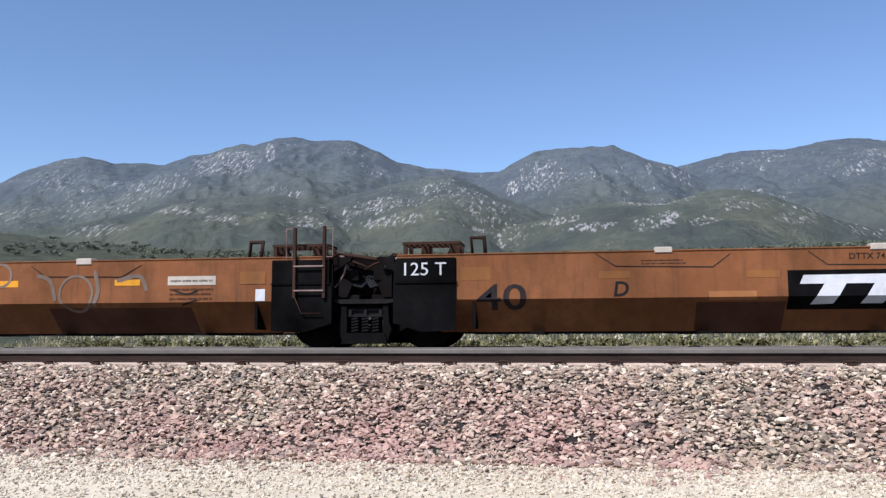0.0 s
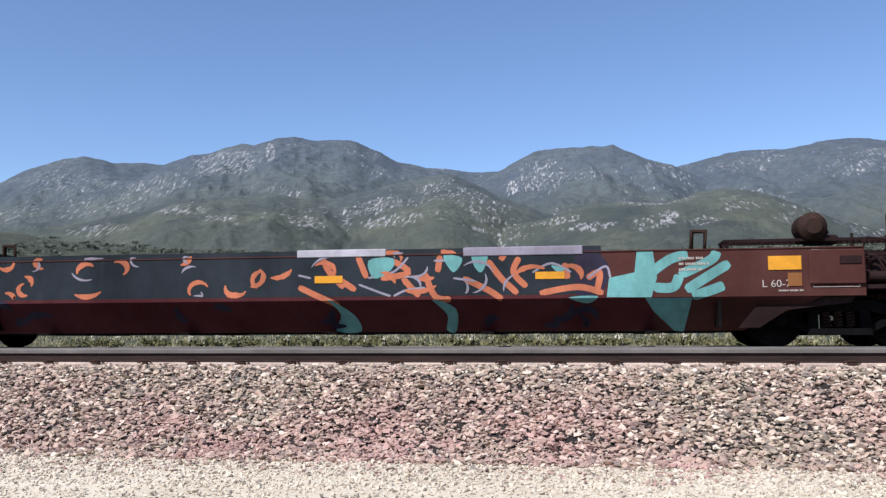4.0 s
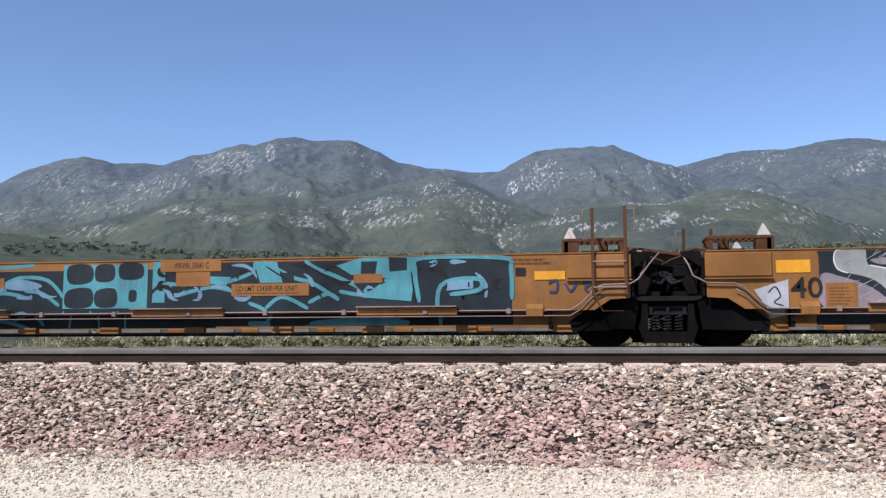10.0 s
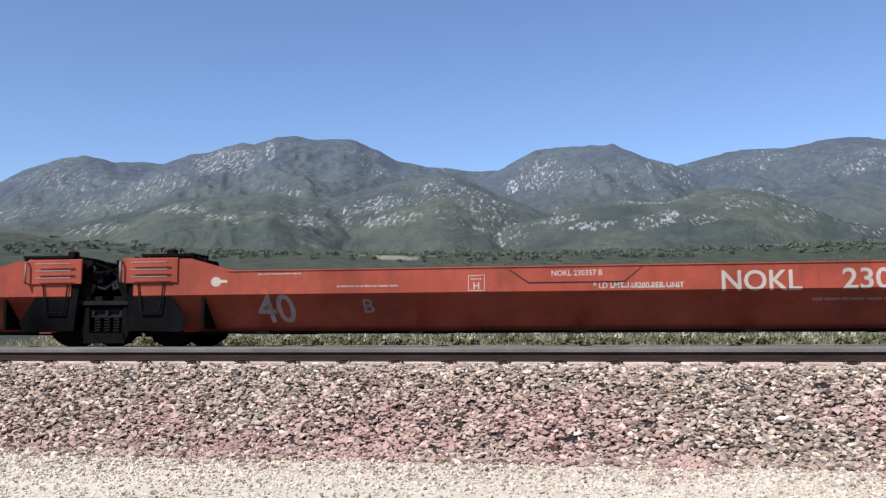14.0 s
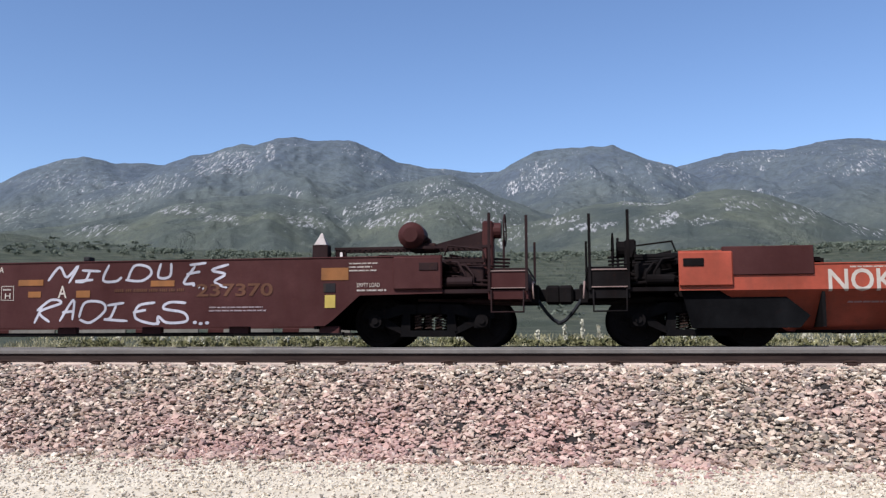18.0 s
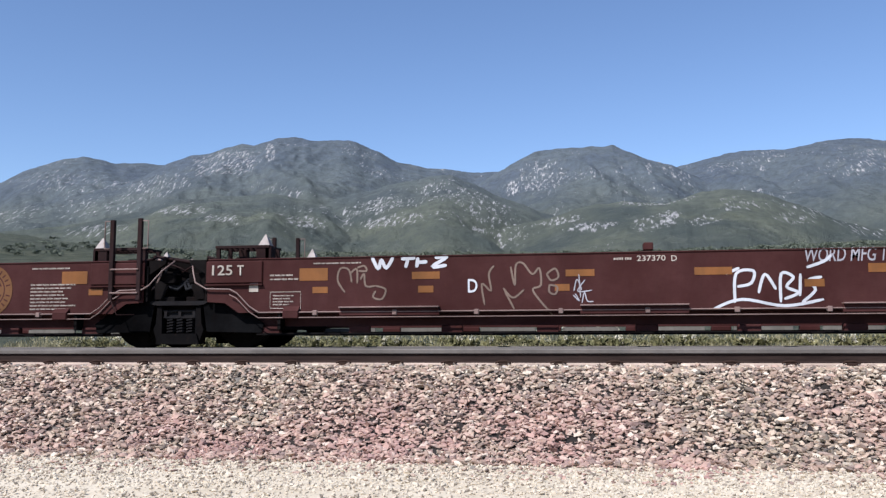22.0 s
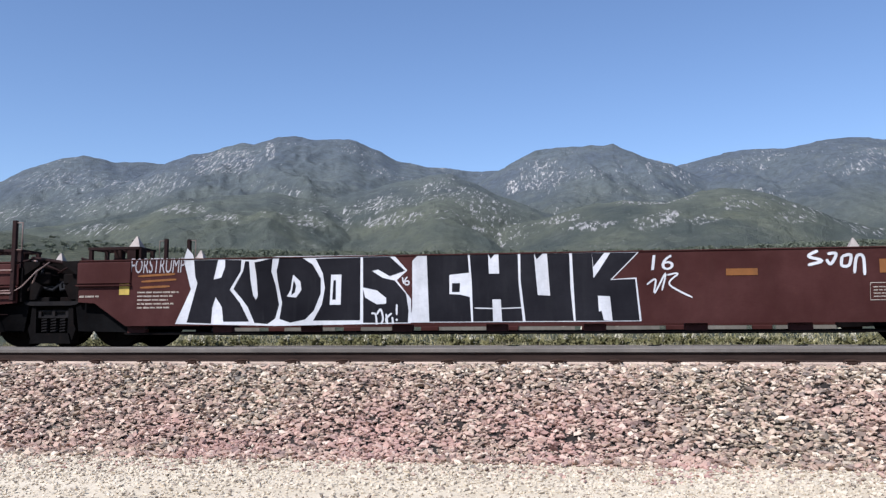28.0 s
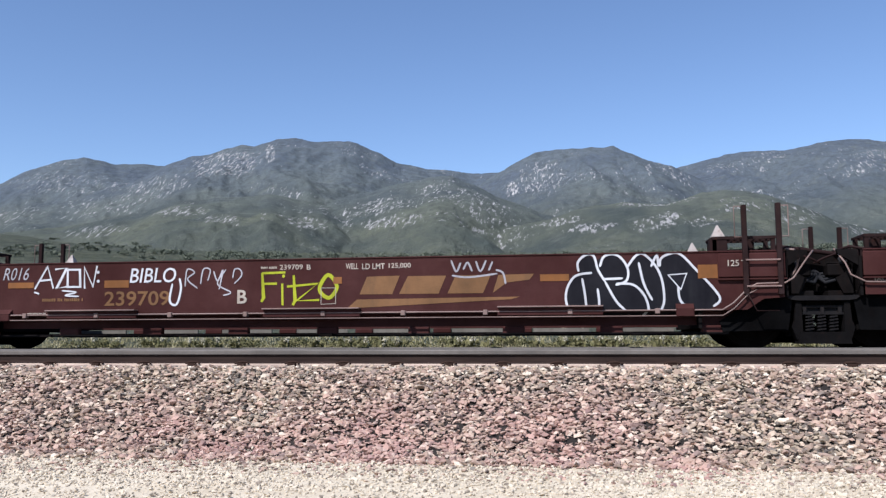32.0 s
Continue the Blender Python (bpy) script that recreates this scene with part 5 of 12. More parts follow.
def plate(key, x0, x1, z0, z1, mat, name="reflector", raised=0.0, label=""):
    bm = B()
    bm.faces.new([bm.verts.new((a, 0, b)) for a, b in ((x0, z0), (x1, z0), (x1, z1), (x0, z1))])
    return finish(key, name, bm, mat, raised, label)


def words(key, text, x0, x1, z0, z1, mat, bold=0.0, slant=0.0, raised=0.0, name="lettering", label=""):
    cu = bpy.data.curves.new("lettering", "FONT")
    bold = min(bold, 0.011) if "4" in text else bold
    cu.body, cu.offset, cu.shear, cu.resolution_u = text, bold, slant, 3
    tmp = bpy.data.objects.new("lettering", cu)
    me = bpy.data.meshes.new_from_object(tmp)
    bpy.data.objects.remove(tmp)
    bm = B()
    bm.from_mesh(me)
    bpy.data.meshes.remove(me)
    xs, ys = [v.co.x for v in bm.verts], [v.co.y for v in bm.verts]
    a, b, c, d = min(xs), max(xs), min(ys), max(ys)
    for v in bm.verts:
        v.co = (x0 + (v.co.x - a) / (b - a) * (x1 - x0), 0, z0 + (v.co.y - c) / (d - c) * (z1 - z0))
    return finish(key, name, bm, mat, raised, label)


def bars(key, x0, x1, z0, z1, mat, rows, raised=0.0):
    """Stencilled lines too small to read: rows of letter-sized marks with gaps between the words."""
    bm, h = B(), (z1 - z0) / rows
    rnd = random.Random(int(x0 * 1000) + rows)
    tall = min(0.42 * h, 0.05)
    for k in range(rows):
        x, end, left = x0, x1 - rnd.random() * 0.3 * (x1 - x0) * (rows > 1), rnd.randint(3, 8)
        while x < end - 0.02:
            w, zz = tall * rnd.uniform(0.35, 0.6), z0 + (k + 0.5) * h
            top = tall * rnd.choice((0.5, 0.5, 0.4))
            bm.faces.new([bm.verts.new(p) for p in ((x, 0, zz - tall / 2), (x + w, 0, zz - tall / 2), (x + w, 0, zz + top), (x, 0, zz + top))])
            x, left = x + w + tall * 0.22, left - 1
            if left == 0:
                x, left = x + tall * 0.6, rnd.randint(3, 8)
    return tagged(finish(key, "stencil", bm, mat, raised, ""), kind="stuff")


def eased(pts, closed, n=5):
    """Points along a smooth line through pts."""
    out, m = [], len(pts)
    P = [Vector(p) for p in pts]
    for i in range(m if closed else m - 1):
        a, b, c, d = (P[(i + k) % m] if closed else P[max(0, min(m - 1, i + k))] for k in (-1, 0, 1, 2))
        for k in range(n):
            t = k / n
            out.append(0.5 * ((2 * b) + (c - a) * t + (2 * a - 5 * b + 4 * c - d) * t * t + (3 * b - a - 3 * c + d) * t ** 3))
    if not closed:
        out.append(P[-1])
    return out


def stroke(bm, pts, width, closed=False, sharp=False, up=0.0):
    """A sprayed line of even width with tapered ends."""
    line = [Vector(p) for p in pts] if sharp else eased(pts, closed)
    if closed:
        line = line + [line[0]]
    n, left, right = len(line), [], []
    for i, p in enumerate(line):
        d = line[min(i + 1, n - 1)] - line[max(i - 1, 0)]
        if closed and i in (0, n - 1):
            d = line[1] - line[n - 2]
        d = d.normalized() if d.length > 1e-6 else Vector((1, 0))
        w = width / 2 * (1 if closed or 0 < i < n - 1 else 0.6)
        o = Vector((-d.y, d.x)) * w
        left.append(bm.verts.new((p.x + o.x, up + 0.00005 * i / n, p.y + o.y)))
        right.append(bm.verts.new((p.x - o.x, up + 0.00005 * i / n, p.y - o.y)))
    for i in range(n - 1):
        bm.faces.new((left[i], left[i + 1], right[i + 1], right[i]))


def fill(bm, pts, sharp=False, up=0.0):
    """A sprayed field with a smooth outline."""
    line = [Vector(p) for p in pts] if sharp else eased(pts, True, 4)
    vs = [bm.verts.new((p.x, up, p.y)) for p in line]
    for t in geometry.tessellate_polygon([[Vector((p.x, p.y, 0)) for p in line]]):
        try:
            bm.faces.new([vs[i] for i in t])
        except ValueError:
            pass


def spray(key, mat, fields=(), lines=(), width=0.04, closed=False, sharp=False, label="sprayed graffiti"):
    """Sprayed fields and lines; each is a part of its own."""
    for pts in fields:
        bm = B()
        fill(bm, pts, sharp)
        finish(key, "graffiti_field", bm, mat, 0.0, label)
    for pts in lines:
        bm = B()
        stroke(bm, pts, width, closed, sharp)
        finish(key, "graffiti_line", bm, mat, 0.0, label)


def swirls(key, mat, x0, x1, z0, z1, n, seed, width):
    """Curling brush strokes that taper at both ends."""
    rnd = random.Random(seed)
    for k in range(n):
        x, z, a = rnd.uniform(x0, x1), rnd.uniform(z0, z1), rnd.uniform(0, 6.28)
        bend, step = rnd.choice((-1, 1)) * rnd.uniform(0.12, 0.42), rnd.uniform(0.035, 0.075)
        pts = []
        for i in range(9):
            pts.append((x, min(max(z, z0), z1)))
            x, z, a = x + step * math.cos(a), z + step * 0.8 * math.sin(a), a + bend
        bm, left, right = B(), [], []
        for i, (u, v) in enumerate(pts):
            c, d = pts[min(i + 1, 8)], pts[max(i - 1, 0)]
            t = Vector((c[0] - d[0], c[1] - d[1]))
            t = t.normalized() if t.length > 1e-5 else Vector((1, 0))
            w = width * rnd.uniform(0.8, 1.2) * (0.15 + math.sin(math.pi * (i + 0.3) / 8.6)) / 2
            left.append(bm.verts.new((u - t.y * w, 0, v + t.x * w)))
            right.append(bm.verts.new((u + t.y * w, 0, v - t.x * w)))
        for i in range(8):
            bm.faces.new((left[i], left[i + 1], right[i + 1], right[i]))
        finish(key, "graffiti_line", bm, mat, 0.0, "curling sprayed stroke")


def oval(x, z, rx, rz, n=14):
    return [(x + rx * math.cos(6.2832 * k / n), z + rz * math.sin(6.2832 * k / n)) for k in range(n)]


def roundel(key, x, z, r):
    """A faded gold disc with a dark cross and ring."""
    spray(key, "OLDGOLD", [oval(x, z, r, r * 1.02, 28)], label="faded gold round mark")
    spray(key, "REDBROWN", lines=[oval(x, z, r * 0.66, r * 0.66, 24)], width=r * 0.05, closed=True, label="dark ring")
    q = r * 0.16
    spray(key, "REDBROWN", [[(x + a * q, z + b * q), (x + a * q, z + b * r * 0.55), (x + a * r * 0.4, z + b * r * 0.4), (x + a * r * 0.55, z + b * q)] for a in (-1, 1) for b in (-1, 1)], sharp=True, label="dark quarters between the arms of a cross")
    bm = B()
    for k in range(26):
        if k not in (0, 13):
            a = 6.2832 * k / 26
            stroke(bm, [(x + r * 0.74 * math.cos(a), z + r * 0.74 * math.sin(a)), (x + r * 0.92 * math.cos(a), z + r * 0.92 * math.sin(a))], r * 0.09, sharp=True)
    tagged(finish(key, "stencil", bm, "REDBROWN", 0.0, "worn ring of letters"), kind="stuff")


def hatch(key, mat, x0, x1, z0, z1, n, seed, lean=0.12):
    """Thin scratchy lines over a sprayed field."""
    rnd, bm = random.Random(seed), B()
    for k in range(n):
        x, z = rnd.uniform(x0, x1), rnd.uniform(z0, z1)
        w = rnd.uniform(0.12, 0.4)
        stroke(bm, [(x, z), (x + w * 0.6, z + lean + rnd.uniform(-0.03, 0.03)), ], rnd.uniform(0.006, 0.014), sharp=True)
    tagged(finish(key, "hatching", bm, mat, 0.0, "scratchy hatching"), kind="stuff")


def cleat(key, x0, x1, z0, z1, mat="CREAM"):
    """A pale block on the top chord."""
    return part("top_cleat", block(B(), x0, x1, -HALF - 0.02, -HALF + 0.16, z0, z1, 0.012), PAINTS[mat], SIDES[key][0], "worn block on the top edge")



# T0
plate("T0", -6.199, -5.73, 0.999, 1.202, "AMBER", "reflector")
words("T0", "40", -5.954, -5.175, 0.531, 0.932, "INK", 0.02, 0.0)
words("T0", "D", -3.858, -3.631, 0.721, 0.952, "INK", 0.02, 0.15)
plate("T0", -4.073, -3.609, 0.996, 1.108, "AMBER", "reflector")
plate("T0", -1.917, -1.445, 0.983, 1.092, "AMBER", "reflector")
plate("T0", -1.335, 1.273, 0.51, 1.083, "BLACK", "sign")
spray("T0", "WHITE", [[(-1.11, 1.01), (1.14, 1.02), (1.04, 0.88), (-1.17, 0.88)], [(-0.82, 0.89), (-0.52, 0.88), (-0.69, 0.59), (-1.01, 0.58)], [(-0.12, 0.90), (0.19, 0.90), (0.00, 0.59), (-0.31, 0.59)], [(0.48, 1.02), (0.73, 1.01), (1.09, 0.60), (0.84, 0.59)]], sharp=True)
spray("T0", "WHITE", [[(0.95, 1.03), (1.21, 1.02), (0.62, 0.58), (0.34, 0.58)]], sharp=True)
spray("T0", "INK", lines=[[(-4.12, 1.38), (-3.82, 1.18), (-2.39, 1.15), (-2.13, 1.35)], [(-1.03, 1.36), (-0.77, 1.16), (0.58, 1.14), (0.90, 1.35)]], width=0.017, sharp=True)
bars("T0", -3.437, -2.773, 1.191, 1.285, "INK", 2)
words("T0", "DTTX 743249", -0.464, 0.284, 1.233, 1.324, "INK", 0.01, 0.0)
words("T0", "125 T", -7.089, -6.422, 1.081, 1.286, "WHITE", 0.0, 0.0, raised=0.036)
cleat("T0", -3.24, -2.974, 1.371, 1.465, "CREAM")
cleat("T0", -0.17, 0.139, 1.364, 1.463, "CREAM")
plate("T0", -2.463, -1.777, 0.653, 0.788, "TANPATCH", "painted_field")
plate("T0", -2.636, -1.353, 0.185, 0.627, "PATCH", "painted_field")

# T1
plate("T1", -6.151, -5.688, 1.0, 1.186, "AMBER", "reflector")
words("T1", "40", -5.912, -5.132, 0.497, 0.912, "INK", 0.02, 0.0)
words("T1", "125 T", -7.087, -6.404, 1.123, 1.293, "WHITE", 0.0, 0.0, raised=0.036)
plate("T1", -4.02, -3.55, 0.982, 1.1, "AMBER", "reflector")
words("T1", "C", -3.81, -3.575, 0.718, 0.935, "INK", 0.02, 0.15)
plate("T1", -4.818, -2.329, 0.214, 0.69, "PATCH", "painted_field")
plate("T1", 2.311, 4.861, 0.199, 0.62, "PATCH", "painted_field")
spray("T1", "DIM", [[(-3.50, 0.99), (-3.41, 1.17), (-3.04, 1.25), (-2.67, 1.25), (-2.30, 1.28), (-2.19, 1.17), (-2.40, 1.06), (-2.29, 0.88), (-2.35, 0.66), (-2.76, 0.55), (-3.22, 0.44), (-3.36, 0.49), (-3.48, 0.72)]])
spray("T1", "WHITE", lines=[[(-3.50, 0.99), (-3.41, 1.17), (-3.04, 1.25), (-2.67, 1.25), (-2.30, 1.28), (-2.19, 1.17), (-2.40, 1.06), (-2.29, 0.88), (-2.35, 0.66), (-2.76, 0.55), (-3.22, 0.44), (-3.36, 0.49), (-3.48, 0.72)]], width=0.035, closed=True)
spray("T1", "INK", lines=[[(-3.43, 0.99), (-3.37, 0.71), (-3.24, 0.53), (-3.19, 0.98), (-3.22, 1.15)], [(-3.11, 1.16), (-2.85, 1.16), (-3.02, 0.80), (-2.94, 0.58)], [(-2.89, 1.07), (-2.76, 0.89), (-2.85, 0.58), (-2.67, 0.57)], [(-2.67, 1.11), (-2.40, 1.15), (-2.26, 1.20)], [(-2.56, 1.02), (-2.52, 0.62), (-2.39, 0.57)], [(-3.32, 1.17), (-3.26, 1.20), (-2.85, 1.23)]], width=0.043)
spray("T1", "WHITE", lines=[[(-3.21, 1.07), (-2.93, 1.11)], [(-3.17, 0.98), (-2.91, 1.01)], [(-3.17, 0.88), (-2.91, 0.90)], [(-2.85, 0.80), (-2.56, 0.84)], [(-2.85, 0.71), (-2.56, 0.74)]], width=0.013)
spray("T1", "INK", lines=[[(-2.17, 1.15), (-1.94, 0.97), (-1.67, 1.23)], [(-2.03, 1.31), (-1.90, 0.97), (-2.12, 0.93)], [(-1.80, 1.32), (-1.72, 1.01)], [(-1.58, 1.30), (-1.56, 1.03)], [(-1.49, 1.32), (-1.53, 1.14)], [(-1.94, 0.88), (-1.76, 0.96), (-1.49, 0.92)]], width=0.026)
words("T1", "nob!", -2.103, -1.564, 0.7, 0.859, "WHITE", -0.005, 0.3, name="graffiti", label="sprayed graffiti letters")
plate("T1", -1.878, -1.429, 0.963, 1.079, "YELLOW", "reflector")
plate("T1", 1.363, 1.78, 0.981, 1.092, "YELLOW", "reflector")
plate("T1", 3.534, 3.985, 0.985, 1.085, "YELLOW", "reflector")
plate("T1", -1.332, 1.256, 0.517, 1.081, "BLACK", "sign")
spray("T1", "WHITE", [[(-1.12, 1.01), (1.07, 1.00), (0.98, 0.86), (-1.17, 0.84)], [(-0.80, 0.86), (-0.48, 0.86), (-0.66, 0.60), (-1.01, 0.59)], [(-0.04, 0.86), (0.26, 0.87), (0.07, 0.60), (-0.26, 0.60)], [(0.41, 0.99), (0.69, 0.99), (1.00, 0.60), (0.76, 0.60)]], sharp=True)
spray("T1", "WHITE", [[(0.87, 0.99), (1.09, 1.00), (0.59, 0.60), (0.34, 0.59)]], sharp=True)
spray("T1", "WHITE", lines=[[(-0.61, 0.79), (0.68, 0.80)], [(-0.65, 0.73), (0.68, 0.74)], [(-0.66, 0.67), (0.64, 0.68)]], width=0.017, sharp=True)
spray("T1", "INK", lines=[[(-4.05, 1.33), (-3.74, 1.12), (-2.40, 1.12), (-2.17, 1.34)], [(-1.00, 1.35), (-0.69, 1.14), (0.69, 1.13), (0.99, 1.34)], [(2.00, 1.34), (2.28, 1.15), (3.65, 1.13), (4.01, 1.33)]], width=0.017, sharp=True)
words("T1", "DTTX 743249 C", -0.473, 0.376, 1.204, 1.309, "INK", 0.01, 0.0)
spray("T1", "DIM", lines=[oval(1.45, 1.18, 0.191, 0.191), oval(2.84, 0.86, 0.296, 0.296)], width=0.043, closed=True)
spray("T1", "DIM", lines=[[(2.12, 1.17), (2.36, 1.08), (2.47, 0.74)], [(3.17, 1.24), (3.24, 0.90), (3.15, 0.65)], [(3.57, 1.06), (3.97, 1.14), (4.11, 0.89)], [(1.28, 1.18), (1.36, 0.84)]], width=0.070)
cleat("T1", -3.199, -2.92, 1.343, 1.452, "CREAM")
cleat("T1", -0.166, 0.112, 1.335, 1.449, "CREAM")
cleat("T1", 2.826, 3.108, 1.342, 1.452, "CREAM")
plate("T1", 4.474, 5.308, 0.979, 1.127, "CREAM", "sign")
bars("T1", 4.523, 5.26, 1.007, 1.09, "INK", 1)
bars("T1", 4.51, 5.488, 0.719, 0.95, "PATCH", 3)
plate("T1", 5.989, 6.151, 0.708, 0.9, "WHITE", "sign")
plate("T1", 5.723, 6.155, 0.984, 1.186, "AMBER", "reflector")
spray("T1", "INK", lines=[[(4.56, 0.91), (4.81, 0.83), (5.00, 0.90)], [(4.71, 0.65), (5.00, 0.74)]], width=0.026)

# T2
spray("T2", "SANDY", [[(-5.77, 1.42), (-3.66, 1.40), (-3.58, 1.17), (-3.75, 1.10), (-1.26, 1.10), (-1.26, 1.03), (-4.58, 1.08), (-4.59, 0.81), (-1.28, 0.77), (-1.28, 0.69), (-5.44, 0.74), (-5.69, 0.94), (-5.82, 1.21)]], sharp=True)
spray("T2", "LILAC", [[(-3.82, 1.38), (-3.45, 1.41), (-3.33, 1.20), (-2.92, 1.33), (-2.68, 1.35), (-2.44, 1.32), (-2.27, 1.13), (-3.66, 1.16)]], sharp=True)
spray("T2", "ASH", [[(-4.83, 0.69), (-2.58, 0.67), (-2.64, 0.18), (-4.73, 0.19), (-4.78, 0.42)]], sharp=True)
spray("T2", "SILVER", [[(-2.54, 0.78), (-2.06, 0.78), (-2.06, 0.71), (-2.54, 0.72)]], sharp=True)
spray("T2", "INK", lines=[[(-3.41, 1.41), (-3.25, 1.21), (-3.05, 1.18), (-2.92, 1.29)], [(-2.97, 1.16), (-2.76, 1.31), (-2.48, 1.34), (-2.24, 1.22), (-2.13, 0.98), (-2.10, 0.73)]], width=0.030)
spray("T2", "INK", lines=[[(-4.76, 0.67), (-4.68, 0.45), (-4.57, 0.43), (-4.53, 0.67)], [(-3.97, 0.68), (-4.04, 0.41), (-4.11, 0.20)], [(-4.04, 0.48), (-3.85, 0.51), (-3.68, 0.21)]], width=0.061)
spray("T2", "GREEN", [oval(-2.22, 1.25, 0.078, 0.070), oval(-2.08, 1.25, 0.061, 0.061), oval(-2.07, 1.37, 0.035, 0.035)])
spray("T2", "LIME", lines=[[(-1.90, 1.29), (-1.84, 1.35), (-1.80, 1.22)], [(-1.76, 1.35), (-1.73, 1.18)], [(-1.68, 1.32), (-1.64, 1.14)], [(-3.29, 1.35), (-3.15, 1.31), (-2.96, 1.31)]], width=0.022)
spray("T2", "GREEN", [[(-5.53, 1.38), (-5.34, 1.27), (-5.45, 1.23), (-5.39, 1.16), (-5.56, 1.20)]], sharp=True)
spray("T2", "LIME", lines=[[(-5.95, 0.97), (-5.61, 0.94)], [(-5.82, 0.91), (-5.63, 0.87)], [(-5.91, 1.03), (-5.83, 0.86)], [(-5.57, 0.94), (-5.48, 0.81)], [(-5.54, 0.90), (-5.43, 0.96)]], width=0.035)
spray("T2", "DKBROWN", [[(-6.00, 0.77), (-5.87, 0.94), (-5.78, 0.96), (-5.76, 0.81), (-5.61, 0.78), (-5.59, 0.66), (-5.71, 0.68), (-5.79, 0.63), (-5.89, 0.75)], [(-5.48, 0.98), (-5.32, 0.99), (-5.27, 0.83), (-5.29, 0.66), (-5.42, 0.55), (-5.49, 0.68)]])
spray("T2", "PATCH", lines=[[(-5.10, 1.35), (-4.49, 1.38), (-4.53, 1.17), (-5.04, 1.14), (-5.11, 1.02), (-5.10, 1.35)]], width=0.014, sharp=True)
bars("T2", -5.019, -4.562, 1.172, 1.319, "PATCH", 3)
bars("T2", -5.06, -4.688, 0.802, 1.035, "PATCH", 5)
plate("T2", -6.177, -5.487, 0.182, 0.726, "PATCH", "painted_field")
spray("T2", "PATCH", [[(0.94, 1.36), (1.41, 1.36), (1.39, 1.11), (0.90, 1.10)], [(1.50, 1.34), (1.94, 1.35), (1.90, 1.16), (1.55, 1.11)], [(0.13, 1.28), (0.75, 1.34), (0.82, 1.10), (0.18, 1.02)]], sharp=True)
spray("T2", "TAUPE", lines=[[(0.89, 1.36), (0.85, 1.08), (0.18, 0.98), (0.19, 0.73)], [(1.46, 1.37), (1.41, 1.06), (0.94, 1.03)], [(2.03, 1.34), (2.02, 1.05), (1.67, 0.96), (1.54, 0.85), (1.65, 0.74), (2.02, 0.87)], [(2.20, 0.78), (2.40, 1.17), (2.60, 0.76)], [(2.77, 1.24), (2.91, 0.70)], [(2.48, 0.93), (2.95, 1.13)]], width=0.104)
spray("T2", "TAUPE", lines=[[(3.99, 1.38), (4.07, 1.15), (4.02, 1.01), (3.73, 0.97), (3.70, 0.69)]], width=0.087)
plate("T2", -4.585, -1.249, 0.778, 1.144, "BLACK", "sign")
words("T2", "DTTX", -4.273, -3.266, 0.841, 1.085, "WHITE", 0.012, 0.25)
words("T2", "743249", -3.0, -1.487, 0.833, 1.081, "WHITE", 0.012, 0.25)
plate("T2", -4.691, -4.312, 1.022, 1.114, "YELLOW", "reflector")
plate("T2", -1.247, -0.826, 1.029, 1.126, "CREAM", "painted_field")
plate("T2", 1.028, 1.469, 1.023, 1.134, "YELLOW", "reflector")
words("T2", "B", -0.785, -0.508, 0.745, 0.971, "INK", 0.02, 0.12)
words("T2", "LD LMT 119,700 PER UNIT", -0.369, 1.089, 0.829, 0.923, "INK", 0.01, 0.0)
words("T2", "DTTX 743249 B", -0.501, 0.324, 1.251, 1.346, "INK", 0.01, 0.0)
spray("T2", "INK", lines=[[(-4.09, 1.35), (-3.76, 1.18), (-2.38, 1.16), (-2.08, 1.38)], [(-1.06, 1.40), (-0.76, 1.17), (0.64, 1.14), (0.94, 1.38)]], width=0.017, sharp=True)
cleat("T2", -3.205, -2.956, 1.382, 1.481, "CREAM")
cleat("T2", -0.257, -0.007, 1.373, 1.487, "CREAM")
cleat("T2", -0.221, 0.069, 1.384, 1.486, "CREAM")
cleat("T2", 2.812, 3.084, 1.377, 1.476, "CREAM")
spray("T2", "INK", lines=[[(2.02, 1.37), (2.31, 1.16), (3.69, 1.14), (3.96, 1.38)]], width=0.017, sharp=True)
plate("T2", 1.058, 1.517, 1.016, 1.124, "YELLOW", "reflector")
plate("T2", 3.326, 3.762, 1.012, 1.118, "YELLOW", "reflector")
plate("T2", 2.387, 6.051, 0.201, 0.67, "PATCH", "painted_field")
plate("T2", 4.423, 5.211, 1.003, 1.239, "CREAM", "sign")
bars("T2", 4.483, 5.046, 1.03, 1.083, "PATCH", 1)
plate("T2", 5.621, 6.069, 1.015, 1.222, "YELLOW", "reflector")
plate("T2", 5.885, 6.037, 0.756, 0.928, "WHITE", "sign")
spray("T2", "INK", lines=[[(4.27, 1.21), (4.44, 1.30), (4.79, 1.27)], [(5.22, 1.20), (5.48, 1.11), (5.56, 1.28)]], width=0.022)
plate("T2", -7.267, -6.839, 1.039, 1.243, "AMBER", "reflector", raised=0.035)
spray("T2", "WHITE", lines=[[(-7.23, 0.99), (-7.10, 1.01), (-6.94, 0.98)]], width=0.026)

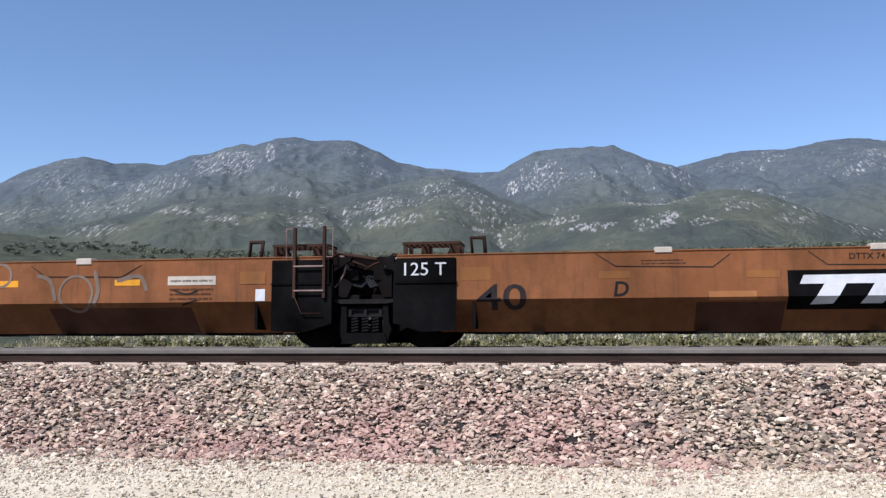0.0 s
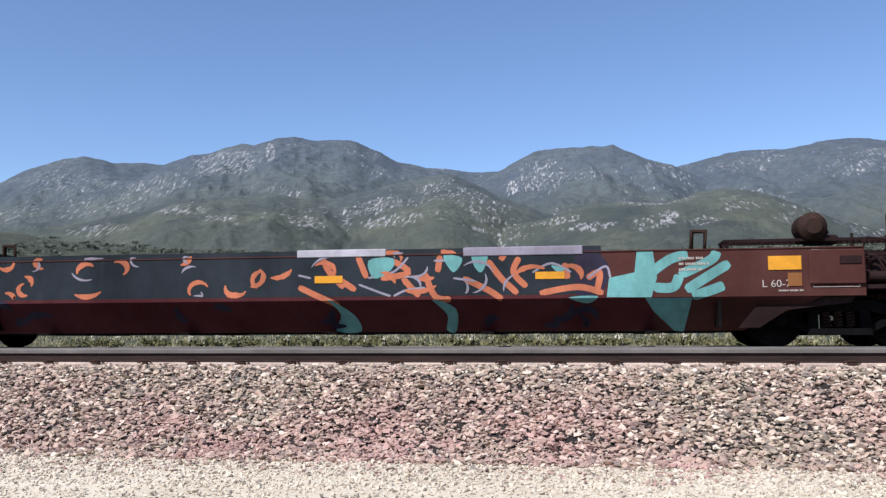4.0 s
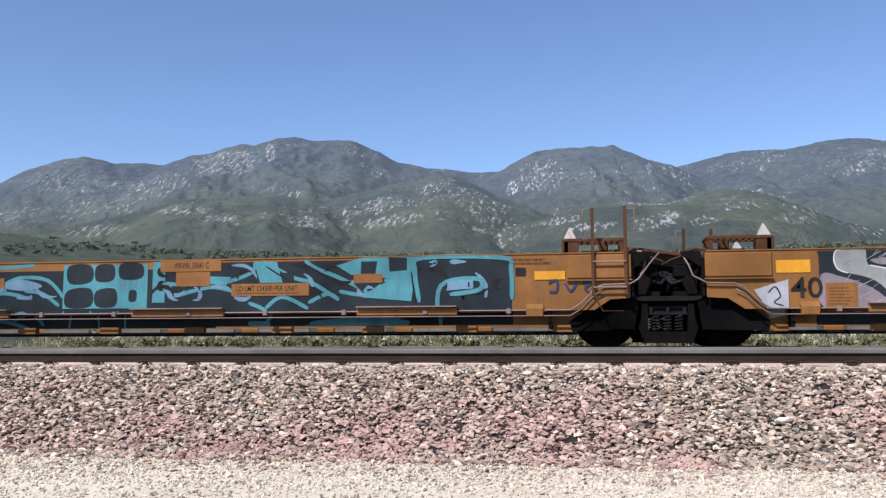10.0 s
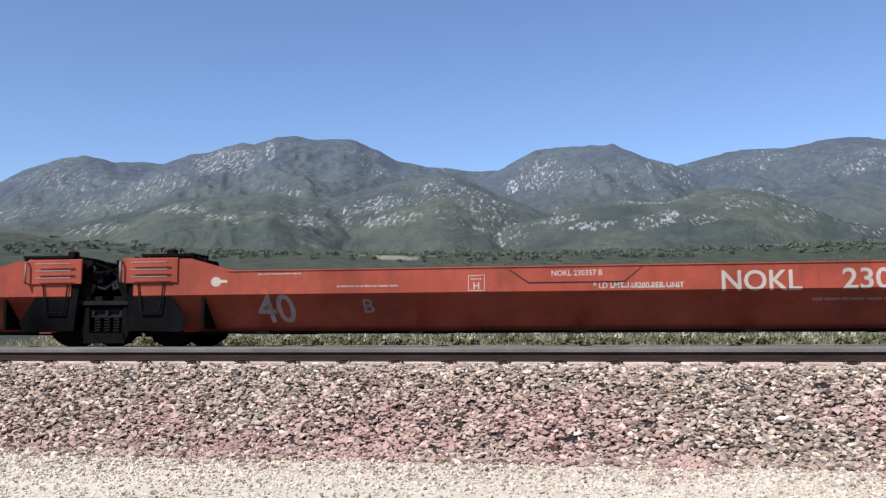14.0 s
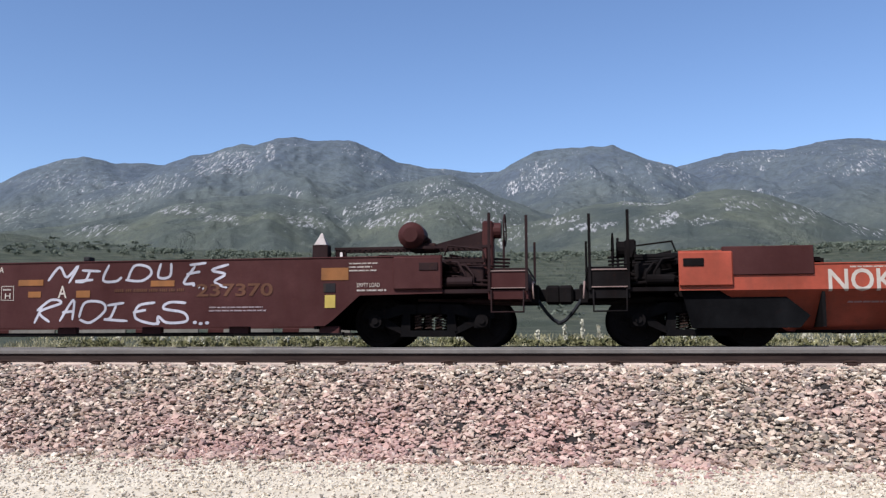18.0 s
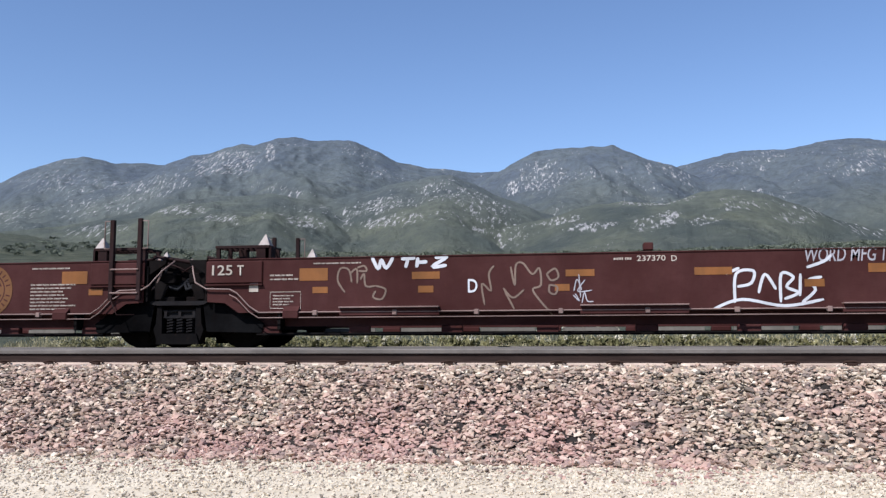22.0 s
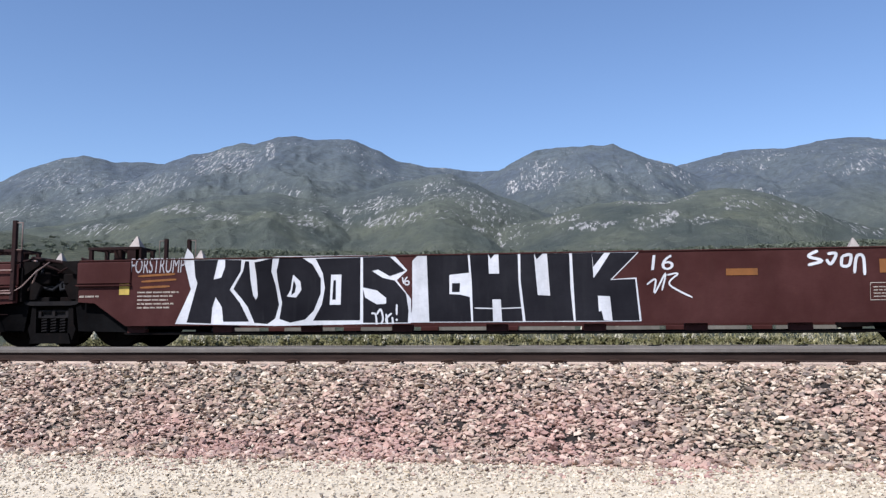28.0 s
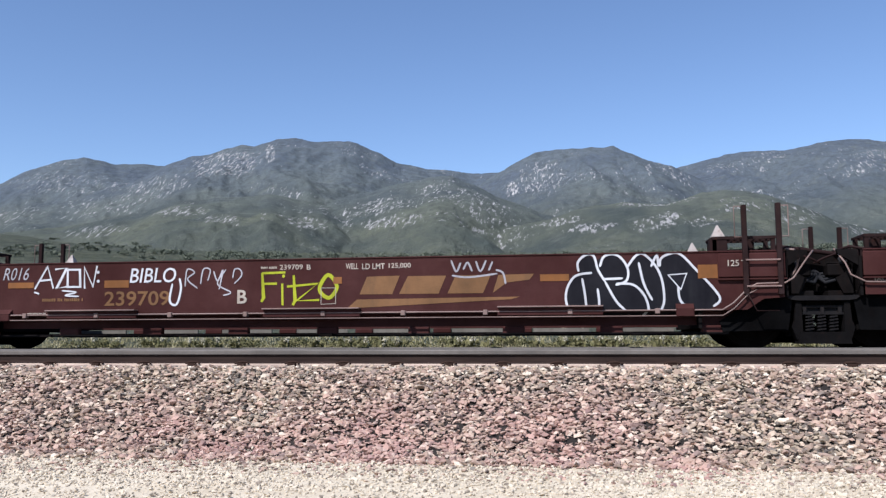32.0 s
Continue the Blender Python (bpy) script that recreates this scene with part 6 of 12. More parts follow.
# G
plate("G", -7.559, 4.277, 0.761, 1.499, "SLATE", "painted_field")
plate("G", -7.483, 5.06, 0.22, 0.747, "MAROON", "painted_field")
spray("G", "DKPURPLE", [[(4.19, 1.40), (4.39, 1.18), (4.30, 0.82), (3.92, 0.71), (3.91, 1.41)]])
spray("G", "TEAL", [[(4.35, 0.71), (4.39, 1.00), (4.77, 1.08), (4.81, 1.40), (5.05, 1.40), (5.10, 0.99), (5.01, 0.70)], [(4.92, 0.69), (5.61, 0.69), (5.53, 0.19), (5.39, 0.20), (5.06, 0.49)]], sharp=True)
spray("G", "TEAL", lines=[[(4.91, 0.99), (5.28, 1.26), (5.56, 1.34)], [(5.05, 0.85), (5.33, 0.85), (5.43, 1.03)], [(5.52, 0.80), (5.80, 0.98), (6.16, 1.20)], [(5.43, 1.03), (5.89, 1.25), (5.98, 1.38)], [(5.61, 0.71), (5.89, 0.80), (6.07, 0.87)]], width=0.148)
spray("G", "PEACH", lines=[[(-0.14, 1.42), (0.00, 1.15), (0.24, 0.90)], [(0.46, 1.41), (0.61, 1.05)], [(-0.51, 0.92), (-0.19, 0.77), (0.15, 0.62)], [(0.13, 1.05), (0.43, 0.86)], [(1.03, 1.32), (1.29, 1.13), (0.84, 1.04)], [(1.19, 1.04), (1.46, 0.75)]], width=0.096)
spray("G", "PEACH", lines=[[(1.54, 1.13), (1.71, 0.75), (1.96, 0.70)], [(1.79, 1.39), (1.75, 1.13)], [(2.15, 1.03), (2.56, 0.83), (2.76, 0.69)], [(2.54, 1.30), (2.75, 1.02), (3.00, 0.78)], [(3.03, 1.34), (2.94, 1.11), (3.14, 0.88)], [(3.34, 0.78), (3.92, 0.87), (4.30, 0.77)]], width=0.096)
spray("G", "PEACH", lines=[[(3.72, 1.24), (3.77, 1.00)], [(4.06, 1.00), (4.25, 1.09), (4.21, 0.82)], [(2.83, 1.44), (2.74, 1.30)]], width=0.096)
spray("G", "LILAC", lines=[[(0.63, 1.05), (1.04, 1.14), (1.28, 1.37)], [(1.69, 1.31), (1.94, 1.31)], [(3.23, 1.10), (3.52, 1.24), (3.82, 1.10)], [(-0.31, 1.06), (-0.52, 1.11)], [(1.55, 0.89), (1.25, 0.85), (1.05, 0.76)], [(2.00, 1.03), (2.35, 0.98)]], width=0.035)
spray("G", "LILAC", lines=[[(4.06, 1.00), (4.34, 1.18), (4.41, 1.00)], [(0.48, 0.95), (0.85, 0.81), (1.00, 0.76)]], width=0.035)
spray("G", "TEAL", [[(0.64, 1.33), (1.03, 1.36), (1.01, 1.18), (0.73, 1.04)], [(1.84, 1.39), (2.14, 1.34), (2.00, 1.12)], [(2.29, 1.45), (2.54, 1.40), (2.45, 1.12), (2.33, 1.21)], [(3.52, 1.21), (3.72, 1.15), (3.62, 1.10)]])
spray("G", "TEAL", [[(3.78, 0.71), (4.21, 0.73), (4.07, 0.62)], [(1.66, 0.70), (2.02, 0.56), (1.98, 0.21), (1.83, 0.23), (1.87, 0.47)], [(-0.03, 0.72), (0.35, 0.48), (0.41, 0.21), (-0.00, 0.22), (0.14, 0.48)]])
swirls("G", "PEACH", -7.315, 4.201, 0.799, 1.44, 22, 108, 0.078)
swirls("G", "LILAC", -7.315, 4.201, 0.799, 1.44, 16, 109, 0.035)
swirls("G", "DKPURPLE", -7.242, 4.307, 0.298, 0.683, 14, 110, 0.104)
plate("G", -0.243, 0.217, 0.978, 1.093, "YELLOW", "reflector")
plate("G", 3.275, 3.721, 0.999, 1.11, "YELLOW", "reflector")
plate("G", 6.708, 7.176, 1.088, 1.293, "YELLOW", "reflector")
cleat("G", -0.541, 0.921, 1.387, 1.512, "SILVER")
cleat("G", 2.157, 4.002, 1.367, 1.507, "LILAC")
bars("G", 5.424, 5.887, 1.071, 1.324, "CREAM", 3)
words("G", "L 60-7", 6.618, 7.023, 0.832, 0.939, "CREAM", 0, 0.0)
plate("G", 6.978, 7.175, 0.847, 1.042, "AMBER", "reflector")
bars("G", 6.843, 7.201, 0.751, 0.812, "CREAM", 1)
spray("G", "CREAM", lines=[[(7.33, 1.38), (7.98, 1.37), (7.97, 0.83), (7.33, 0.83)], [(7.44, 1.25), (7.83, 1.24), (7.83, 0.93), (7.44, 0.93)]], width=0.013, closed=True, sharp=True)
spray("G", "CREAM", lines=[[(7.64, 1.25), (7.64, 0.93)]], width=0.013, sharp=True)
words("G", "919", 7.444, 7.657, 1.256, 1.354, "WHITE", 0, 0.2, name="graffiti", label="sprayed graffiti letters")

# W1
spray("W1", "WHITE", [[(-4.87, 1.36), (-4.75, 1.39), (-4.62, 1.34), (-4.52, 1.39), (-4.40, 1.34), (-4.29, 1.38), (-4.17, 1.35), (-4.05, 1.37), (-3.92, 1.29), (-3.83, 1.36), (-3.58, 1.38), (-3.39, 1.40), (-3.24, 1.24), (-3.15, 1.33), (-2.96, 1.39), (-2.72, 1.40), (-2.57, 1.29), (-2.45, 1.09), (-2.46, 0.86), (-2.53, 0.77), (-2.46, 0.63), (-2.53, 0.45), (-2.65, 0.34), (-2.79, 0.38), (-2.87, 0.50), (-2.98, 0.44), (-3.10, 0.34), (-3.25, 0.46), (-3.37, 0.55), (-3.51, 0.37), (-3.66, 0.44), (-3.81, 0.51), (-3.90, 0.44), (-4.00, 0.35), (-4.12, 0.39), (-4.22, 0.46), (-4.34, 0.35), (-4.46, 0.42), (-4.54, 0.47), (-4.63, 0.36), (-4.76, 0.47), (-4.76, 0.65), (-4.85, 0.84), (-4.88, 1.12)]])
spray("W1", "INK", lines=[[(-4.87, 1.36), (-4.75, 1.39), (-4.62, 1.34), (-4.52, 1.39), (-4.40, 1.34), (-4.29, 1.38), (-4.17, 1.35), (-4.05, 1.37), (-3.92, 1.29), (-3.83, 1.36), (-3.58, 1.38), (-3.39, 1.40), (-3.24, 1.24), (-3.15, 1.33), (-2.96, 1.39), (-2.72, 1.40), (-2.57, 1.29), (-2.45, 1.09), (-2.46, 0.86), (-2.53, 0.77), (-2.46, 0.63), (-2.53, 0.45), (-2.65, 0.34), (-2.79, 0.38), (-2.87, 0.50), (-2.98, 0.44), (-3.10, 0.34), (-3.25, 0.46), (-3.37, 0.55), (-3.51, 0.37), (-3.66, 0.44), (-3.81, 0.51), (-3.90, 0.44), (-4.00, 0.35), (-4.12, 0.39), (-4.22, 0.46), (-4.34, 0.35), (-4.46, 0.42), (-4.54, 0.47), (-4.63, 0.36), (-4.76, 0.47), (-4.76, 0.65), (-4.85, 0.84), (-4.88, 1.12)]], width=0.030, closed=True)
spray("W1", "INK", lines=[[(-4.62, 1.34), (-4.53, 1.12), (-4.49, 0.84)], [(-4.86, 1.12), (-4.71, 1.12), (-4.61, 0.93), (-4.57, 0.79)], [(-4.40, 1.34), (-4.34, 1.11), (-4.31, 0.88), (-4.33, 0.79)], [(-4.22, 1.37), (-4.26, 1.21), (-4.23, 0.97), (-4.16, 0.88), (-4.10, 1.02), (-4.15, 1.25)], [(-4.33, 0.83), (-4.24, 0.91), (-4.19, 0.74), (-4.17, 0.45)], [(-3.96, 1.29), (-3.89, 1.01), (-3.90, 0.76), (-4.10, 0.71)]], width=0.028)
spray("W1", "INK", lines=[[(-4.17, 0.71), (-3.91, 0.72)], [(-4.33, 0.74), (-4.19, 0.69)], [(-3.88, 0.65), (-3.86, 0.83), (-3.72, 0.83), (-3.62, 0.69), (-3.51, 0.41)], [(-3.65, 0.78), (-3.65, 0.97), (-3.56, 1.10), (-3.50, 1.01), (-3.52, 0.83)], [(-3.49, 0.66), (-3.35, 0.64), (-3.32, 0.57)], [(-3.49, 1.35), (-3.38, 1.10), (-3.35, 0.82), (-3.39, 0.64)]], width=0.028)
spray("W1", "INK", lines=[[(-3.29, 1.33), (-3.19, 1.01), (-3.14, 0.55)], [(-3.19, 1.26), (-3.08, 1.35)], [(-2.86, 1.32), (-2.90, 1.19), (-2.83, 1.09), (-2.95, 0.96), (-2.94, 0.73), (-2.84, 0.50)], [(-2.73, 0.86), (-2.73, 1.05), (-2.66, 1.16), (-2.60, 1.04)], [(-2.80, 0.82), (-2.70, 0.74), (-2.51, 0.74)], [(-3.13, 0.47), (-3.02, 0.56), (-3.08, 0.46), (-2.98, 0.44)]], width=0.028)
spray("W1", "INK", lines=[[(-4.51, 0.65), (-4.46, 0.42)], [(-4.15, 0.65), (-4.12, 0.41)]], width=0.028)
spray("W1", "INK", lines=[oval(-4.68, 0.67, 0.043, 0.052)], width=0.023, closed=True)
spray("W1", "INK", [oval(-4.49, 0.72, 0.087, 0.052)])
spray("W1", "INK", [[(-2.85, 0.86), (-2.65, 0.72), (-2.77, 0.59)]], sharp=True)
spray("W1", "INK", lines=[[(-3.84, 0.69), (-3.65, 0.69), (-3.66, 0.55), (-3.71, 0.44), (-3.81, 0.55)]], width=0.019, closed=True)
words("W1", "40", -5.89, -5.514, 0.662, 0.963, "INK", 0.02, 0.0)
plate("W1", 0.885, 2.972, 0.679, 1.061, "AMBER", "painted_field")
words("W1", "WRWK", 1.175, 2.109, 0.778, 1.013, "INK", 0.012, 0.0)
words("W1", "58041", 2.288, 3.207, 0.774, 1.006, "INK", 0.012, 0.0)
plate("W1", -0.858, -0.52, 1.206, 1.359, "OLIVE", "painted_field")
words("W1", "WRWK 58041", -0.511, 0.186, 1.234, 1.332, "INK", 0.01, 0.0)
words("W1", "LD LMT  124,500  PER UNIT", -2.119, -0.911, 0.867, 0.975, "INK", 0.012, 0.0)
bars("W1", -1.995, -0.975, 0.776, 0.848, "INK", 1)
plate("W1", -0.229, 0.247, 1.009, 1.115, "AMBER", "reflector")
plate("W1", 3.395, 3.834, 1.011, 1.122, "AMBER", "reflector")
plate("W1", 5.369, 5.819, 1.0, 1.108, "AMBER", "reflector")
plate("W1", -6.129, -5.617, 1.012, 1.202, "AMBER", "reflector")
plate("W1", -6.335, -6.16, 0.818, 0.998, "CREAM", "sign")
cleat("W1", -6.112, -5.852, 1.363, 1.49, "YELLOW")
spray("W1", "INK", lines=[[(3.97, 1.05), (4.21, 1.04), (4.20, 0.82), (3.96, 0.82)]], width=0.013, closed=True, sharp=True)
words("W1", "H", 4.033, 4.139, 0.844, 0.937, "INK", 0.01, 0.0)
bars("W1", 4.012, 4.184, 0.953, 1.021, "INK", 1)
spray("W1", "INK", lines=[[(3.46, 1.31), (3.73, 1.31), (3.73, 1.21), (3.46, 1.21)]], width=0.010, closed=True, sharp=True)
bars("W1", -5.341, -4.939, 0.395, 0.657, "PATCH", 4)
bars("W1", 6.078, 6.597, 0.899, 1.229, "INK", 4)
bars("W1", 4.884, 5.675, 0.455, 0.538, "PATCH", 2)
plate("W1", 4.135, 4.499, 0.463, 0.546, "PINK", "sign")
plate("W1", 5.834, 5.99, 0.45, 0.648, "SIGNYELLOW", "sign")
words("W1", "18", -3.144, -2.903, 1.077, 1.298, "INK", -0.01, 0.2, name="graffiti", label="sprayed graffiti letters")
words("W1", "6", -2.705, -2.591, 0.78, 0.907, "INK", 0, 0.1, name="graffiti", label="sprayed graffiti letters")
spray("W1", "INK", lines=[[(-2.27, 0.59), (-2.18, 0.63), (-2.08, 0.54), (-1.95, 0.58), (-1.90, 0.63)], [(-1.34, 0.48), (-1.29, 0.58), (-0.97, 0.69), (-0.84, 0.57), (-0.73, 0.71), (-0.75, 0.93)], [(-0.93, 1.02), (-0.79, 1.09), (-0.75, 0.97)]], width=0.017)
spray("W1", "CREAM", lines=[[(-0.02, 0.96), (0.25, 1.05), (0.34, 1.16)], [(-0.34, 1.19), (-0.29, 0.97), (-0.36, 0.57), (0.41, 0.55)], [(0.16, 0.52), (0.33, 0.43), (0.42, 0.47)], [(0.47, 0.47), (0.56, 0.69), (0.69, 0.71), (0.73, 0.43)], [(-1.11, 1.16), (-1.02, 1.07), (-0.93, 1.25)], [(-1.67, 0.71), (-1.57, 0.62), (-1.48, 0.76)]], width=0.019)
plate("W1", 6.683, 7.142, 1.047, 1.317, "CREAM", "sign")
plate("W1", 6.701, 7.125, 1.064, 1.3, "INK", "sign")
spray("W1", "CREAM", lines=[[(6.92, 1.30), (6.92, 1.06)], [(6.71, 1.18), (7.12, 1.17)]], width=0.010, sharp=True)
plate("W1", 5.962, 6.331, 0.864, 0.952, "INK", "sign")
words("W1", "281-0", 6.137, 6.417, 0.749, 0.837, "INK", 0, 0.0)
bars("W1", 6.645, 7.069, 0.865, 0.986, "PATCH", 2)
spray("W1", "CREAM", lines=[[(7.41, 1.02), (7.50, 1.08), (7.58, 1.02), (7.67, 1.06)], [(7.45, 0.91), (7.54, 0.98), (7.64, 0.93)]], width=0.022)
cleat("W1", -2.05, -1.975, 1.355, 1.428, "GOLD")
cleat("W1", -0.111, 0.087, 1.365, 1.481, "CREAM")
cleat("W1", 2.024, 2.093, 1.399, 1.451, "GOLD")
cleat("W1", 4.059, 4.158, 1.404, 1.455, "GOLD")
cleat("W1", 5.845, 6.033, 1.386, 1.486, "CREAM")

# W2
plate("W2", -3.459, 0.925, 0.261, 1.337, "PALEBLUE", "painted_field")
plate("W2", 0.666, 3.566, 0.298, 1.346, "PALEBLUE", "painted_field")
spray("W2", "PALEBLUE", [[(3.24, 1.33), (3.61, 1.25), (3.75, 0.80), (3.61, 0.58), (3.34, 0.53), (3.15, 0.80)]])
spray("W2", "PALEBLUE", [[(-3.35, 1.37), (-3.52, 1.02), (-3.56, 0.63), (-3.36, 0.50), (-3.10, 0.76), (-3.18, 1.28)]])
spray("W2", "ORANGE", [[(2.49, 1.34), (3.16, 1.29), (3.15, 1.11), (2.47, 1.11)], [(-0.63, 0.31), (-0.46, 0.41), (-0.13, 0.41), (-0.03, 0.31)], [(0.39, 0.31), (0.58, 0.45), (1.09, 0.41), (1.28, 0.30)], [(3.02, 0.29), (3.25, 0.58), (3.34, 0.29)]], sharp=True)
swirls("W2", "SILVER", -3.545, 3.52, 0.355, 1.343, 26, 179, 0.061)
swirls("W2", "INK", -3.545, 3.52, 0.355, 1.343, 70, 180, 0.070)
spray("W2", "ORANGE", [[(-3.24, 0.27), (-2.90, 0.65), (-2.53, 0.27)], [(-2.88, 1.19), (-2.54, 1.33), (-2.51, 1.13)]])
spray("W2", "INK", lines=[[(3.63, 0.53), (3.76, 0.93), (3.65, 1.25), (3.33, 1.38)], [(3.13, 1.33), (3.24, 0.97), (3.50, 0.82), (3.54, 1.05)], [(2.43, 1.34), (2.43, 1.08), (3.17, 1.09)], [(2.84, 0.29), (3.08, 0.71), (3.28, 0.88)], [(2.02, 0.98), (2.30, 1.09), (2.42, 0.81), (2.02, 0.59)], [(1.31, 1.38), (1.72, 1.37), (1.88, 1.09), (1.73, 0.80), (1.37, 0.90), (1.07, 1.20), (0.85, 1.29)]], width=0.061)
spray("W2", "INK", lines=[[(1.12, 1.29), (1.44, 1.01), (1.65, 1.10)], [(0.43, 1.39), (0.75, 1.20), (0.46, 1.02), (0.86, 0.83), (1.27, 0.82)], [(0.35, 0.74), (1.37, 0.73), (1.74, 0.46), (1.96, 0.30)], [(0.36, 0.59), (1.06, 0.57), (1.38, 0.46), (1.32, 0.30)], [(0.17, 0.31), (0.28, 0.54), (1.16, 0.50)], [(-0.73, 0.31), (-0.96, 0.46), (-0.62, 0.55), (-0.06, 0.47), (0.05, 0.31)]], width=0.043)
spray("W2", "INK", lines=[[(-2.67, 0.53), (-2.43, 0.32)], [(-2.42, 1.35), (-2.09, 1.34), (-2.04, 0.86), (-1.73, 0.74)], [(-2.08, 1.15), (-1.68, 1.41), (-1.16, 1.44)], [(-1.57, 1.03), (-1.06, 1.40), (-0.60, 1.49)], [(-1.15, 1.21), (-0.65, 1.30), (-0.84, 1.02), (-0.41, 0.82)], [(-0.30, 0.73), (-0.62, 0.73), (-1.04, 0.51)]], width=0.043)
spray("W2", "INK", lines=[[(-0.51, 0.92), (-0.12, 1.12)], [(-0.25, 0.84), (0.00, 0.60)], [(-1.91, 0.32), (-1.53, 0.55), (-1.11, 0.64)], [(-1.44, 0.32), (-1.26, 0.51)], [(2.12, 0.45), (2.31, 0.30)], [(2.49, 0.90), (2.77, 0.99), (3.15, 0.85)]], width=0.043)
spray("W2", "INK", lines=[[(2.59, 0.58), (2.50, 0.31)], [(1.65, 0.46), (1.83, 0.64)], [(3.79, 1.25), (3.70, 1.34), (3.75, 1.16)]], width=0.043)
spray("W2", "INK", [oval(1.30, 0.64, 0.052, 0.052), oval(1.98, 0.45, 0.070, 0.070), oval(2.11, 1.09, 0.122, 0.070), oval(-1.50, 0.95, 0.104, 0.061), oval(-0.62, 0.70, 0.104, 0.052), oval(1.63, 1.14, 0.087, 0.070), oval(2.76, 0.90, 0.078, 0.052)])
spray("W2", "INK", lines=[[(-3.52, 0.52), (-3.56, 0.89), (-3.40, 1.24), (-3.07, 1.36)], [(-3.18, 0.55), (-2.89, 0.74), (-2.46, 0.27)], [(-3.10, 0.93), (-2.68, 0.94), (-2.35, 0.75)], [(-3.36, 0.76), (-3.22, 1.10), (-2.92, 1.23)]], width=0.078)
spray("W2", "INK", lines=[[(-2.50, 1.35), (-2.25, 1.18), (-2.00, 1.34)], [(-2.34, 1.18), (-2.10, 0.92), (-1.94, 0.66)], [(-1.85, 0.74), (-1.61, 0.57), (-1.13, 0.65)], [(-1.95, 0.27), (-1.53, 0.53), (-0.97, 0.57)], [(-1.38, 0.26), (-1.21, 0.45)], [(-3.18, 1.28), (-2.88, 1.36), (-2.51, 1.11)]], width=0.043)
spray("W2", "INK", lines=[[(-3.27, 0.93), (-3.10, 0.76), (-2.93, 0.80)]], width=0.043)
words("W2", "EXIST", -4.843, -3.505, 0.901, 1.356, "INK", 0.03, 0.25, name="graffiti", label="sprayed graffiti letters")
spray("W2", "SILVER", lines=[[(-4.87, 1.31), (-4.76, 0.86), (-4.56, 1.21)], [(-4.43, 0.95), (-4.25, 1.21), (-4.04, 0.86)], [(-3.73, 1.33), (-3.61, 1.02), (-3.52, 1.28)]], width=0.035)
words("W2", "INFAMOUS", -4.653, -3.547, 0.605, 0.822, "INK", 0.0, 0.5, name="graffiti", label="sprayed graffiti letters")
words("W2", "ABORT.", -4.857, -3.859, 0.373, 0.59, "INK", 0.0, 0.5, name="graffiti", label="sprayed graffiti letters")
spray("W2", "INK", lines=[[(-5.22, 1.31), (-5.09, 1.13), (-4.96, 0.95)], [(-5.18, 0.96), (-5.00, 1.22)], [(-5.05, 0.78), (-4.91, 1.04)]], width=0.022)
words("W2", "40", -5.798, -5.422, 0.689, 0.981, "INK", 0.02, 0.0)
bars("W2", -5.316, -4.901, 0.448, 0.693, "PATCH", 5)
plate("W2", -6.305, -6.114, 0.864, 1.034, "SIGNYELLOW", "sign")
plate("W2", -6.042, -5.582, 1.028, 1.224, "AMBER", "reflector")
plate("W2", -1.981, -0.73, 0.722, 0.996, "ORANGE", "sign")
words("W2", "LD LMT 124600 PER UNIT", -1.921, -0.914, 0.845, 0.959, "INK", 0.01, 0.0)
bars("W2", -1.936, -0.747, 0.75, 0.825, "INK", 1)
plate("W2", -0.546, 0.385, 1.205, 1.402, "ORANGE", "sign")
words("W2", "WRWK 58041 E", -0.364, 0.256, 1.251, 1.364, "INK", 0.01, 0.0)
plate("W2", -0.234, 0.225, 0.998, 1.119, "AMBER", "reflector")
plate("W2", 3.407, 3.85, 1.006, 1.114, "AMBER", "reflector")
plate("W2", 5.577, 6.051, 1.012, 1.214, "AMBER", "reflector")
bars("W2", 4.929, 5.948, 1.237, 1.352, "PATCH", 2)
bars("W2", 4.927, 5.635, 0.597, 0.887, "INK", 5)
spray("W2", "INK", lines=[[(3.61, 1.39), (3.70, 1.20), (3.75, 1.34)], [(3.61, 0.67), (4.16, 0.63)]], width=0.026)
words("W2", "3", 3.869, 4.088, 0.644, 0.929, "INK", 0, 0.2, name="graffiti", label="sprayed graffiti letters")
words("W2", "1", 3.886, 3.996, 0.957, 1.154, "INK", 0, 0.2, name="graffiti", label="sprayed graffiti letters")

# W3
plate("W3", -5.443, 4.934, 0.28, 1.287, "SLATE", "painted_field")
spray("W3", "SLATE", [[(-5.46, 1.36), (-0.26, 1.37), (-0.27, 0.46), (-5.3, 0.5)]], sharp=True)
spray("W3", "STONE", [[(-5.24, 1.23), (-5.19, 1.36), (-5.05, 1.38), (-4.8, 1.39), (-4.76, 1.15), (-4.51, 1.1), (-4.2, 1.09), (-3.99, 1.01), (-3.88, 0.84), (-3.85, 0.49), (-4.36, 0.49), (-4.5, 0.75), (-4.72, 0.94), (-5.07, 1.04), (-5.2, 1.11)], [(-2.96, 1.35), (-2.74, 1.38), (-2.72, 1.14), (-2.91, 1.26)], [(-2.29, 1.37), (-2.04, 1.37), (-2.07, 1.19), (-2.27, 1.24)]])
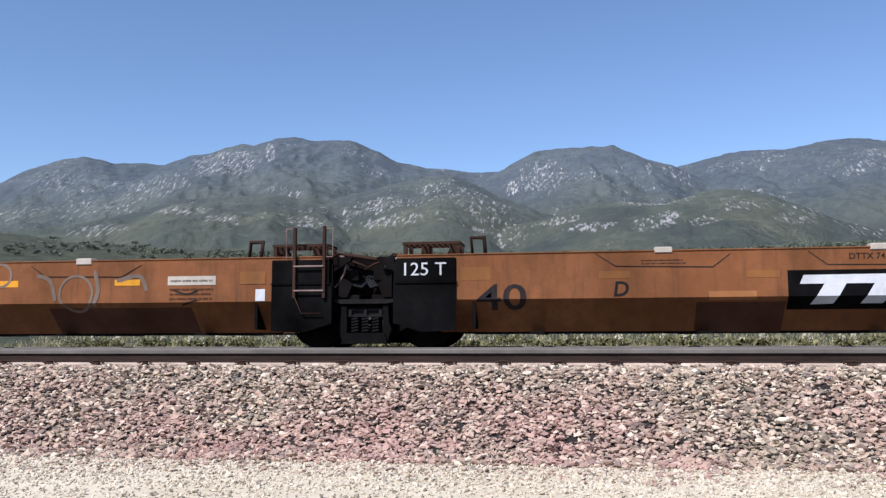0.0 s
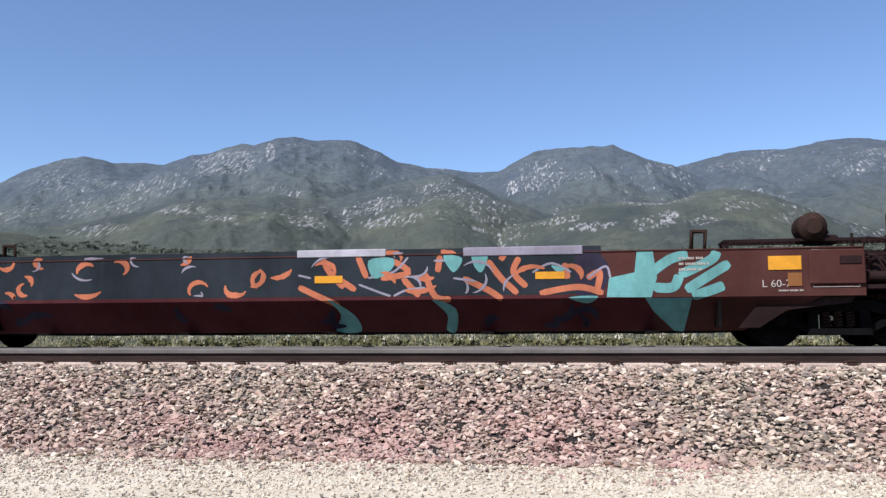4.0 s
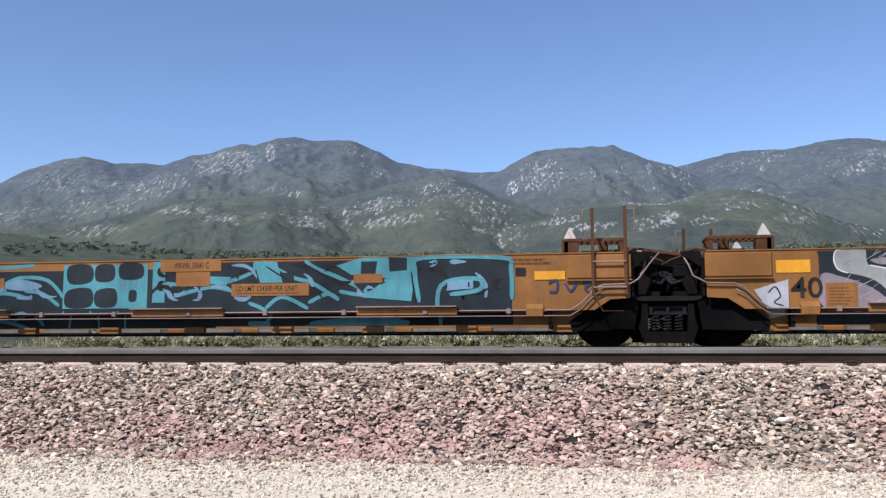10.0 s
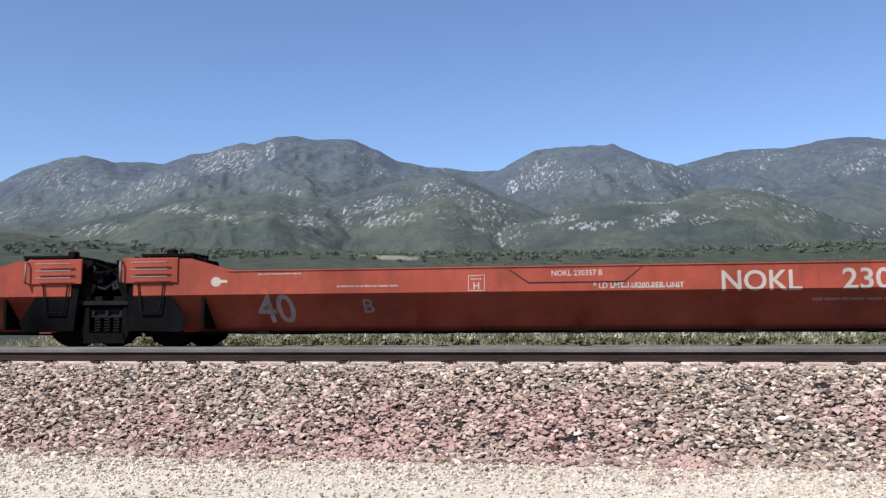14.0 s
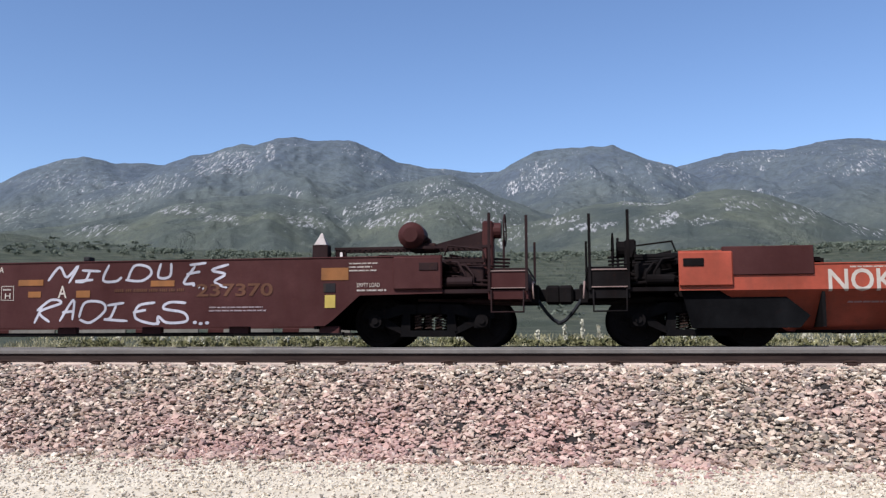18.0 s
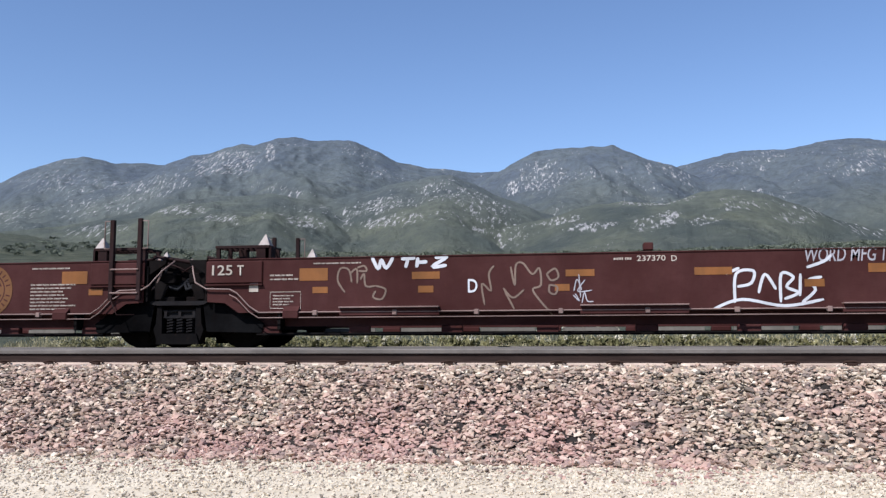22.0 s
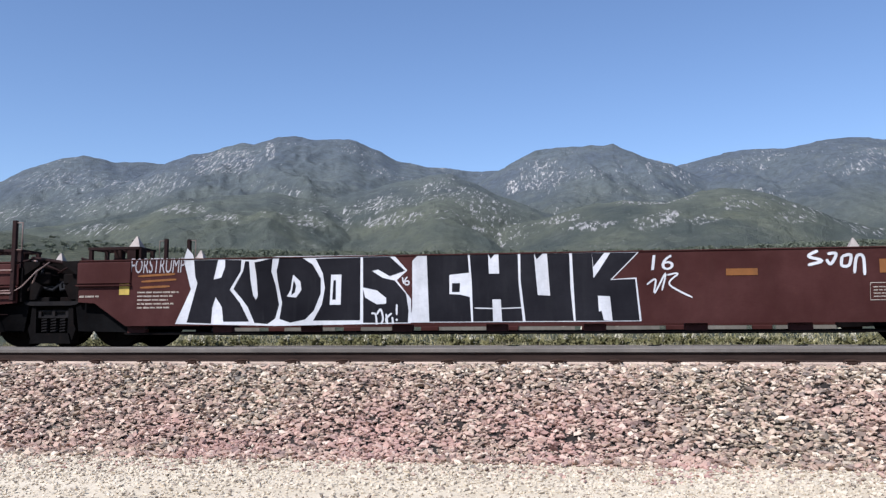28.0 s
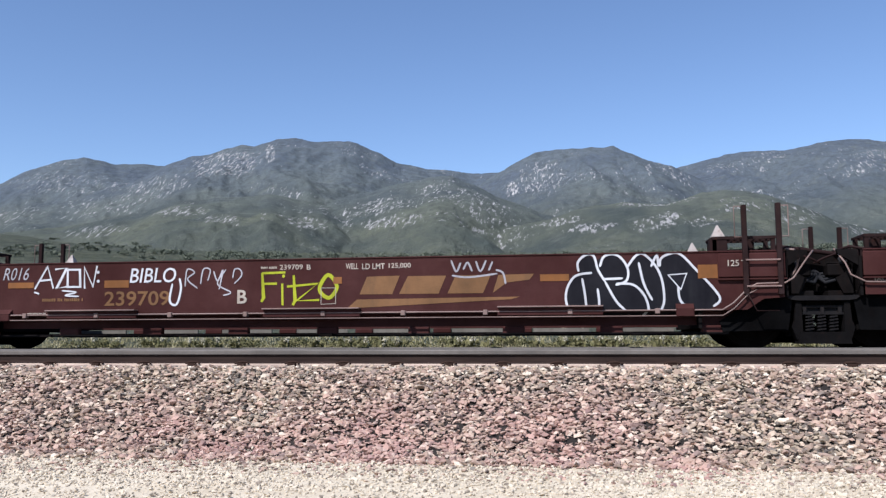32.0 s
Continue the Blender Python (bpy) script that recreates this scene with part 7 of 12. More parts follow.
spray("W3", "DUSK", [[(-5.42, 1.01), (-5.11, 0.97), (-4.79, 0.85), (-4.57, 0.69), (-4.45, 0.5), (-5.37, 0.5)], [(-4.14, 1.37), (-4.0, 1.37), (-4.06, 1.14), (-4.2, 1.18)], [(-4.73, 1.22), (-4.48, 1.25), (-4.32, 1.18), (-4.58, 1.15)]])
spray("W3", "MIST", [[(-3.65, 1.14), (-3.59, 1.28), (-3.38, 1.37), (-3.11, 1.37), (-3.29, 1.16), (-3.26, 1.0), (-2.97, 0.85), (-2.6, 0.74), (-2.34, 1.07), (-2.2, 1.07), (-2.22, 0.92), (-2.43, 0.58), (-2.9, 0.56), (-3.27, 0.6), (-3.51, 0.77), (-3.63, 0.94)], [(-3.24, 1.13), (-3.04, 1.21), (-2.77, 1.09), (-2.6, 0.96), (-2.8, 0.88), (-3.11, 0.98)], [(-2.15, 0.99), (-2.09, 0.95), (-2.13, 0.66), (-2.2, 0.63)], [(-4.43, 1.37), (-4.22, 1.37), (-4.31, 1.25)]])
spray("W3", "CREAMY", [[(-2.04, 1.29), (-1.74, 1.23), (-1.45, 1.32), (-1.16, 1.37), (-1.0, 1.38), (-1.35, 1.2), (-1.68, 1.01), (-1.56, 0.9), (-1.48, 0.96), (-1.29, 0.93), (-1.35, 0.75), (-1.16, 0.62), (-1.03, 0.47), (-2.03, 0.48), (-1.99, 0.79), (-2.01, 1.08)]], sharp=True)
spray("W3", "PETROL", [[(-1.16, 1.16), (-1.0, 1.29), (-0.74, 1.37), (-0.83, 1.22), (-0.88, 0.97), (-0.84, 0.75), (-0.72, 0.51), (-0.96, 0.54), (-1.25, 0.78), (-1.27, 0.97), (-1.48, 1.02)]], sharp=True)
spray("W3", "CREAMY", [[(-0.27, 1.33), (-0.51, 1.28), (-0.67, 1.12), (-0.72, 0.93), (-0.68, 0.71), (-0.49, 0.55), (-0.27, 0.51)]], sharp=True)
spray("W3", "WHITE", lines=[[(-5.01, 1.39), (-5.19, 1.36), (-5.23, 1.23), (-5.18, 1.09), (-5.04, 1.03)], [(-4.74, 1.14), (-4.48, 1.09), (-4.17, 1.08), (-3.96, 0.94), (-3.87, 0.75), (-3.86, 0.5)], [(-3.31, 1.38), (-3.59, 1.28), (-3.65, 1.07), (-3.58, 0.84), (-3.27, 0.6)], [(-3.29, 1.13), (-3.17, 0.93), (-2.83, 0.8), (-2.45, 0.71)], [(-1.68, 1.01), (-1.56, 0.9), (-1.48, 0.96), (-1.29, 0.93), (-1.33, 0.77), (-1.03, 0.48)], [(-0.67, 1.19), (-0.72, 0.93), (-0.68, 0.71), (-0.52, 0.57)]], width=0.018)
spray("W3", "SLATE", [[(-0.33, 1.41), (4.51, 1.38), (4.47, 0.4), (-0.33, 0.48)]], sharp=True)
spray("W3", "CREAMY", [[(-0.33, 1.36), (0.31, 1.25), (0.58, 1.17), (0.73, 1.06), (0.79, 0.87), (0.71, 0.64), (0.47, 0.54), (-0.34, 0.54)]], sharp=True)
spray("W3", "SLATE", [[(-0.28, 1.15), (-0.09, 1.19), (0.08, 1.13), (0.13, 1.0), (0.06, 0.86), (-0.13, 0.83), (-0.28, 0.92), (-0.31, 1.05)]])
spray("W3", "BUFF", [[(-0.33, 1.37), (0.43, 1.33), (0.43, 1.2), (-0.34, 1.21)]], sharp=True)
spray("W3", "KHAKI", [[(0.92, 1.34), (1.34, 1.36), (1.41, 1.16), (1.55, 1.04), (1.77, 1.17), (1.8, 1.36), (2.3, 1.36), (2.3, 1.16), (2.02, 1.17), (1.79, 1.02), (1.99, 0.96), (1.92, 0.86), (1.59, 0.76), (1.43, 0.49), (1.05, 0.5), (1.0, 0.69), (1.46, 0.73), (1.53, 0.76), (1.27, 1.03), (0.95, 1.15)]], sharp=True)
spray("W3", "PETROL", [[(1.43, 1.36), (1.77, 1.37), (1.75, 1.17), (1.62, 1.08), (1.44, 1.19)], [(1.52, 0.49), (1.66, 0.71), (1.98, 0.49)]], sharp=True)
spray("W3", "TURQ", [[(1.94, 1.02), (2.34, 1.16), (2.76, 1.33), (3.84, 1.32), (3.85, 1.03), (4.18, 0.94), (4.17, 0.67), (3.8, 0.55), (3.33, 0.52), (2.11, 0.84)]], sharp=True)
spray("W3", "SLATE", [[(1.99, 0.91), (2.3, 0.74), (2.59, 0.69), (2.88, 0.88), (2.87, 1.14), (3.23, 1.25), (3.37, 1.0), (3.34, 0.71), (3.26, 0.52), (2.26, 0.53)]])
spray("W3", "MAUVE", [[(1.84, 0.81), (2.2, 0.67), (2.52, 0.62), (2.78, 0.73), (2.93, 0.96), (2.9, 1.12), (2.76, 1.17), (2.66, 1.04), (2.73, 1.22), (2.95, 1.31), (3.16, 1.26), (3.29, 1.04), (3.26, 0.74), (3.18, 0.54), (2.74, 0.51), (2.26, 0.49), (1.96, 0.53)]])
spray("W3", "WHITE", lines=[[(2.62, 0.96), (2.66, 1.14), (2.79, 1.29), (2.99, 1.33), (3.17, 1.27)], [(1.97, 0.87), (2.27, 0.72), (2.52, 0.65), (2.75, 0.7)], [(0.92, 1.34), (0.94, 1.16), (1.34, 1.08)], [(2.32, 1.36), (2.3, 1.16), (2.02, 1.17)], [(1.78, 1.37), (1.77, 1.19), (1.62, 1.07)], [(1.07, 0.5), (1.0, 0.69), (1.28, 0.7)]], width=0.018)
spray("W3", "DUSK", lines=[[(4.37, 1.34), (4.35, 1.13)], [(3.98, 1.22), (4.13, 1.06)], [(4.25, 1.09), (4.43, 0.89)], [(4.3, 0.83), (4.23, 0.54)], [(4.05, 0.58), (4.29, 0.48)]], width=0.014)
hatch("W3", "BLUEGREY", 3.951, 4.825, 0.563, 1.272, 40, 232, 0.1)
hatch("W3", "OLIVE", -1.983, -1.162, 0.35, 1.332, 30, 233, 0.05)
hatch("W3", "SILVER", -5.227, -3.959, 0.46, 1.337, 30, 234, 0.1)
hatch("W3", "PALEBLUE", 2.399, 3.712, 0.702, 1.296, 40, 235, 0.03)
plate("W3", -0.487, 0.458, 1.209, 1.376, "ORANGE", "sign")
words("W3", "WRWK 58041 D", -0.345, 0.248, 1.244, 1.351, "INK", 0.01, 0.0)
plate("W3", 0.766, 1.96, 0.78, 0.996, "ORANGE", "sign")
words("W3", "LD LMT 124500 PER UNIT", 0.801, 1.877, 0.884, 0.979, "INK", 0.012, 0.0)
bars("W3", 0.825, 1.807, 0.798, 0.867, "INK", 1)
plate("W3", -3.819, -3.341, 1.009, 1.128, "AMBER", "reflector")
plate("W3", -0.24, 0.237, 1.006, 1.147, "AMBER", "reflector")
plate("W3", 2.749, 3.21, 0.999, 1.11, "AMBER", "reflector")
plate("W3", -6.044, -5.562, 1.047, 1.235, "YELLOW", "reflector")
plate("W3", -2.911, -2.724, 0.628, 0.809, "AMBER", "painted_field")
words("W3", "40", -5.851, -5.402, 0.672, 0.98, "INK", 0.02, 0.0)
plate("W3", -5.368, -4.924, 0.464, 0.89, "ORANGE", "painted_field")
bars("W3", -5.319, -4.964, 0.556, 0.834, "PATCH", 6)
plate("W3", 4.894, 5.67, 0.555, 0.884, "ORANGE", "sign")
bars("W3", 4.933, 5.632, 0.588, 0.843, "INK", 5)
plate("W3", 4.961, 5.84, 1.222, 1.396, "ORANGE", "sign")
bars("W3", 5.001, 5.778, 1.255, 1.355, "PATCH", 2)
plate("W3", 5.598, 5.998, 0.976, 1.223, "YELLOW", "reflector")
spray("W3", "SILVER", [[(-6.37, 0.80), (-5.88, 0.95), (-5.89, 0.42), (-6.10, 0.38)]], sharp=True)
spray("W3", "INK", lines=[[(-6.17, 0.75), (-6.07, 0.84), (-6.00, 0.70), (-6.09, 0.61), (-5.96, 0.56)]], width=0.022)

# W4
plate("W4", -4.575, 0.35, 0.279, 1.247, "SLATE", "painted_field")
plate("W4", -0.07, 5.26, 0.309, 1.343, "SLATE", "painted_field")
spray("W4", "SLATE", [[(-4.25, 0.89), (-4.55, 0.72), (-4.69, 0.29), (-4.17, 0.29)]])
spray("W4", "TURQ", lines=[[(-4.37, 1.37), (-4.07, 1.15), (-3.73, 1.02), (-3.31, 0.93)], [(-3.90, 1.37), (-3.47, 1.31), (-2.80, 1.35)], [(-3.74, 0.76), (-3.40, 0.88), (-2.98, 0.82)], [(-3.40, 1.01), (-3.06, 1.14), (-2.56, 1.09), (-2.24, 0.78)], [(-2.98, 0.92), (-2.65, 0.87), (-2.33, 0.66)], [(-4.25, 0.89), (-3.99, 0.93), (-3.74, 0.67)]], width=0.061)
spray("W4", "TURQ", lines=[[(-4.08, 0.85), (-4.17, 0.59)], [(-4.17, 0.33), (-3.58, 0.41), (-3.00, 0.28)], [(-3.33, 0.41), (-2.99, 0.54), (-2.75, 0.33)]], width=0.061)
spray("W4", "BLUEGREY", [[(-3.40, 0.99), (-3.06, 1.11), (-2.65, 1.00), (-2.98, 0.92)], [(-4.08, 0.81), (-3.91, 0.68), (-4.08, 0.59)]])
plate("W4", -2.269, -0.759, 0.609, 1.339, "TURQ", "painted_field")
plate("W4", -0.669, -0.45, 0.698, 1.398, "TURQ", "painted_field")
spray("W4", "SLATE", [[(-2.18, 1.32), (-1.78, 1.33), (-1.76, 1.06), (-2.15, 1.03)], [(-1.67, 1.32), (-1.37, 1.33), (-1.37, 1.08), (-1.67, 1.07)], [(-1.24, 1.35), (-0.87, 1.34), (-0.86, 1.11), (-1.23, 1.10)], [(-2.19, 0.91), (-1.77, 0.94), (-1.76, 0.65), (-2.20, 0.64)]])
spray("W4", "SLATE", [[(-1.67, 0.90), (-1.33, 0.93), (-1.32, 0.65), (-1.66, 0.65)], [(-1.07, 0.90), (-0.95, 0.89), (-0.96, 0.73), (-1.08, 0.73)]])
plate("W4", -2.207, -1.77, 0.304, 0.529, "SLATE", "painted_field")
spray("W4", "BLUEGREY", lines=[[(-1.18, 1.06), (-1.21, 0.90)], [(-1.10, 1.08), (-1.12, 0.91)], [(-0.98, 1.08), (-1.01, 0.94)], [(-0.90, 1.09), (-0.92, 0.96)]], width=0.022)
spray("W4", "TURQ", lines=[[(-2.25, 0.57), (-2.28, 0.28)], [(-1.76, 0.57), (-1.73, 0.28)], [(-1.27, 0.56), (-1.26, 0.28)]], width=0.035)
spray("W4", "TURQ", lines=[[(-0.63, 1.30), (-0.36, 0.83), (0.03, 0.88), (0.42, 0.94), (0.90, 0.82)], [(-0.47, 1.02), (-0.07, 0.97)], [(0.61, 1.01), (1.04, 1.17), (1.10, 1.35)], [(1.23, 1.35), (1.75, 1.08), (2.06, 0.99), (2.51, 0.71)], [(1.94, 1.35), (2.13, 1.22), (2.50, 1.07), (2.97, 0.84)], [(1.29, 0.59), (1.57, 0.77), (2.00, 0.58)]], width=0.061)
spray("W4", "TURQ", lines=[[(2.00, 0.67), (2.32, 0.81), (2.51, 0.71)], [(2.51, 0.85), (2.97, 0.80), (3.33, 1.06)], [(1.00, 0.68), (1.29, 0.54), (1.20, 0.32)]], width=0.061)
swirls("W4", "BLUEGREY", -0.47, 5.209, 0.732, 1.292, 14, 274, 0.061)
swirls("W4", "INK", -0.47, 5.209, 0.732, 1.292, 20, 275, 0.061)
swirls("W4", "BLUEGREY", -4.502, -2.316, 0.798, 1.313, 8, 276, 0.061)
spray("W4", "TURQ", [[(2.46, 1.26), (2.87, 1.38), (3.77, 1.38), (3.68, 0.68), (2.88, 0.75), (3.35, 1.04), (2.71, 1.11)], [(1.08, 1.35), (1.47, 1.34), (1.57, 1.00), (1.19, 1.00)], [(0.31, 1.12), (0.70, 1.10), (0.61, 0.96), (0.34, 0.99)]], sharp=True)
spray("W4", "SLATE", [[(2.87, 1.32), (3.13, 1.32), (3.10, 1.11), (2.86, 1.11)], [(3.31, 1.38), (3.61, 1.37), (3.61, 1.17), (3.33, 1.15)], [(1.56, 1.16), (1.75, 1.16), (1.76, 0.99), (1.57, 1.00)], [(2.74, 0.98), (3.01, 0.98), (2.88, 0.84)]], sharp=True)
spray("W4", "TURQ", lines=[[(3.81, 0.66), (3.74, 1.15), (3.86, 1.36), (5.13, 1.34), (5.25, 1.16), (5.26, 0.69)], [(4.11, 0.30), (4.15, 0.92), (4.73, 1.02), (4.75, 0.85), (4.29, 0.78)]], width=0.070)
spray("W4", "BLUEGREY", [[(4.24, 0.98), (4.66, 1.01), (4.66, 0.87), (4.24, 0.84)], [(1.86, 0.31), (2.51, 0.44), (3.43, 0.44), (3.61, 0.30)]], sharp=True)
spray("W4", "INK", lines=[[(1.28, 1.27), (1.76, 0.99), (2.13, 0.90)], [(1.85, 1.34), (2.51, 0.98)], [(3.74, 0.66), (3.68, 1.15)], [(4.24, 0.96), (4.24, 0.87)], [(4.59, 0.97), (4.59, 0.89)]], width=0.026)
spray("W4", "TURQ", lines=[[(1.96, 0.34), (2.70, 0.39), (3.61, 0.35)], [(0.91, 0.35), (1.29, 0.34)]], width=0.087)
plate("W4", -0.529, 0.524, 1.202, 1.388, "ORANGE", "sign")
words("W4", "WRWK 58041 C", -0.3, 0.31, 1.248, 1.351, "INK", 0.01, 0.0)
plate("W4", -0.254, 0.335, 0.96, 1.192, "ORANGE", "sign")
plate("W4", -0.194, 0.277, 0.997, 1.109, "AMBER", "reflector")
plate("W4", 0.708, 2.013, 0.789, 0.989, "ORANGE", "sign")
words("W4", "LD LMT 124500 PER UNIT", 0.795, 1.824, 0.862, 0.953, "INK", 0.012, 0.0)
bars("W4", 0.806, 1.854, 0.807, 0.853, "INK", 1)
plate("W4", 2.746, 3.216, 0.977, 1.121, "AMBER", "reflector")
plate("W4", 5.611, 6.076, 0.992, 1.123, "YELLOW", "reflector")
plate("W4", 5.316, 5.473, 1.06, 1.182, "INK", "painted_field")
bars("W4", 5.257, 5.951, 1.223, 1.337, "PATCH", 2)
spray("W4", "BLUE", lines=[[(5.82, 0.94), (5.95, 0.98), (5.94, 0.81), (5.83, 0.81)], [(6.07, 0.94), (6.16, 0.81), (6.25, 0.94)], [(6.33, 0.93), (6.46, 0.93), (6.37, 0.85), (6.45, 0.78)]], width=0.035)
words("W4", "40", -5.409, -4.98, 0.783, 1.09, "INK", 0.02, 0.0)
plate("W4", -3.885, -3.353, 0.972, 1.136, "ORANGE", "sign")
plate("W4", -3.843, -3.378, 1.006, 1.11, "AMBER", "reflector")
plate("W4", -6.02, -5.593, 1.09, 1.205, "YELLOW", "reflector")
plate("W4", -4.646, -4.326, 1.167, 1.376, "INK", "painted_field")
plate("W4", -4.825, -4.66, 0.77, 0.944, "PATCH", "painted_field")
bars("W4", -4.893, -4.504, 0.856, 0.987, "PATCH", 2)
plate("W4", -6.28, -6.101, 0.839, 0.998, "SIGNYELLOW", "sign")
spray("W4", "BLUEGREY", lines=[[(-6.89, 1.33), (-6.71, 1.15), (-6.89, 1.11)], [(-6.58, 1.31), (-6.62, 1.10), (-6.44, 1.14)], [(-6.35, 1.28), (-6.17, 1.23), (-6.31, 1.10)]], width=0.043)

# W5
spray("W5", "INK", lines=[[(0.75, 1.23), (0.70, 1.04), (0.83, 1.06)], [(0.86, 1.11), (0.94, 1.14), (0.89, 1.18), (0.86, 1.09), (0.94, 1.05)], [(1.04, 1.16), (0.98, 1.12), (1.01, 1.05), (1.06, 1.14), (1.04, 0.97), (0.94, 0.93)], [(1.17, 1.16), (1.09, 1.10), (1.13, 1.04), (1.18, 1.12), (1.20, 1.03)], [(1.28, 1.24), (1.25, 1.03), (1.30, 1.04)], [(1.40, 1.01), (1.44, 1.22), (1.55, 1.20), (1.45, 1.12), (1.58, 1.01)]], width=0.019)
spray("W5", "INK", lines=[[(1.65, 1.10), (1.60, 1.05), (1.67, 1.03), (1.69, 1.11), (1.72, 1.03)], [(1.75, 1.01), (1.77, 1.11), (1.84, 1.09), (1.83, 1.01)], [(1.96, 1.23), (1.92, 1.02), (1.87, 1.06), (1.94, 1.11)], [(0.70, 0.94), (1.21, 0.98), (1.97, 0.94)]], width=0.019)
spray("W5", "INK", lines=[[(3.57, 1.17), (3.50, 0.98), (3.62, 1.00)], [(3.66, 0.90), (3.73, 1.19), (3.77, 0.96)], [(3.64, 1.05), (3.81, 1.06)], [(3.94, 1.18), (3.84, 1.13), (3.92, 1.05), (3.82, 0.96)], [(4.08, 1.16), (3.99, 1.11), (4.06, 1.03), (3.96, 0.94)], [(4.38, 1.06), (4.27, 1.02), (4.28, 0.86), (4.39, 0.89)]], width=0.023)
spray("W5", "INK", lines=[[(4.45, 0.82), (4.47, 1.05), (4.57, 1.02), (4.47, 0.94), (4.59, 0.82)], [(4.75, 1.02), (4.66, 1.02), (4.65, 0.84), (4.76, 0.85)], [(4.66, 0.94), (4.73, 0.94)], [(4.80, 1.03), (4.82, 0.84), (4.88, 0.97), (4.92, 0.85), (4.97, 1.05)]], width=0.023)
words("W5", "40", -5.838, -5.434, 0.676, 0.973, "INK", 0.02, 0.0)
words("W5", "WRWK", -3.598, -2.572, 0.779, 1.032, "INK", 0.012, 0.0)
words("W5", "58041", -2.48, -1.533, 0.767, 1.017, "INK", 0.012, 0.0)
words("W5", "MR.STRAN", -3.292, -1.877, 1.097, 1.377, "INK", 0.0, 0.1, name="graffiti", label="sprayed graffiti letters")
spray("W5", "INK", lines=[[(-3.32, 1.06), (-3.06, 1.11)], [(-2.82, 1.07), (-2.50, 1.10)], [(-4.31, 1.19), (-4.15, 1.32), (-4.00, 1.14), (-3.81, 1.32), (-3.44, 1.34)], [(-1.36, 0.96), (-1.14, 0.92), (-1.23, 1.23)], [(-1.05, 0.87), (-0.87, 0.96), (-0.96, 1.14)], [(-0.78, 0.87), (-0.60, 0.91)]], width=0.026)
spray("W5", "INK", lines=[[(-0.43, 1.00), (-0.25, 0.86), (-0.34, 1.04), (-0.17, 0.91)], [(-0.08, 0.90), (0.27, 0.87)]], width=0.026)
spray("W5", "INK", [[(-1.88, 1.38), (-1.33, 1.39), (-1.34, 1.09), (-1.86, 1.10)]])
spray("W5", "SILVER", lines=[[(-1.84, 1.27), (-1.36, 1.28)], [(-1.82, 1.18), (-1.39, 1.20)]], width=0.026)
words("W5", "WRWK 58041", -0.496, 0.187, 1.238, 1.326, "INK", 0.01, 0.0)
words("W5", "B", 0.291, 0.369, 1.23, 1.317, "INK", 0.01, 0.0)
words("W5", "LD LMT  124,500  PER UNIT", 0.887, 2.081, 0.893, 0.987, "INK", 0.012, 0.0)
bars("W5", 0.953, 2.003, 0.798, 0.867, "INK", 1)
spray("W5", "INK", [oval(3.30, 1.12, 0.017, 0.017), oval(3.36, 1.12, 0.017, 0.017), oval(3.31, 1.05, 0.017, 0.017)])
spray("W5", "CREAM", lines=[[(-5.40, 0.92), (-5.31, 1.25), (-5.07, 1.34), (-5.11, 1.10), (-5.25, 1.01)], [(-5.10, 0.74), (-4.96, 1.01), (-4.77, 1.10), (-4.81, 0.82)], [(-4.77, 1.19), (-4.53, 1.28), (-4.46, 1.10), (-4.67, 1.01)]], width=0.019, closed=True)
spray("W5", "CREAM", lines=[[(-5.35, 0.83), (-5.05, 0.92), (-4.95, 0.69), (-5.25, 0.74)], [(-4.76, 0.82), (-4.47, 0.64), (-4.53, 1.00)], [(-4.92, 1.29), (-4.78, 1.36), (-4.67, 1.24)]], width=0.019)
plate("W5", -4.216, -3.987, 0.826, 1.055, "INK", "sign")
words("W5", "H", -4.158, -4.034, 0.853, 0.963, "CREAM", 0.01, 0.0)
plate("W5", -0.226, 0.244, 1.007, 1.13, "AMBER", "reflector")
plate("W5", 2.808, 3.093, 1.196, 1.323, "CREAM", "painted_field")
plate("W5", 2.711, 3.175, 1.001, 1.111, "AMBER", "reflector")
plate("W5", -7.182, -6.724, 1.084, 1.406, "YELLOW", "reflector")
bars("W5", -7.148, -6.591, 0.838, 1.036, "INK", 3)
plate("W5", -6.27, -6.08, 0.83, 1.055, "CREAM", "sign")
plate("W5", -0.603, -0.294, 1.146, 1.349, "AMBER", "painted_field")
bars("W5", -5.124, -4.563, 0.531, 0.623, "PATCH", 2)
plate("W5", 5.607, 6.069, 0.985, 1.187, "AMBER", "reflector")
bars("W5", 4.98, 5.951, 1.193, 1.304, "INK", 2)
bars("W5", 4.965, 5.722, 0.587, 0.872, "INK", 5)

# N1
words("N1", "NOKL", 2.102, 3.24, 0.77, 1.08, "CREAM", 0.015, 0.0)
words("N1", "230357", 3.804, 5.18, 0.779, 1.092, "CREAM", 0.015, 0.0)
bars("N1", 4.772, 5.49, 1.11, 1.175, "CREAM", 1)
bars("N1", 0.498, 1.542, 0.815, 0.882, "CREAM", 1)
words("N1", "40", -5.224, -4.578, 0.344, 0.798, "GREY", 0.02, 0.0)
words("N1", "B", -3.425, -3.25, 0.495, 0.709, "GREY", 0.01, 0.0)
spray("N1", "INK", lines=[[(-1.07, 1.14), (-0.77, 0.93), (0.68, 0.93), (0.94, 1.15)]], width=0.022, sharp=True)
words("N1", "NOKL 230357 B", -0.415, 0.354, 1.03, 1.117, "CREAM", 0.01, 0.0)
words("N1", "* LD LMT 119200 PER UNIT", 0.214, 1.557, 0.829, 0.923, "CREAM", 0.01, 0.0)
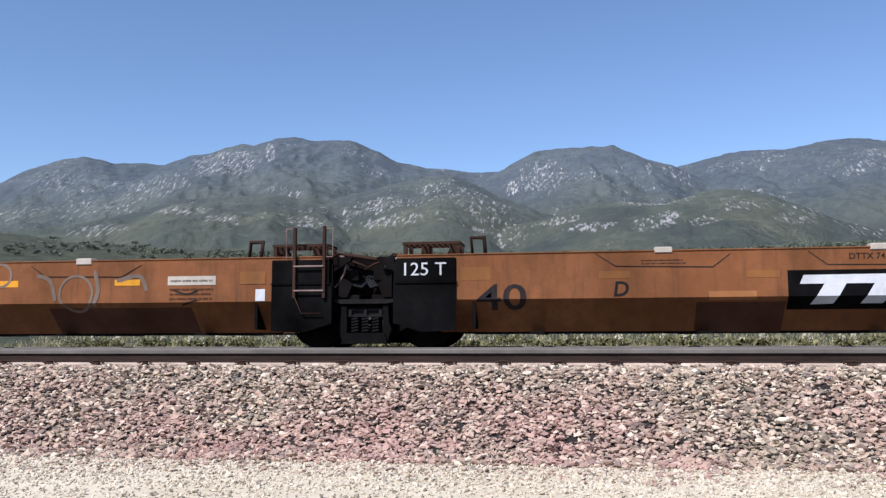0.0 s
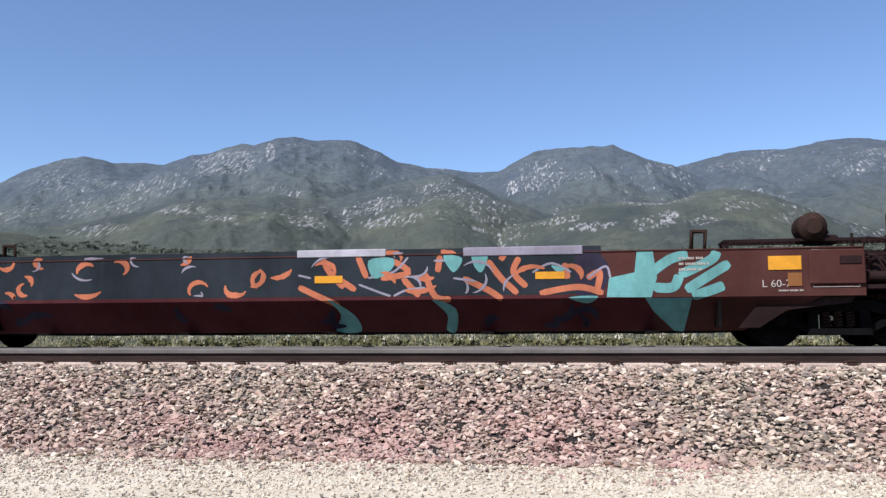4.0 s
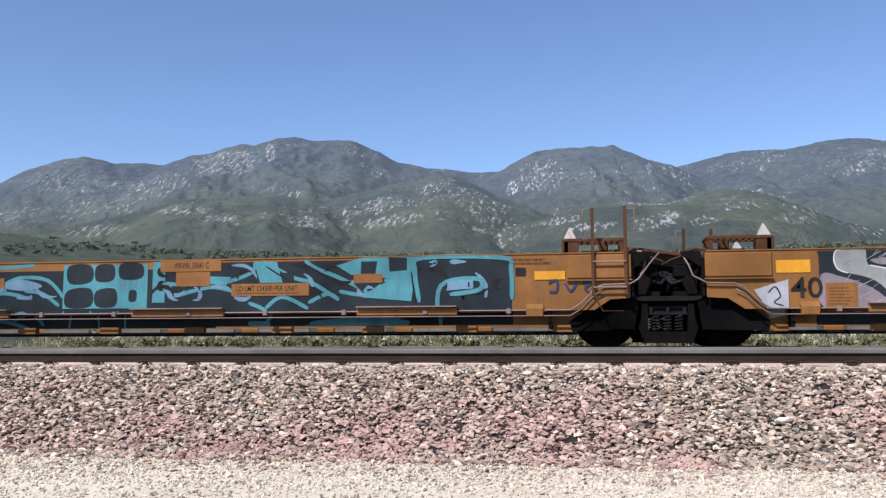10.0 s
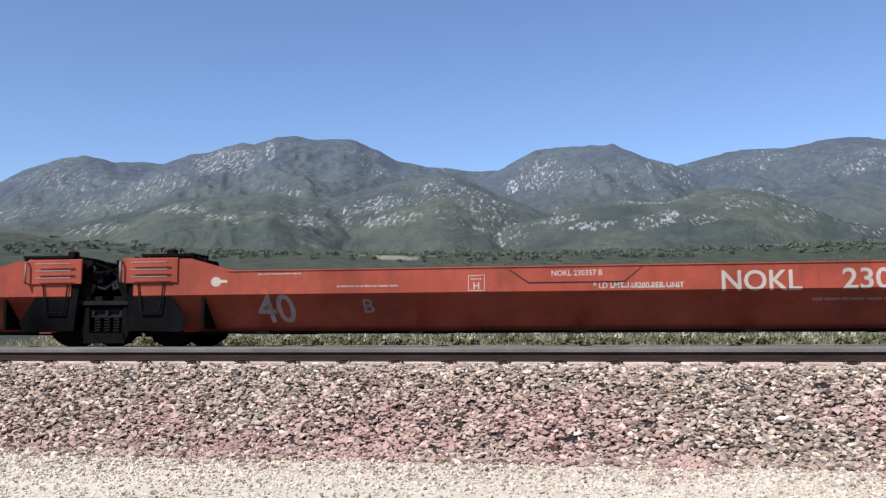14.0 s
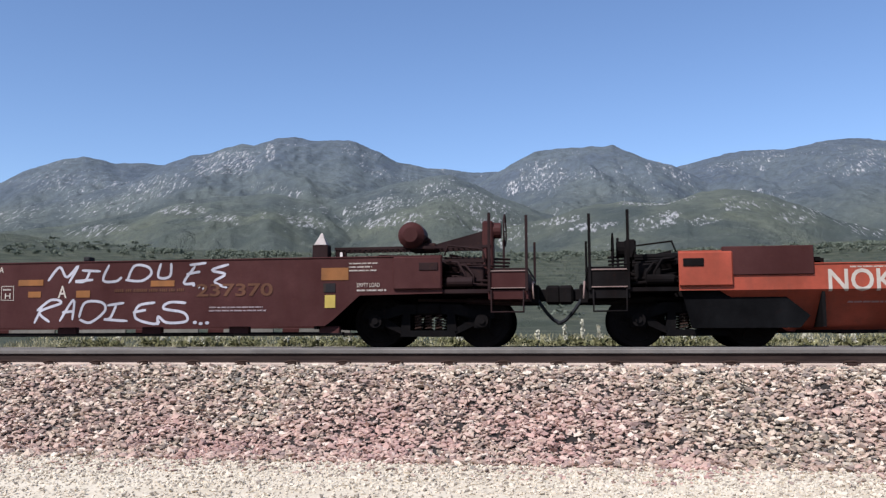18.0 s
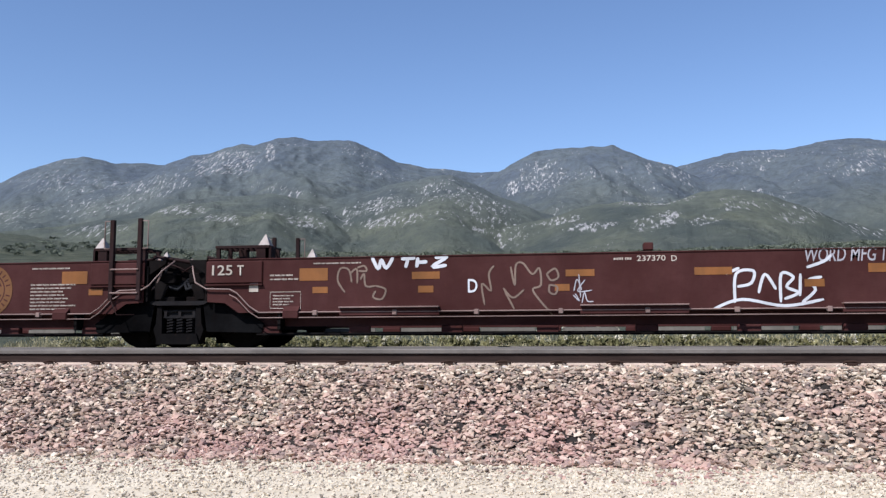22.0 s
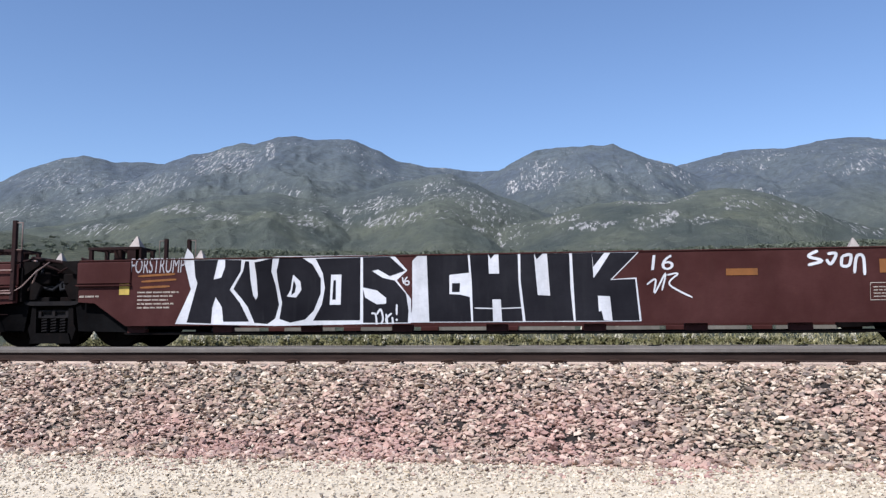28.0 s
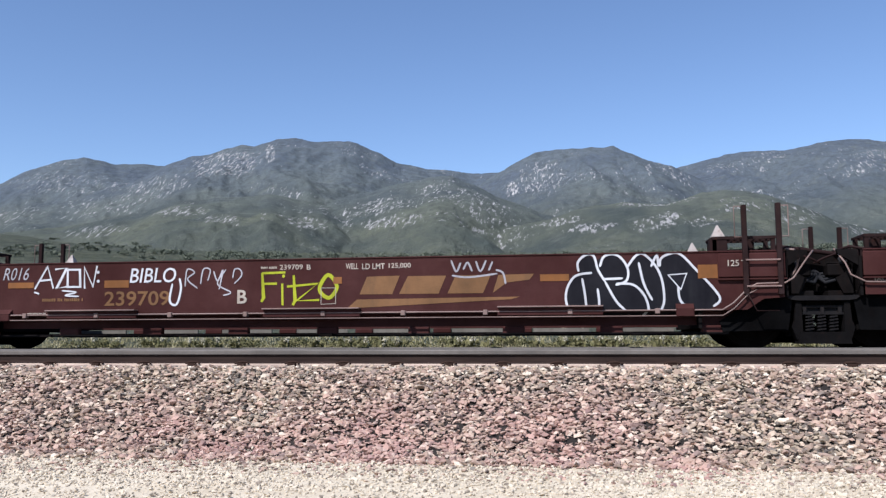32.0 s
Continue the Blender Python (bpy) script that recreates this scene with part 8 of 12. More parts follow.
spray("N1", "CREAM", lines=[[(-1.70, 1.05), (-1.45, 1.06), (-1.45, 0.82), (-1.70, 0.82)]], width=0.013, closed=True, sharp=True)
words("N1", "H", -1.622, -1.533, 0.841, 0.946, "CREAM", 0.01, 0.0)
bars("N1", -1.665, -1.479, 0.973, 1.025, "CREAM", 1)
bars("N1", -5.13, -4.389, 1.097, 1.152, "CREAM", 1)
bars("N1", -3.815, -2.814, 0.879, 0.942, "CREAM", 1)
spray("N1", "CREAM", [oval(-5.85, 1.01, 0.087, 0.078)])
plate("N1", -5.851, -5.657, 0.991, 1.037, "CREAM", "painted_field")
bars("N1", 3.418, 4.736, 0.599, 0.691, "GREY", 1)
plate("N1", 7.305, 7.55, 0.926, 1.096, "PATCH", "sign")

# N2
bars("N2", 4.336, 5.066, 1.094, 1.141, "CREAM", 1)
spray("N2", "CREAM", [oval(5.52, 1.06, 0.087, 0.078)])
plate("N2", 5.519, 5.71, 1.036, 1.082, "CREAM", "painted_field")
bars("N2", 4.595, 5.271, 0.485, 0.687, "GREY", 3)
bars("N2", 0.886, 1.264, 0.867, 0.924, "CREAM", 1)
spray("N2", "CREAM", [oval(-5.47, 1.05, 0.087, 0.078)])
plate("N2", -5.653, -5.475, 1.037, 1.079, "CREAM", "painted_field")
spray("N2", "INK", lines=[[(-2.18, 1.10), (-1.77, 0.92), (-0.07, 0.92), (0.29, 1.13)]], width=0.022, sharp=True)

# N3
words("N3", "40", 3.711, 4.349, 0.326, 0.764, "GREY", 0.02, 0.0)
spray("N3", "CREAM", [oval(5.62, 1.03, 0.087, 0.078)])
plate("N3", 5.426, 5.615, 1.017, 1.06, "CREAM", "painted_field")
bars("N3", 4.292, 5.011, 1.064, 1.117, "CREAM", 1)
bars("N3", 2.146, 3.19, 0.851, 0.904, "CREAM", 1)
spray("N3", "INK", lines=[[(-1.06, 1.09), (-0.70, 0.90), (0.66, 0.89), (0.94, 1.11)]], width=0.022, sharp=True)
words("N3", "NOKL 230357 A", -0.481, 0.308, 1.002, 1.095, "CREAM", 0.01, 0.0)
words("N3", "* LD LMT 119100 PER UNIT", 0.226, 1.588, 0.789, 0.88, "CREAM", 0.01, 0.0)
spray("N3", "CREAM", lines=[[(-1.63, 1.02), (-1.38, 1.03), (-1.37, 0.78), (-1.62, 0.77)]], width=0.013, closed=True, sharp=True)
words("N3", "H", -1.547, -1.447, 0.796, 0.908, "CREAM", 0.01, 0.0)
words("N3", "NOKL", -5.903, -4.789, 0.764, 1.097, "CREAM", 0.015, 0.0)
words("N3", "230357", -4.204, -2.834, 0.754, 1.072, "CREAM", 0.015, 0.0)
bars("N3", -5.593, -4.881, 1.096, 1.151, "CREAM", 1)
words("N3", "A", -3.425, -3.294, 0.528, 0.645, "GREY", 0.01, 0.0)
bars("N3", 4.464, 5.117, 0.556, 0.669, "GREY", 2)
bars("N3", -5.598, -5.013, 0.589, 0.644, "GREY", 1)

# B1
spray("B1", "SILVER", lines=[[(1.21, 1.08), (1.41, 1.31), (1.55, 1.14), (1.75, 1.33), (1.59, 1.04)], [(1.82, 1.25), (2.16, 1.23)], [(1.97, 1.25), (1.88, 1.07), (1.71, 1.07), (2.03, 1.09)], [(2.31, 1.34), (2.21, 1.08), (2.44, 1.06), (2.54, 1.13)], [(2.64, 1.06), (2.76, 1.31), (3.00, 1.29), (3.06, 1.17), (2.89, 1.06), (2.61, 1.08)], [(3.23, 1.35), (3.19, 1.12), (3.39, 1.13), (3.41, 1.35)]], width=0.043)
spray("B1", "SILVER", lines=[[(3.73, 1.31), (4.02, 1.34)], [(3.83, 1.29), (3.64, 1.02), (3.83, 1.01)], [(3.68, 1.16), (3.92, 1.20)], [(4.41, 1.31), (4.12, 1.22), (4.35, 1.15), (4.17, 1.03), (4.39, 0.93)]], width=0.043)
spray("B1", "SILVER", lines=[[(0.99, 0.37), (1.13, 0.67)], [(1.03, 0.58), (1.28, 0.76), (1.47, 0.71), (1.08, 0.56), (1.27, 0.39)], [(1.45, 0.40), (1.69, 0.76), (1.68, 0.42)], [(1.49, 0.55), (1.70, 0.57)], [(1.80, 0.46), (1.90, 0.71), (2.20, 0.71), (2.26, 0.57), (2.01, 0.38), (1.81, 0.43)], [(2.30, 0.66), (2.60, 0.70)]], width=0.043)
spray("B1", "SILVER", lines=[[(2.46, 0.66), (2.36, 0.45), (2.26, 0.43), (2.67, 0.40)], [(3.15, 0.70), (2.86, 0.65), (2.81, 0.45), (3.12, 0.35), (3.24, 0.39)], [(2.76, 0.54), (2.99, 0.58)], [(3.69, 0.69), (3.40, 0.70), (3.30, 0.60), (3.65, 0.53), (3.70, 0.39), (3.36, 0.37), (3.21, 0.47), (3.21, 0.33)]], width=0.043)
spray("B1", "SILVER", [oval(3.85, 0.37, 0.035, 0.026), oval(3.95, 0.35, 0.035, 0.026), oval(4.06, 0.36, 0.035, 0.026), oval(3.81, 0.98, 0.026, 0.026), oval(3.90, 0.95, 0.026, 0.026), oval(3.99, 0.92, 0.026, 0.026)])
roundel("B1", -4.01, 0.90, 0.372)
spray("B1", "DKBLUE", [[(-3.67, 1.05), (-3.55, 1.33), (-3.19, 1.37), (-3.02, 1.04), (-3.27, 0.95)], [(-3.58, 0.52), (-3.57, 0.81), (-3.27, 0.90), (-3.04, 0.66), (-3.25, 0.33)], [(-2.98, 1.13), (-2.83, 1.34), (-2.53, 1.33), (-2.45, 1.03), (-2.71, 0.94)], [(-2.74, 0.42), (-2.76, 0.85), (-2.41, 0.84), (-2.35, 0.47), (-2.54, 0.33)]])
spray("B1", "DKBLUE", [[(-2.20, 0.51), (-2.21, 0.84), (-1.86, 0.88), (-1.75, 0.51), (-1.99, 0.35)], [(-2.37, 1.03), (-2.33, 1.31), (-1.98, 1.35), (-1.92, 1.02)], [(-1.87, 1.02), (-1.83, 1.35), (-1.48, 1.34), (-1.42, 1.02)], [(-1.33, 1.11), (-1.28, 1.29), (-0.94, 1.27), (-0.94, 1.06), (-1.18, 1.01)]])
spray("B1", "DKBLUE", [[(-1.75, 0.46), (-1.66, 0.83), (-1.27, 0.88), (-1.31, 0.51), (-1.55, 0.35)]])
spray("B1", "BLUE", lines=[[(-3.09, 1.34), (-2.97, 0.94), (-2.78, 1.32)], [(-2.73, 1.36), (-2.52, 1.03), (-2.66, 0.89)], [(-3.60, 1.33), (-3.64, 1.04), (-3.27, 0.85)], [(-2.38, 1.33), (-2.26, 0.93), (-2.07, 1.21)], [(-3.00, 0.43), (-2.91, 0.75), (-2.66, 0.84)], [(-2.13, 1.31), (-1.86, 0.93), (-1.78, 1.30)]], width=0.022)
spray("B1", "BLUE", lines=[[(-1.66, 0.83), (-1.75, 0.46), (-1.45, 0.37)], [(-1.38, 1.29), (-1.47, 1.02), (-1.08, 0.97), (-0.94, 1.20)], [(-2.55, 0.66), (-2.36, 0.84), (-2.15, 0.61)], [(-1.17, 0.88), (-1.36, 0.46)]], width=0.022)
bars("B1", -0.554, -0.236, 1.242, 1.334, "CREAM", 1)
words("B1", "237370", -0.188, 0.241, 1.236, 1.337, "CREAM", 0.012, 0.0)
words("B1", "A", 0.298, 0.383, 1.231, 1.331, "CREAM", 0.012, 0.0)
words("B1", "LD LMT", -1.03, -0.69, 0.889, 0.982, "CREAM", 0.012, 0.0)
bars("B1", -0.613, -0.258, 0.885, 0.985, "CREAM", 1)
words("B1", "PER UNIT", -0.191, 0.218, 0.879, 0.971, "CREAM", 0.012, 0.0)
spray("B1", "CREAM", lines=[[(0.36, 1.00), (0.58, 1.00), (0.59, 0.76), (0.36, 0.77)]], width=0.013, closed=True, sharp=True)
words("B1", "H", 0.427, 0.531, 0.792, 0.883, "CREAM", 0.012, 0.0)
bars("B1", 0.388, 0.558, 0.91, 0.974, "CREAM", 1)
bars("B1", 2.424, 3.689, 0.783, 1.025, "GOLDIM", 1)
words("B1", "237370", 3.865, 5.168, 0.786, 0.997, "GOLDIM", 0.02, 0.0)
plate("B1", 0.669, 1.126, 1.004, 1.104, "AMBER", "reflector")
plate("B1", 0.858, 1.091, 0.805, 0.904, "AMBER", "reflector")
plate("B1", 1.736, 1.983, 0.795, 0.911, "AMBER", "reflector")
plate("B1", 3.062, 3.478, 0.964, 1.061, "AMBER", "reflector")
plate("B1", -3.771, -3.627, 1.008, 1.113, "AMBER", "reflector")
plate("B1", -3.812, -3.637, 0.79, 0.885, "AMBER", "reflector")
plate("B1", -1.033, -0.867, 1.001, 1.084, "AMBER", "reflector")
words("B1", "A", 1.405, 1.562, 0.79, 0.997, "CREAM", 0.012, 0.0)
bars("B1", 4.089, 5.24, 0.529, 0.638, "GREY", 2)
plate("B1", 5.973, 6.42, 1.028, 1.225, "AMBER", "reflector")
plate("B1", 6.035, 6.208, 0.587, 0.791, "SIGNYELLOW", "sign")
plate("B1", 6.008, 6.207, 0.834, 0.978, "INK", "sign")
bars("B1", 6.431, 6.955, 1.148, 1.318, "CREAM", 3)
words("B1", "EMPTY LOAD", 6.562, 6.929, 0.91, 0.978, "CREAM", 0, 0.0)
bars("B1", 6.559, 7.048, 0.825, 0.893, "CREAM", 1)
plate("B1", -6.127, -5.675, 1.013, 1.225, "AMBER", "reflector")
plate("B1", -6.374, -6.219, 0.834, 0.982, "CREAM", "sign")
words("B1", "125", -6.989, -6.596, 1.099, 1.295, "CREAM", 0.012, 0.0, raised=0.036)
words("B1", "T", -6.518, -6.401, 1.095, 1.289, "CREAM", 0.012, 0.0, raised=0.036)
plate("B1", -5.251, -5.024, 0.794, 0.921, "AMBER", "reflector")
spray("B1", "CREAM", lines=[[(-5.98, 0.85), (-5.52, 0.85), (-5.51, 0.57), (-5.97, 0.56)]], width=0.010, closed=True, sharp=True)
bars("B1", -5.925, -5.552, 0.609, 0.81, "CREAM", 4)
bars("B1", -5.765, -5.002, 1.263, 1.318, "CREAM", 1)
cleat("B1", -0.192, 0.028, 1.384, 1.55, "REDBROWN")
cleat("B1", -2.2, -2.06, 1.382, 1.448, "INK")
cleat("B1", 1.844, 1.953, 1.404, 1.476, "INK")

# B2
spray("B2", "MINT", [[(-5.43, 1.34), (-4.98, 1.13), (-4.93, 1.26), (-4.72, 1.24), (-4.67, 0.94), (-4.93, 0.90), (-4.89, 0.58), (-4.73, 0.54), (-4.76, 0.31), (-4.92, 0.31), (-4.97, 0.54), (-5.34, 0.45), (-5.07, 0.72), (-5.43, 0.81), (-5.02, 0.95)]], sharp=True)
spray("B2", "WHITE", [[(-4.87, 1.17), (-4.70, 1.22), (-4.73, 1.08)], [(-4.88, 0.85), (-4.73, 0.81), (-4.78, 0.58), (-4.86, 0.58)]], sharp=True)
spray("B2", "PINK", [[(-5.36, 1.18), (-5.24, 1.13), (-5.28, 0.95), (-5.37, 1.00)], [(-5.25, 0.45), (-5.11, 0.40), (-5.17, 0.32)]])
spray("B2", "CRIMSON", lines=[oval(-5.32, 1.07, 0.104, 0.174), oval(-5.17, 0.39, 0.122, 0.087), oval(-5.46, 0.68, 0.087, 0.070), oval(-5.43, 0.95, 0.052, 0.052)], width=0.035, closed=True)
spray("B2", "CRIMSON", [oval(-5.50, 1.38, 0.052, 0.061), oval(-5.35, 0.59, 0.070, 0.052)])
spray("B2", "WHITE", [[(-5.01, 1.24), (-4.84, 1.21), (-4.81, 0.96), (-4.95, 0.92), (-4.80, 0.77), (-4.80, 0.50), (-4.99, 0.51)]], sharp=True)
spray("B2", "MINT", [oval(-4.94, 1.08, 0.043, 0.078), oval(-4.92, 0.70, 0.043, 0.104)])
spray("B2", "DKPURPLE", [[(-4.66, 0.48), (-4.63, 0.77), (-4.67, 1.06), (-4.51, 1.34), (-4.37, 1.05), (-4.24, 1.34), (-4.01, 1.24), (-3.96, 0.62), (-4.00, 0.34), (-4.46, 0.32)], [(-3.90, 0.86), (-3.92, 1.24), (-3.76, 1.29), (-3.37, 1.23), (-3.33, 0.47), (-3.43, 0.34), (-3.75, 0.29)], [(-3.22, 1.21), (-2.91, 1.26), (-2.50, 1.24), (-2.47, 0.52), (-2.60, 0.30), (-3.06, 0.30)], [(-2.42, 1.24), (-2.24, 1.31), (-1.57, 1.41), (-1.37, 1.29), (-1.39, 0.46), (-1.83, 0.35), (-2.33, 0.47)]], sharp=True)
spray("B2", "WHITE", [[(-4.49, 1.41), (-4.15, 1.41), (-4.31, 0.88)], [(-4.57, 1.06), (-4.47, 0.77), (-4.65, 0.76), (-4.59, 0.51), (-4.05, 0.51), (-4.01, 0.83), (-4.21, 0.76), (-4.10, 1.05), (-4.18, 0.91), (-4.31, 0.75), (-4.47, 0.94)], [(-4.40, 0.51), (-4.24, 0.51), (-4.25, 0.32), (-4.38, 0.32)], [(-3.73, 1.40), (-3.58, 1.40), (-3.58, 1.19), (-3.42, 1.18), (-3.41, 0.95), (-3.59, 0.90), (-3.43, 0.81), (-3.39, 0.52), (-3.62, 0.52), (-3.61, 0.27), (-3.68, 0.27), (-3.72, 0.52), (-3.83, 0.52), (-3.86, 0.76), (-3.74, 0.88), (-3.85, 0.95), (-3.86, 1.22), (-3.73, 1.24)]], sharp=True)
spray("B2", "WHITE", [[(-3.18, 1.23), (-2.96, 1.21), (-2.82, 1.03), (-2.70, 0.30), (-2.77, 0.30), (-2.83, 0.47), (-3.06, 0.61), (-2.95, 0.31), (-3.02, 0.31), (-3.10, 0.76), (-2.96, 0.87), (-2.93, 0.58), (-2.81, 0.55), (-2.87, 0.99), (-2.97, 1.08), (-3.13, 0.92)], [(-2.79, 1.39), (-2.66, 1.39), (-2.65, 1.17), (-2.52, 1.20), (-2.52, 0.94), (-2.72, 0.86), (-2.58, 0.84), (-2.55, 0.54), (-2.68, 0.47), (-2.66, 0.32), (-2.74, 0.32)], [(-2.23, 1.23), (-1.86, 1.21), (-1.83, 1.07), (-2.07, 0.98), (-2.20, 1.07)], [(-2.29, 0.86), (-2.09, 0.68), (-1.77, 0.88), (-1.99, 0.65), (-1.62, 0.48), (-2.26, 0.49)]], sharp=True)
spray("B2", "DKPURPLE", [[(-4.46, 1.04), (-4.32, 0.82), (-4.18, 1.03), (-4.21, 0.73), (-4.09, 0.74), (-4.12, 0.59), (-4.56, 0.60), (-4.58, 0.69), (-4.44, 0.70)], [(-2.99, 1.04), (-2.89, 1.00), (-2.82, 0.61), (-2.89, 0.61), (-2.94, 0.87), (-3.06, 0.79)]], sharp=True)
spray("B2", "MINT", [[(-4.43, 1.41), (-4.29, 1.41), (-4.32, 1.10)]], sharp=True)
spray("B2", "MINT", [oval(-3.75, 1.06, 0.078, 0.104), oval(-3.66, 0.69, 0.122, 0.139), oval(-2.68, 1.06, 0.052, 0.070), oval(-2.68, 0.73, 0.052, 0.113), oval(-2.03, 1.12, 0.087, 0.043)])
spray("B2", "INK", lines=[[(-4.28, 1.24), (-4.25, 1.15)], [(-3.64, 1.33), (-3.61, 1.22)], [(-3.60, 0.48), (-3.61, 0.34)], [(-2.74, 1.31), (-2.72, 1.24)], [(-3.49, 0.76), (-3.44, 0.62)], [(-3.02, 0.66), (-2.99, 0.47)]], width=0.014)
spray("B2", "INK", lines=[[(-2.60, 1.08), (-2.57, 0.98)], [(-2.62, 0.75), (-2.58, 0.61)], [(-2.13, 0.58), (-1.98, 0.56)], [(-1.88, 0.70), (-1.84, 0.60)]], width=0.014)
spray("B2", "WHITE", lines=[[(-2.38, 1.21), (-2.33, 0.88), (-2.10, 0.68)], [(-2.38, 1.21), (-2.07, 0.97)]], width=0.026, sharp=True)
spray("B2", "DKBLUE", [[(-2.33, 1.15), (-2.07, 0.94), (-1.56, 1.20), (-1.48, 1.05), (-1.67, 0.79), (-1.84, 0.67), (-1.39, 0.53), (-1.66, 0.50), (-1.96, 0.65), (-1.79, 0.89), (-2.09, 0.72), (-2.29, 0.88)]], sharp=True)
spray("B2", "MINT", [[(-1.65, 1.41), (-1.54, 1.37), (-1.64, 1.22), (-1.42, 1.29), (-1.34, 1.25), (-1.42, 0.94), (-1.49, 0.94), (-1.48, 1.20), (-1.85, 0.97)], [(-1.65, 0.81), (-1.41, 0.94), (-1.26, 0.90), (-0.68, 0.91), (-1.01, 0.83), (-1.20, 0.74), (-0.84, 0.55), (-1.15, 0.63), (-1.35, 0.68), (-1.21, 0.50), (-1.24, 0.30), (-1.30, 0.30), (-1.32, 0.53), (-1.54, 0.65)]], sharp=True)
spray("B2", "WHITE", lines=[[(-1.65, 0.83), (-1.50, 0.89), (-1.40, 0.97), (-1.38, 1.25), (-1.56, 1.24)], [(-1.66, 0.74), (-1.56, 0.64), (-1.39, 0.57), (-1.28, 0.51), (-1.28, 0.31)], [(-1.66, 0.74), (-1.45, 0.81), (-1.21, 0.79)]], width=0.016)
spray("B2", "OLIVE", lines=[[(-1.34, 0.92), (-0.93, 1.29)]], width=0.016)
spray("B2", "CRIMSON", [[(-0.72, 1.26), (-0.63, 1.37), (-0.45, 1.26), (-0.39, 1.05), (-0.48, 0.91), (-0.64, 0.96), (-0.66, 1.12)], [(-0.76, 0.57), (-0.61, 0.77), (-0.47, 0.73), (-0.47, 0.50), (-0.63, 0.44), (-0.76, 0.46)]])
spray("B2", "PINK", [[(-0.69, 1.24), (-0.63, 1.33), (-0.49, 1.19), (-0.45, 1.02), (-0.54, 0.96), (-0.61, 1.10)], [(-0.71, 0.55), (-0.59, 0.71), (-0.51, 0.68), (-0.52, 0.52), (-0.65, 0.48)]])
spray("B2", "CRIMSON", [oval(-1.23, 1.28, 0.043, 0.087), oval(-0.83, 1.23, 0.035, 0.070), oval(-1.05, 0.94, 0.052, 0.070), oval(-0.81, 0.68, 0.087, 0.061), oval(-0.68, 0.78, 0.043, 0.052), oval(-0.95, 0.76, 0.052, 0.043)])
spray("B2", "PINK", [oval(-1.23, 1.28, 0.017, 0.061), oval(-0.83, 1.23, 0.013, 0.043), oval(-1.04, 0.94, 0.017, 0.052), oval(-0.81, 0.66, 0.052, 0.026), oval(-0.68, 0.78, 0.017, 0.026)])
spray("B2", "WHITE", lines=[[(-1.13, 0.53), (-1.07, 0.55), (-1.05, 0.50), (-1.13, 0.41), (-1.03, 0.40)], [(-1.00, 0.41), (-1.02, 0.49), (-0.95, 0.50), (-0.94, 0.39), (-1.01, 0.40)], [(-0.91, 0.53), (-0.87, 0.36)], [(-0.75, 0.53), (-0.83, 0.52), (-0.82, 0.46), (-0.75, 0.43), (-0.81, 0.36)]], width=0.019)
spray("B2", "WHITE", lines=[[(-0.36, 0.53), (-0.30, 0.38), (-0.25, 0.54), (-0.20, 0.38), (-0.16, 0.55)], [(-0.16, 0.38), (-0.10, 0.57), (-0.03, 0.38)], [(-0.13, 0.45), (-0.04, 0.45)], [(-0.01, 0.38), (-0.01, 0.54), (0.07, 0.52), (0.01, 0.46), (0.09, 0.38)], [(0.10, 0.54), (0.11, 0.38), (0.20, 0.43), (0.10, 0.54)]], width=0.026, sharp=True)
spray("B2", "CRIMSON", lines=[[(0.33, 0.81), (0.56, 0.99), (0.84, 0.85), (0.56, 0.58), (0.36, 0.72)], [(0.89, 0.79), (1.12, 0.78)], [(1.01, 0.77), (1.01, 0.49)]], width=0.022)
spray("B2", "VIOLET", lines=[[(0.76, 1.08), (0.79, 1.33), (0.88, 1.19), (0.97, 1.35), (0.99, 1.09)], [(1.08, 1.25), (1.04, 1.12), (1.16, 1.09), (1.17, 1.25), (1.08, 1.27)], [(1.32, 1.32), (1.23, 1.29), (1.30, 1.20), (1.25, 1.11)], [(1.39, 1.32), (1.58, 1.34)], [(1.49, 1.33), (1.47, 1.09)], [(1.63, 1.11), (1.64, 1.08)]], width=0.026)
spray("B2", "VIOLET", lines=[[(1.69, 1.11), (1.70, 1.08)], [(1.78, 1.08), (1.80, 1.31), (1.93, 1.33)], [(1.79, 1.21), (1.89, 1.21)], [(2.00, 1.09), (2.00, 1.31), (2.11, 1.33)], [(2.00, 1.20), (2.09, 1.21)], [(2.00, 1.09), (2.13, 1.09)]], width=0.026)
spray("B2", "VIOLET", lines=[[(2.18, 1.08), (2.25, 1.32), (2.33, 1.08)], [(2.20, 1.17), (2.31, 1.17)], [(2.40, 1.07), (2.40, 1.30), (2.51, 1.27), (2.42, 1.18), (2.54, 1.08)], [(2.60, 1.08), (2.60, 1.32), (2.72, 1.23), (2.61, 1.08)], [(2.90, 1.30), (2.80, 1.23), (2.83, 1.08), (2.92, 1.12), (2.92, 1.19), (2.87, 1.19)], [(2.99, 1.06), (2.99, 1.29), (3.10, 1.24), (3.01, 1.17)]], width=0.026)
spray("B2", "VIOLET", lines=[[(3.19, 1.06), (3.26, 1.31), (3.34, 1.07)], [(3.47, 1.29), (3.40, 1.22), (3.43, 1.07), (3.52, 1.09)], [(3.59, 1.06), (3.59, 1.28), (3.70, 1.30)], [(3.59, 1.18), (3.68, 1.19)]], width=0.026)
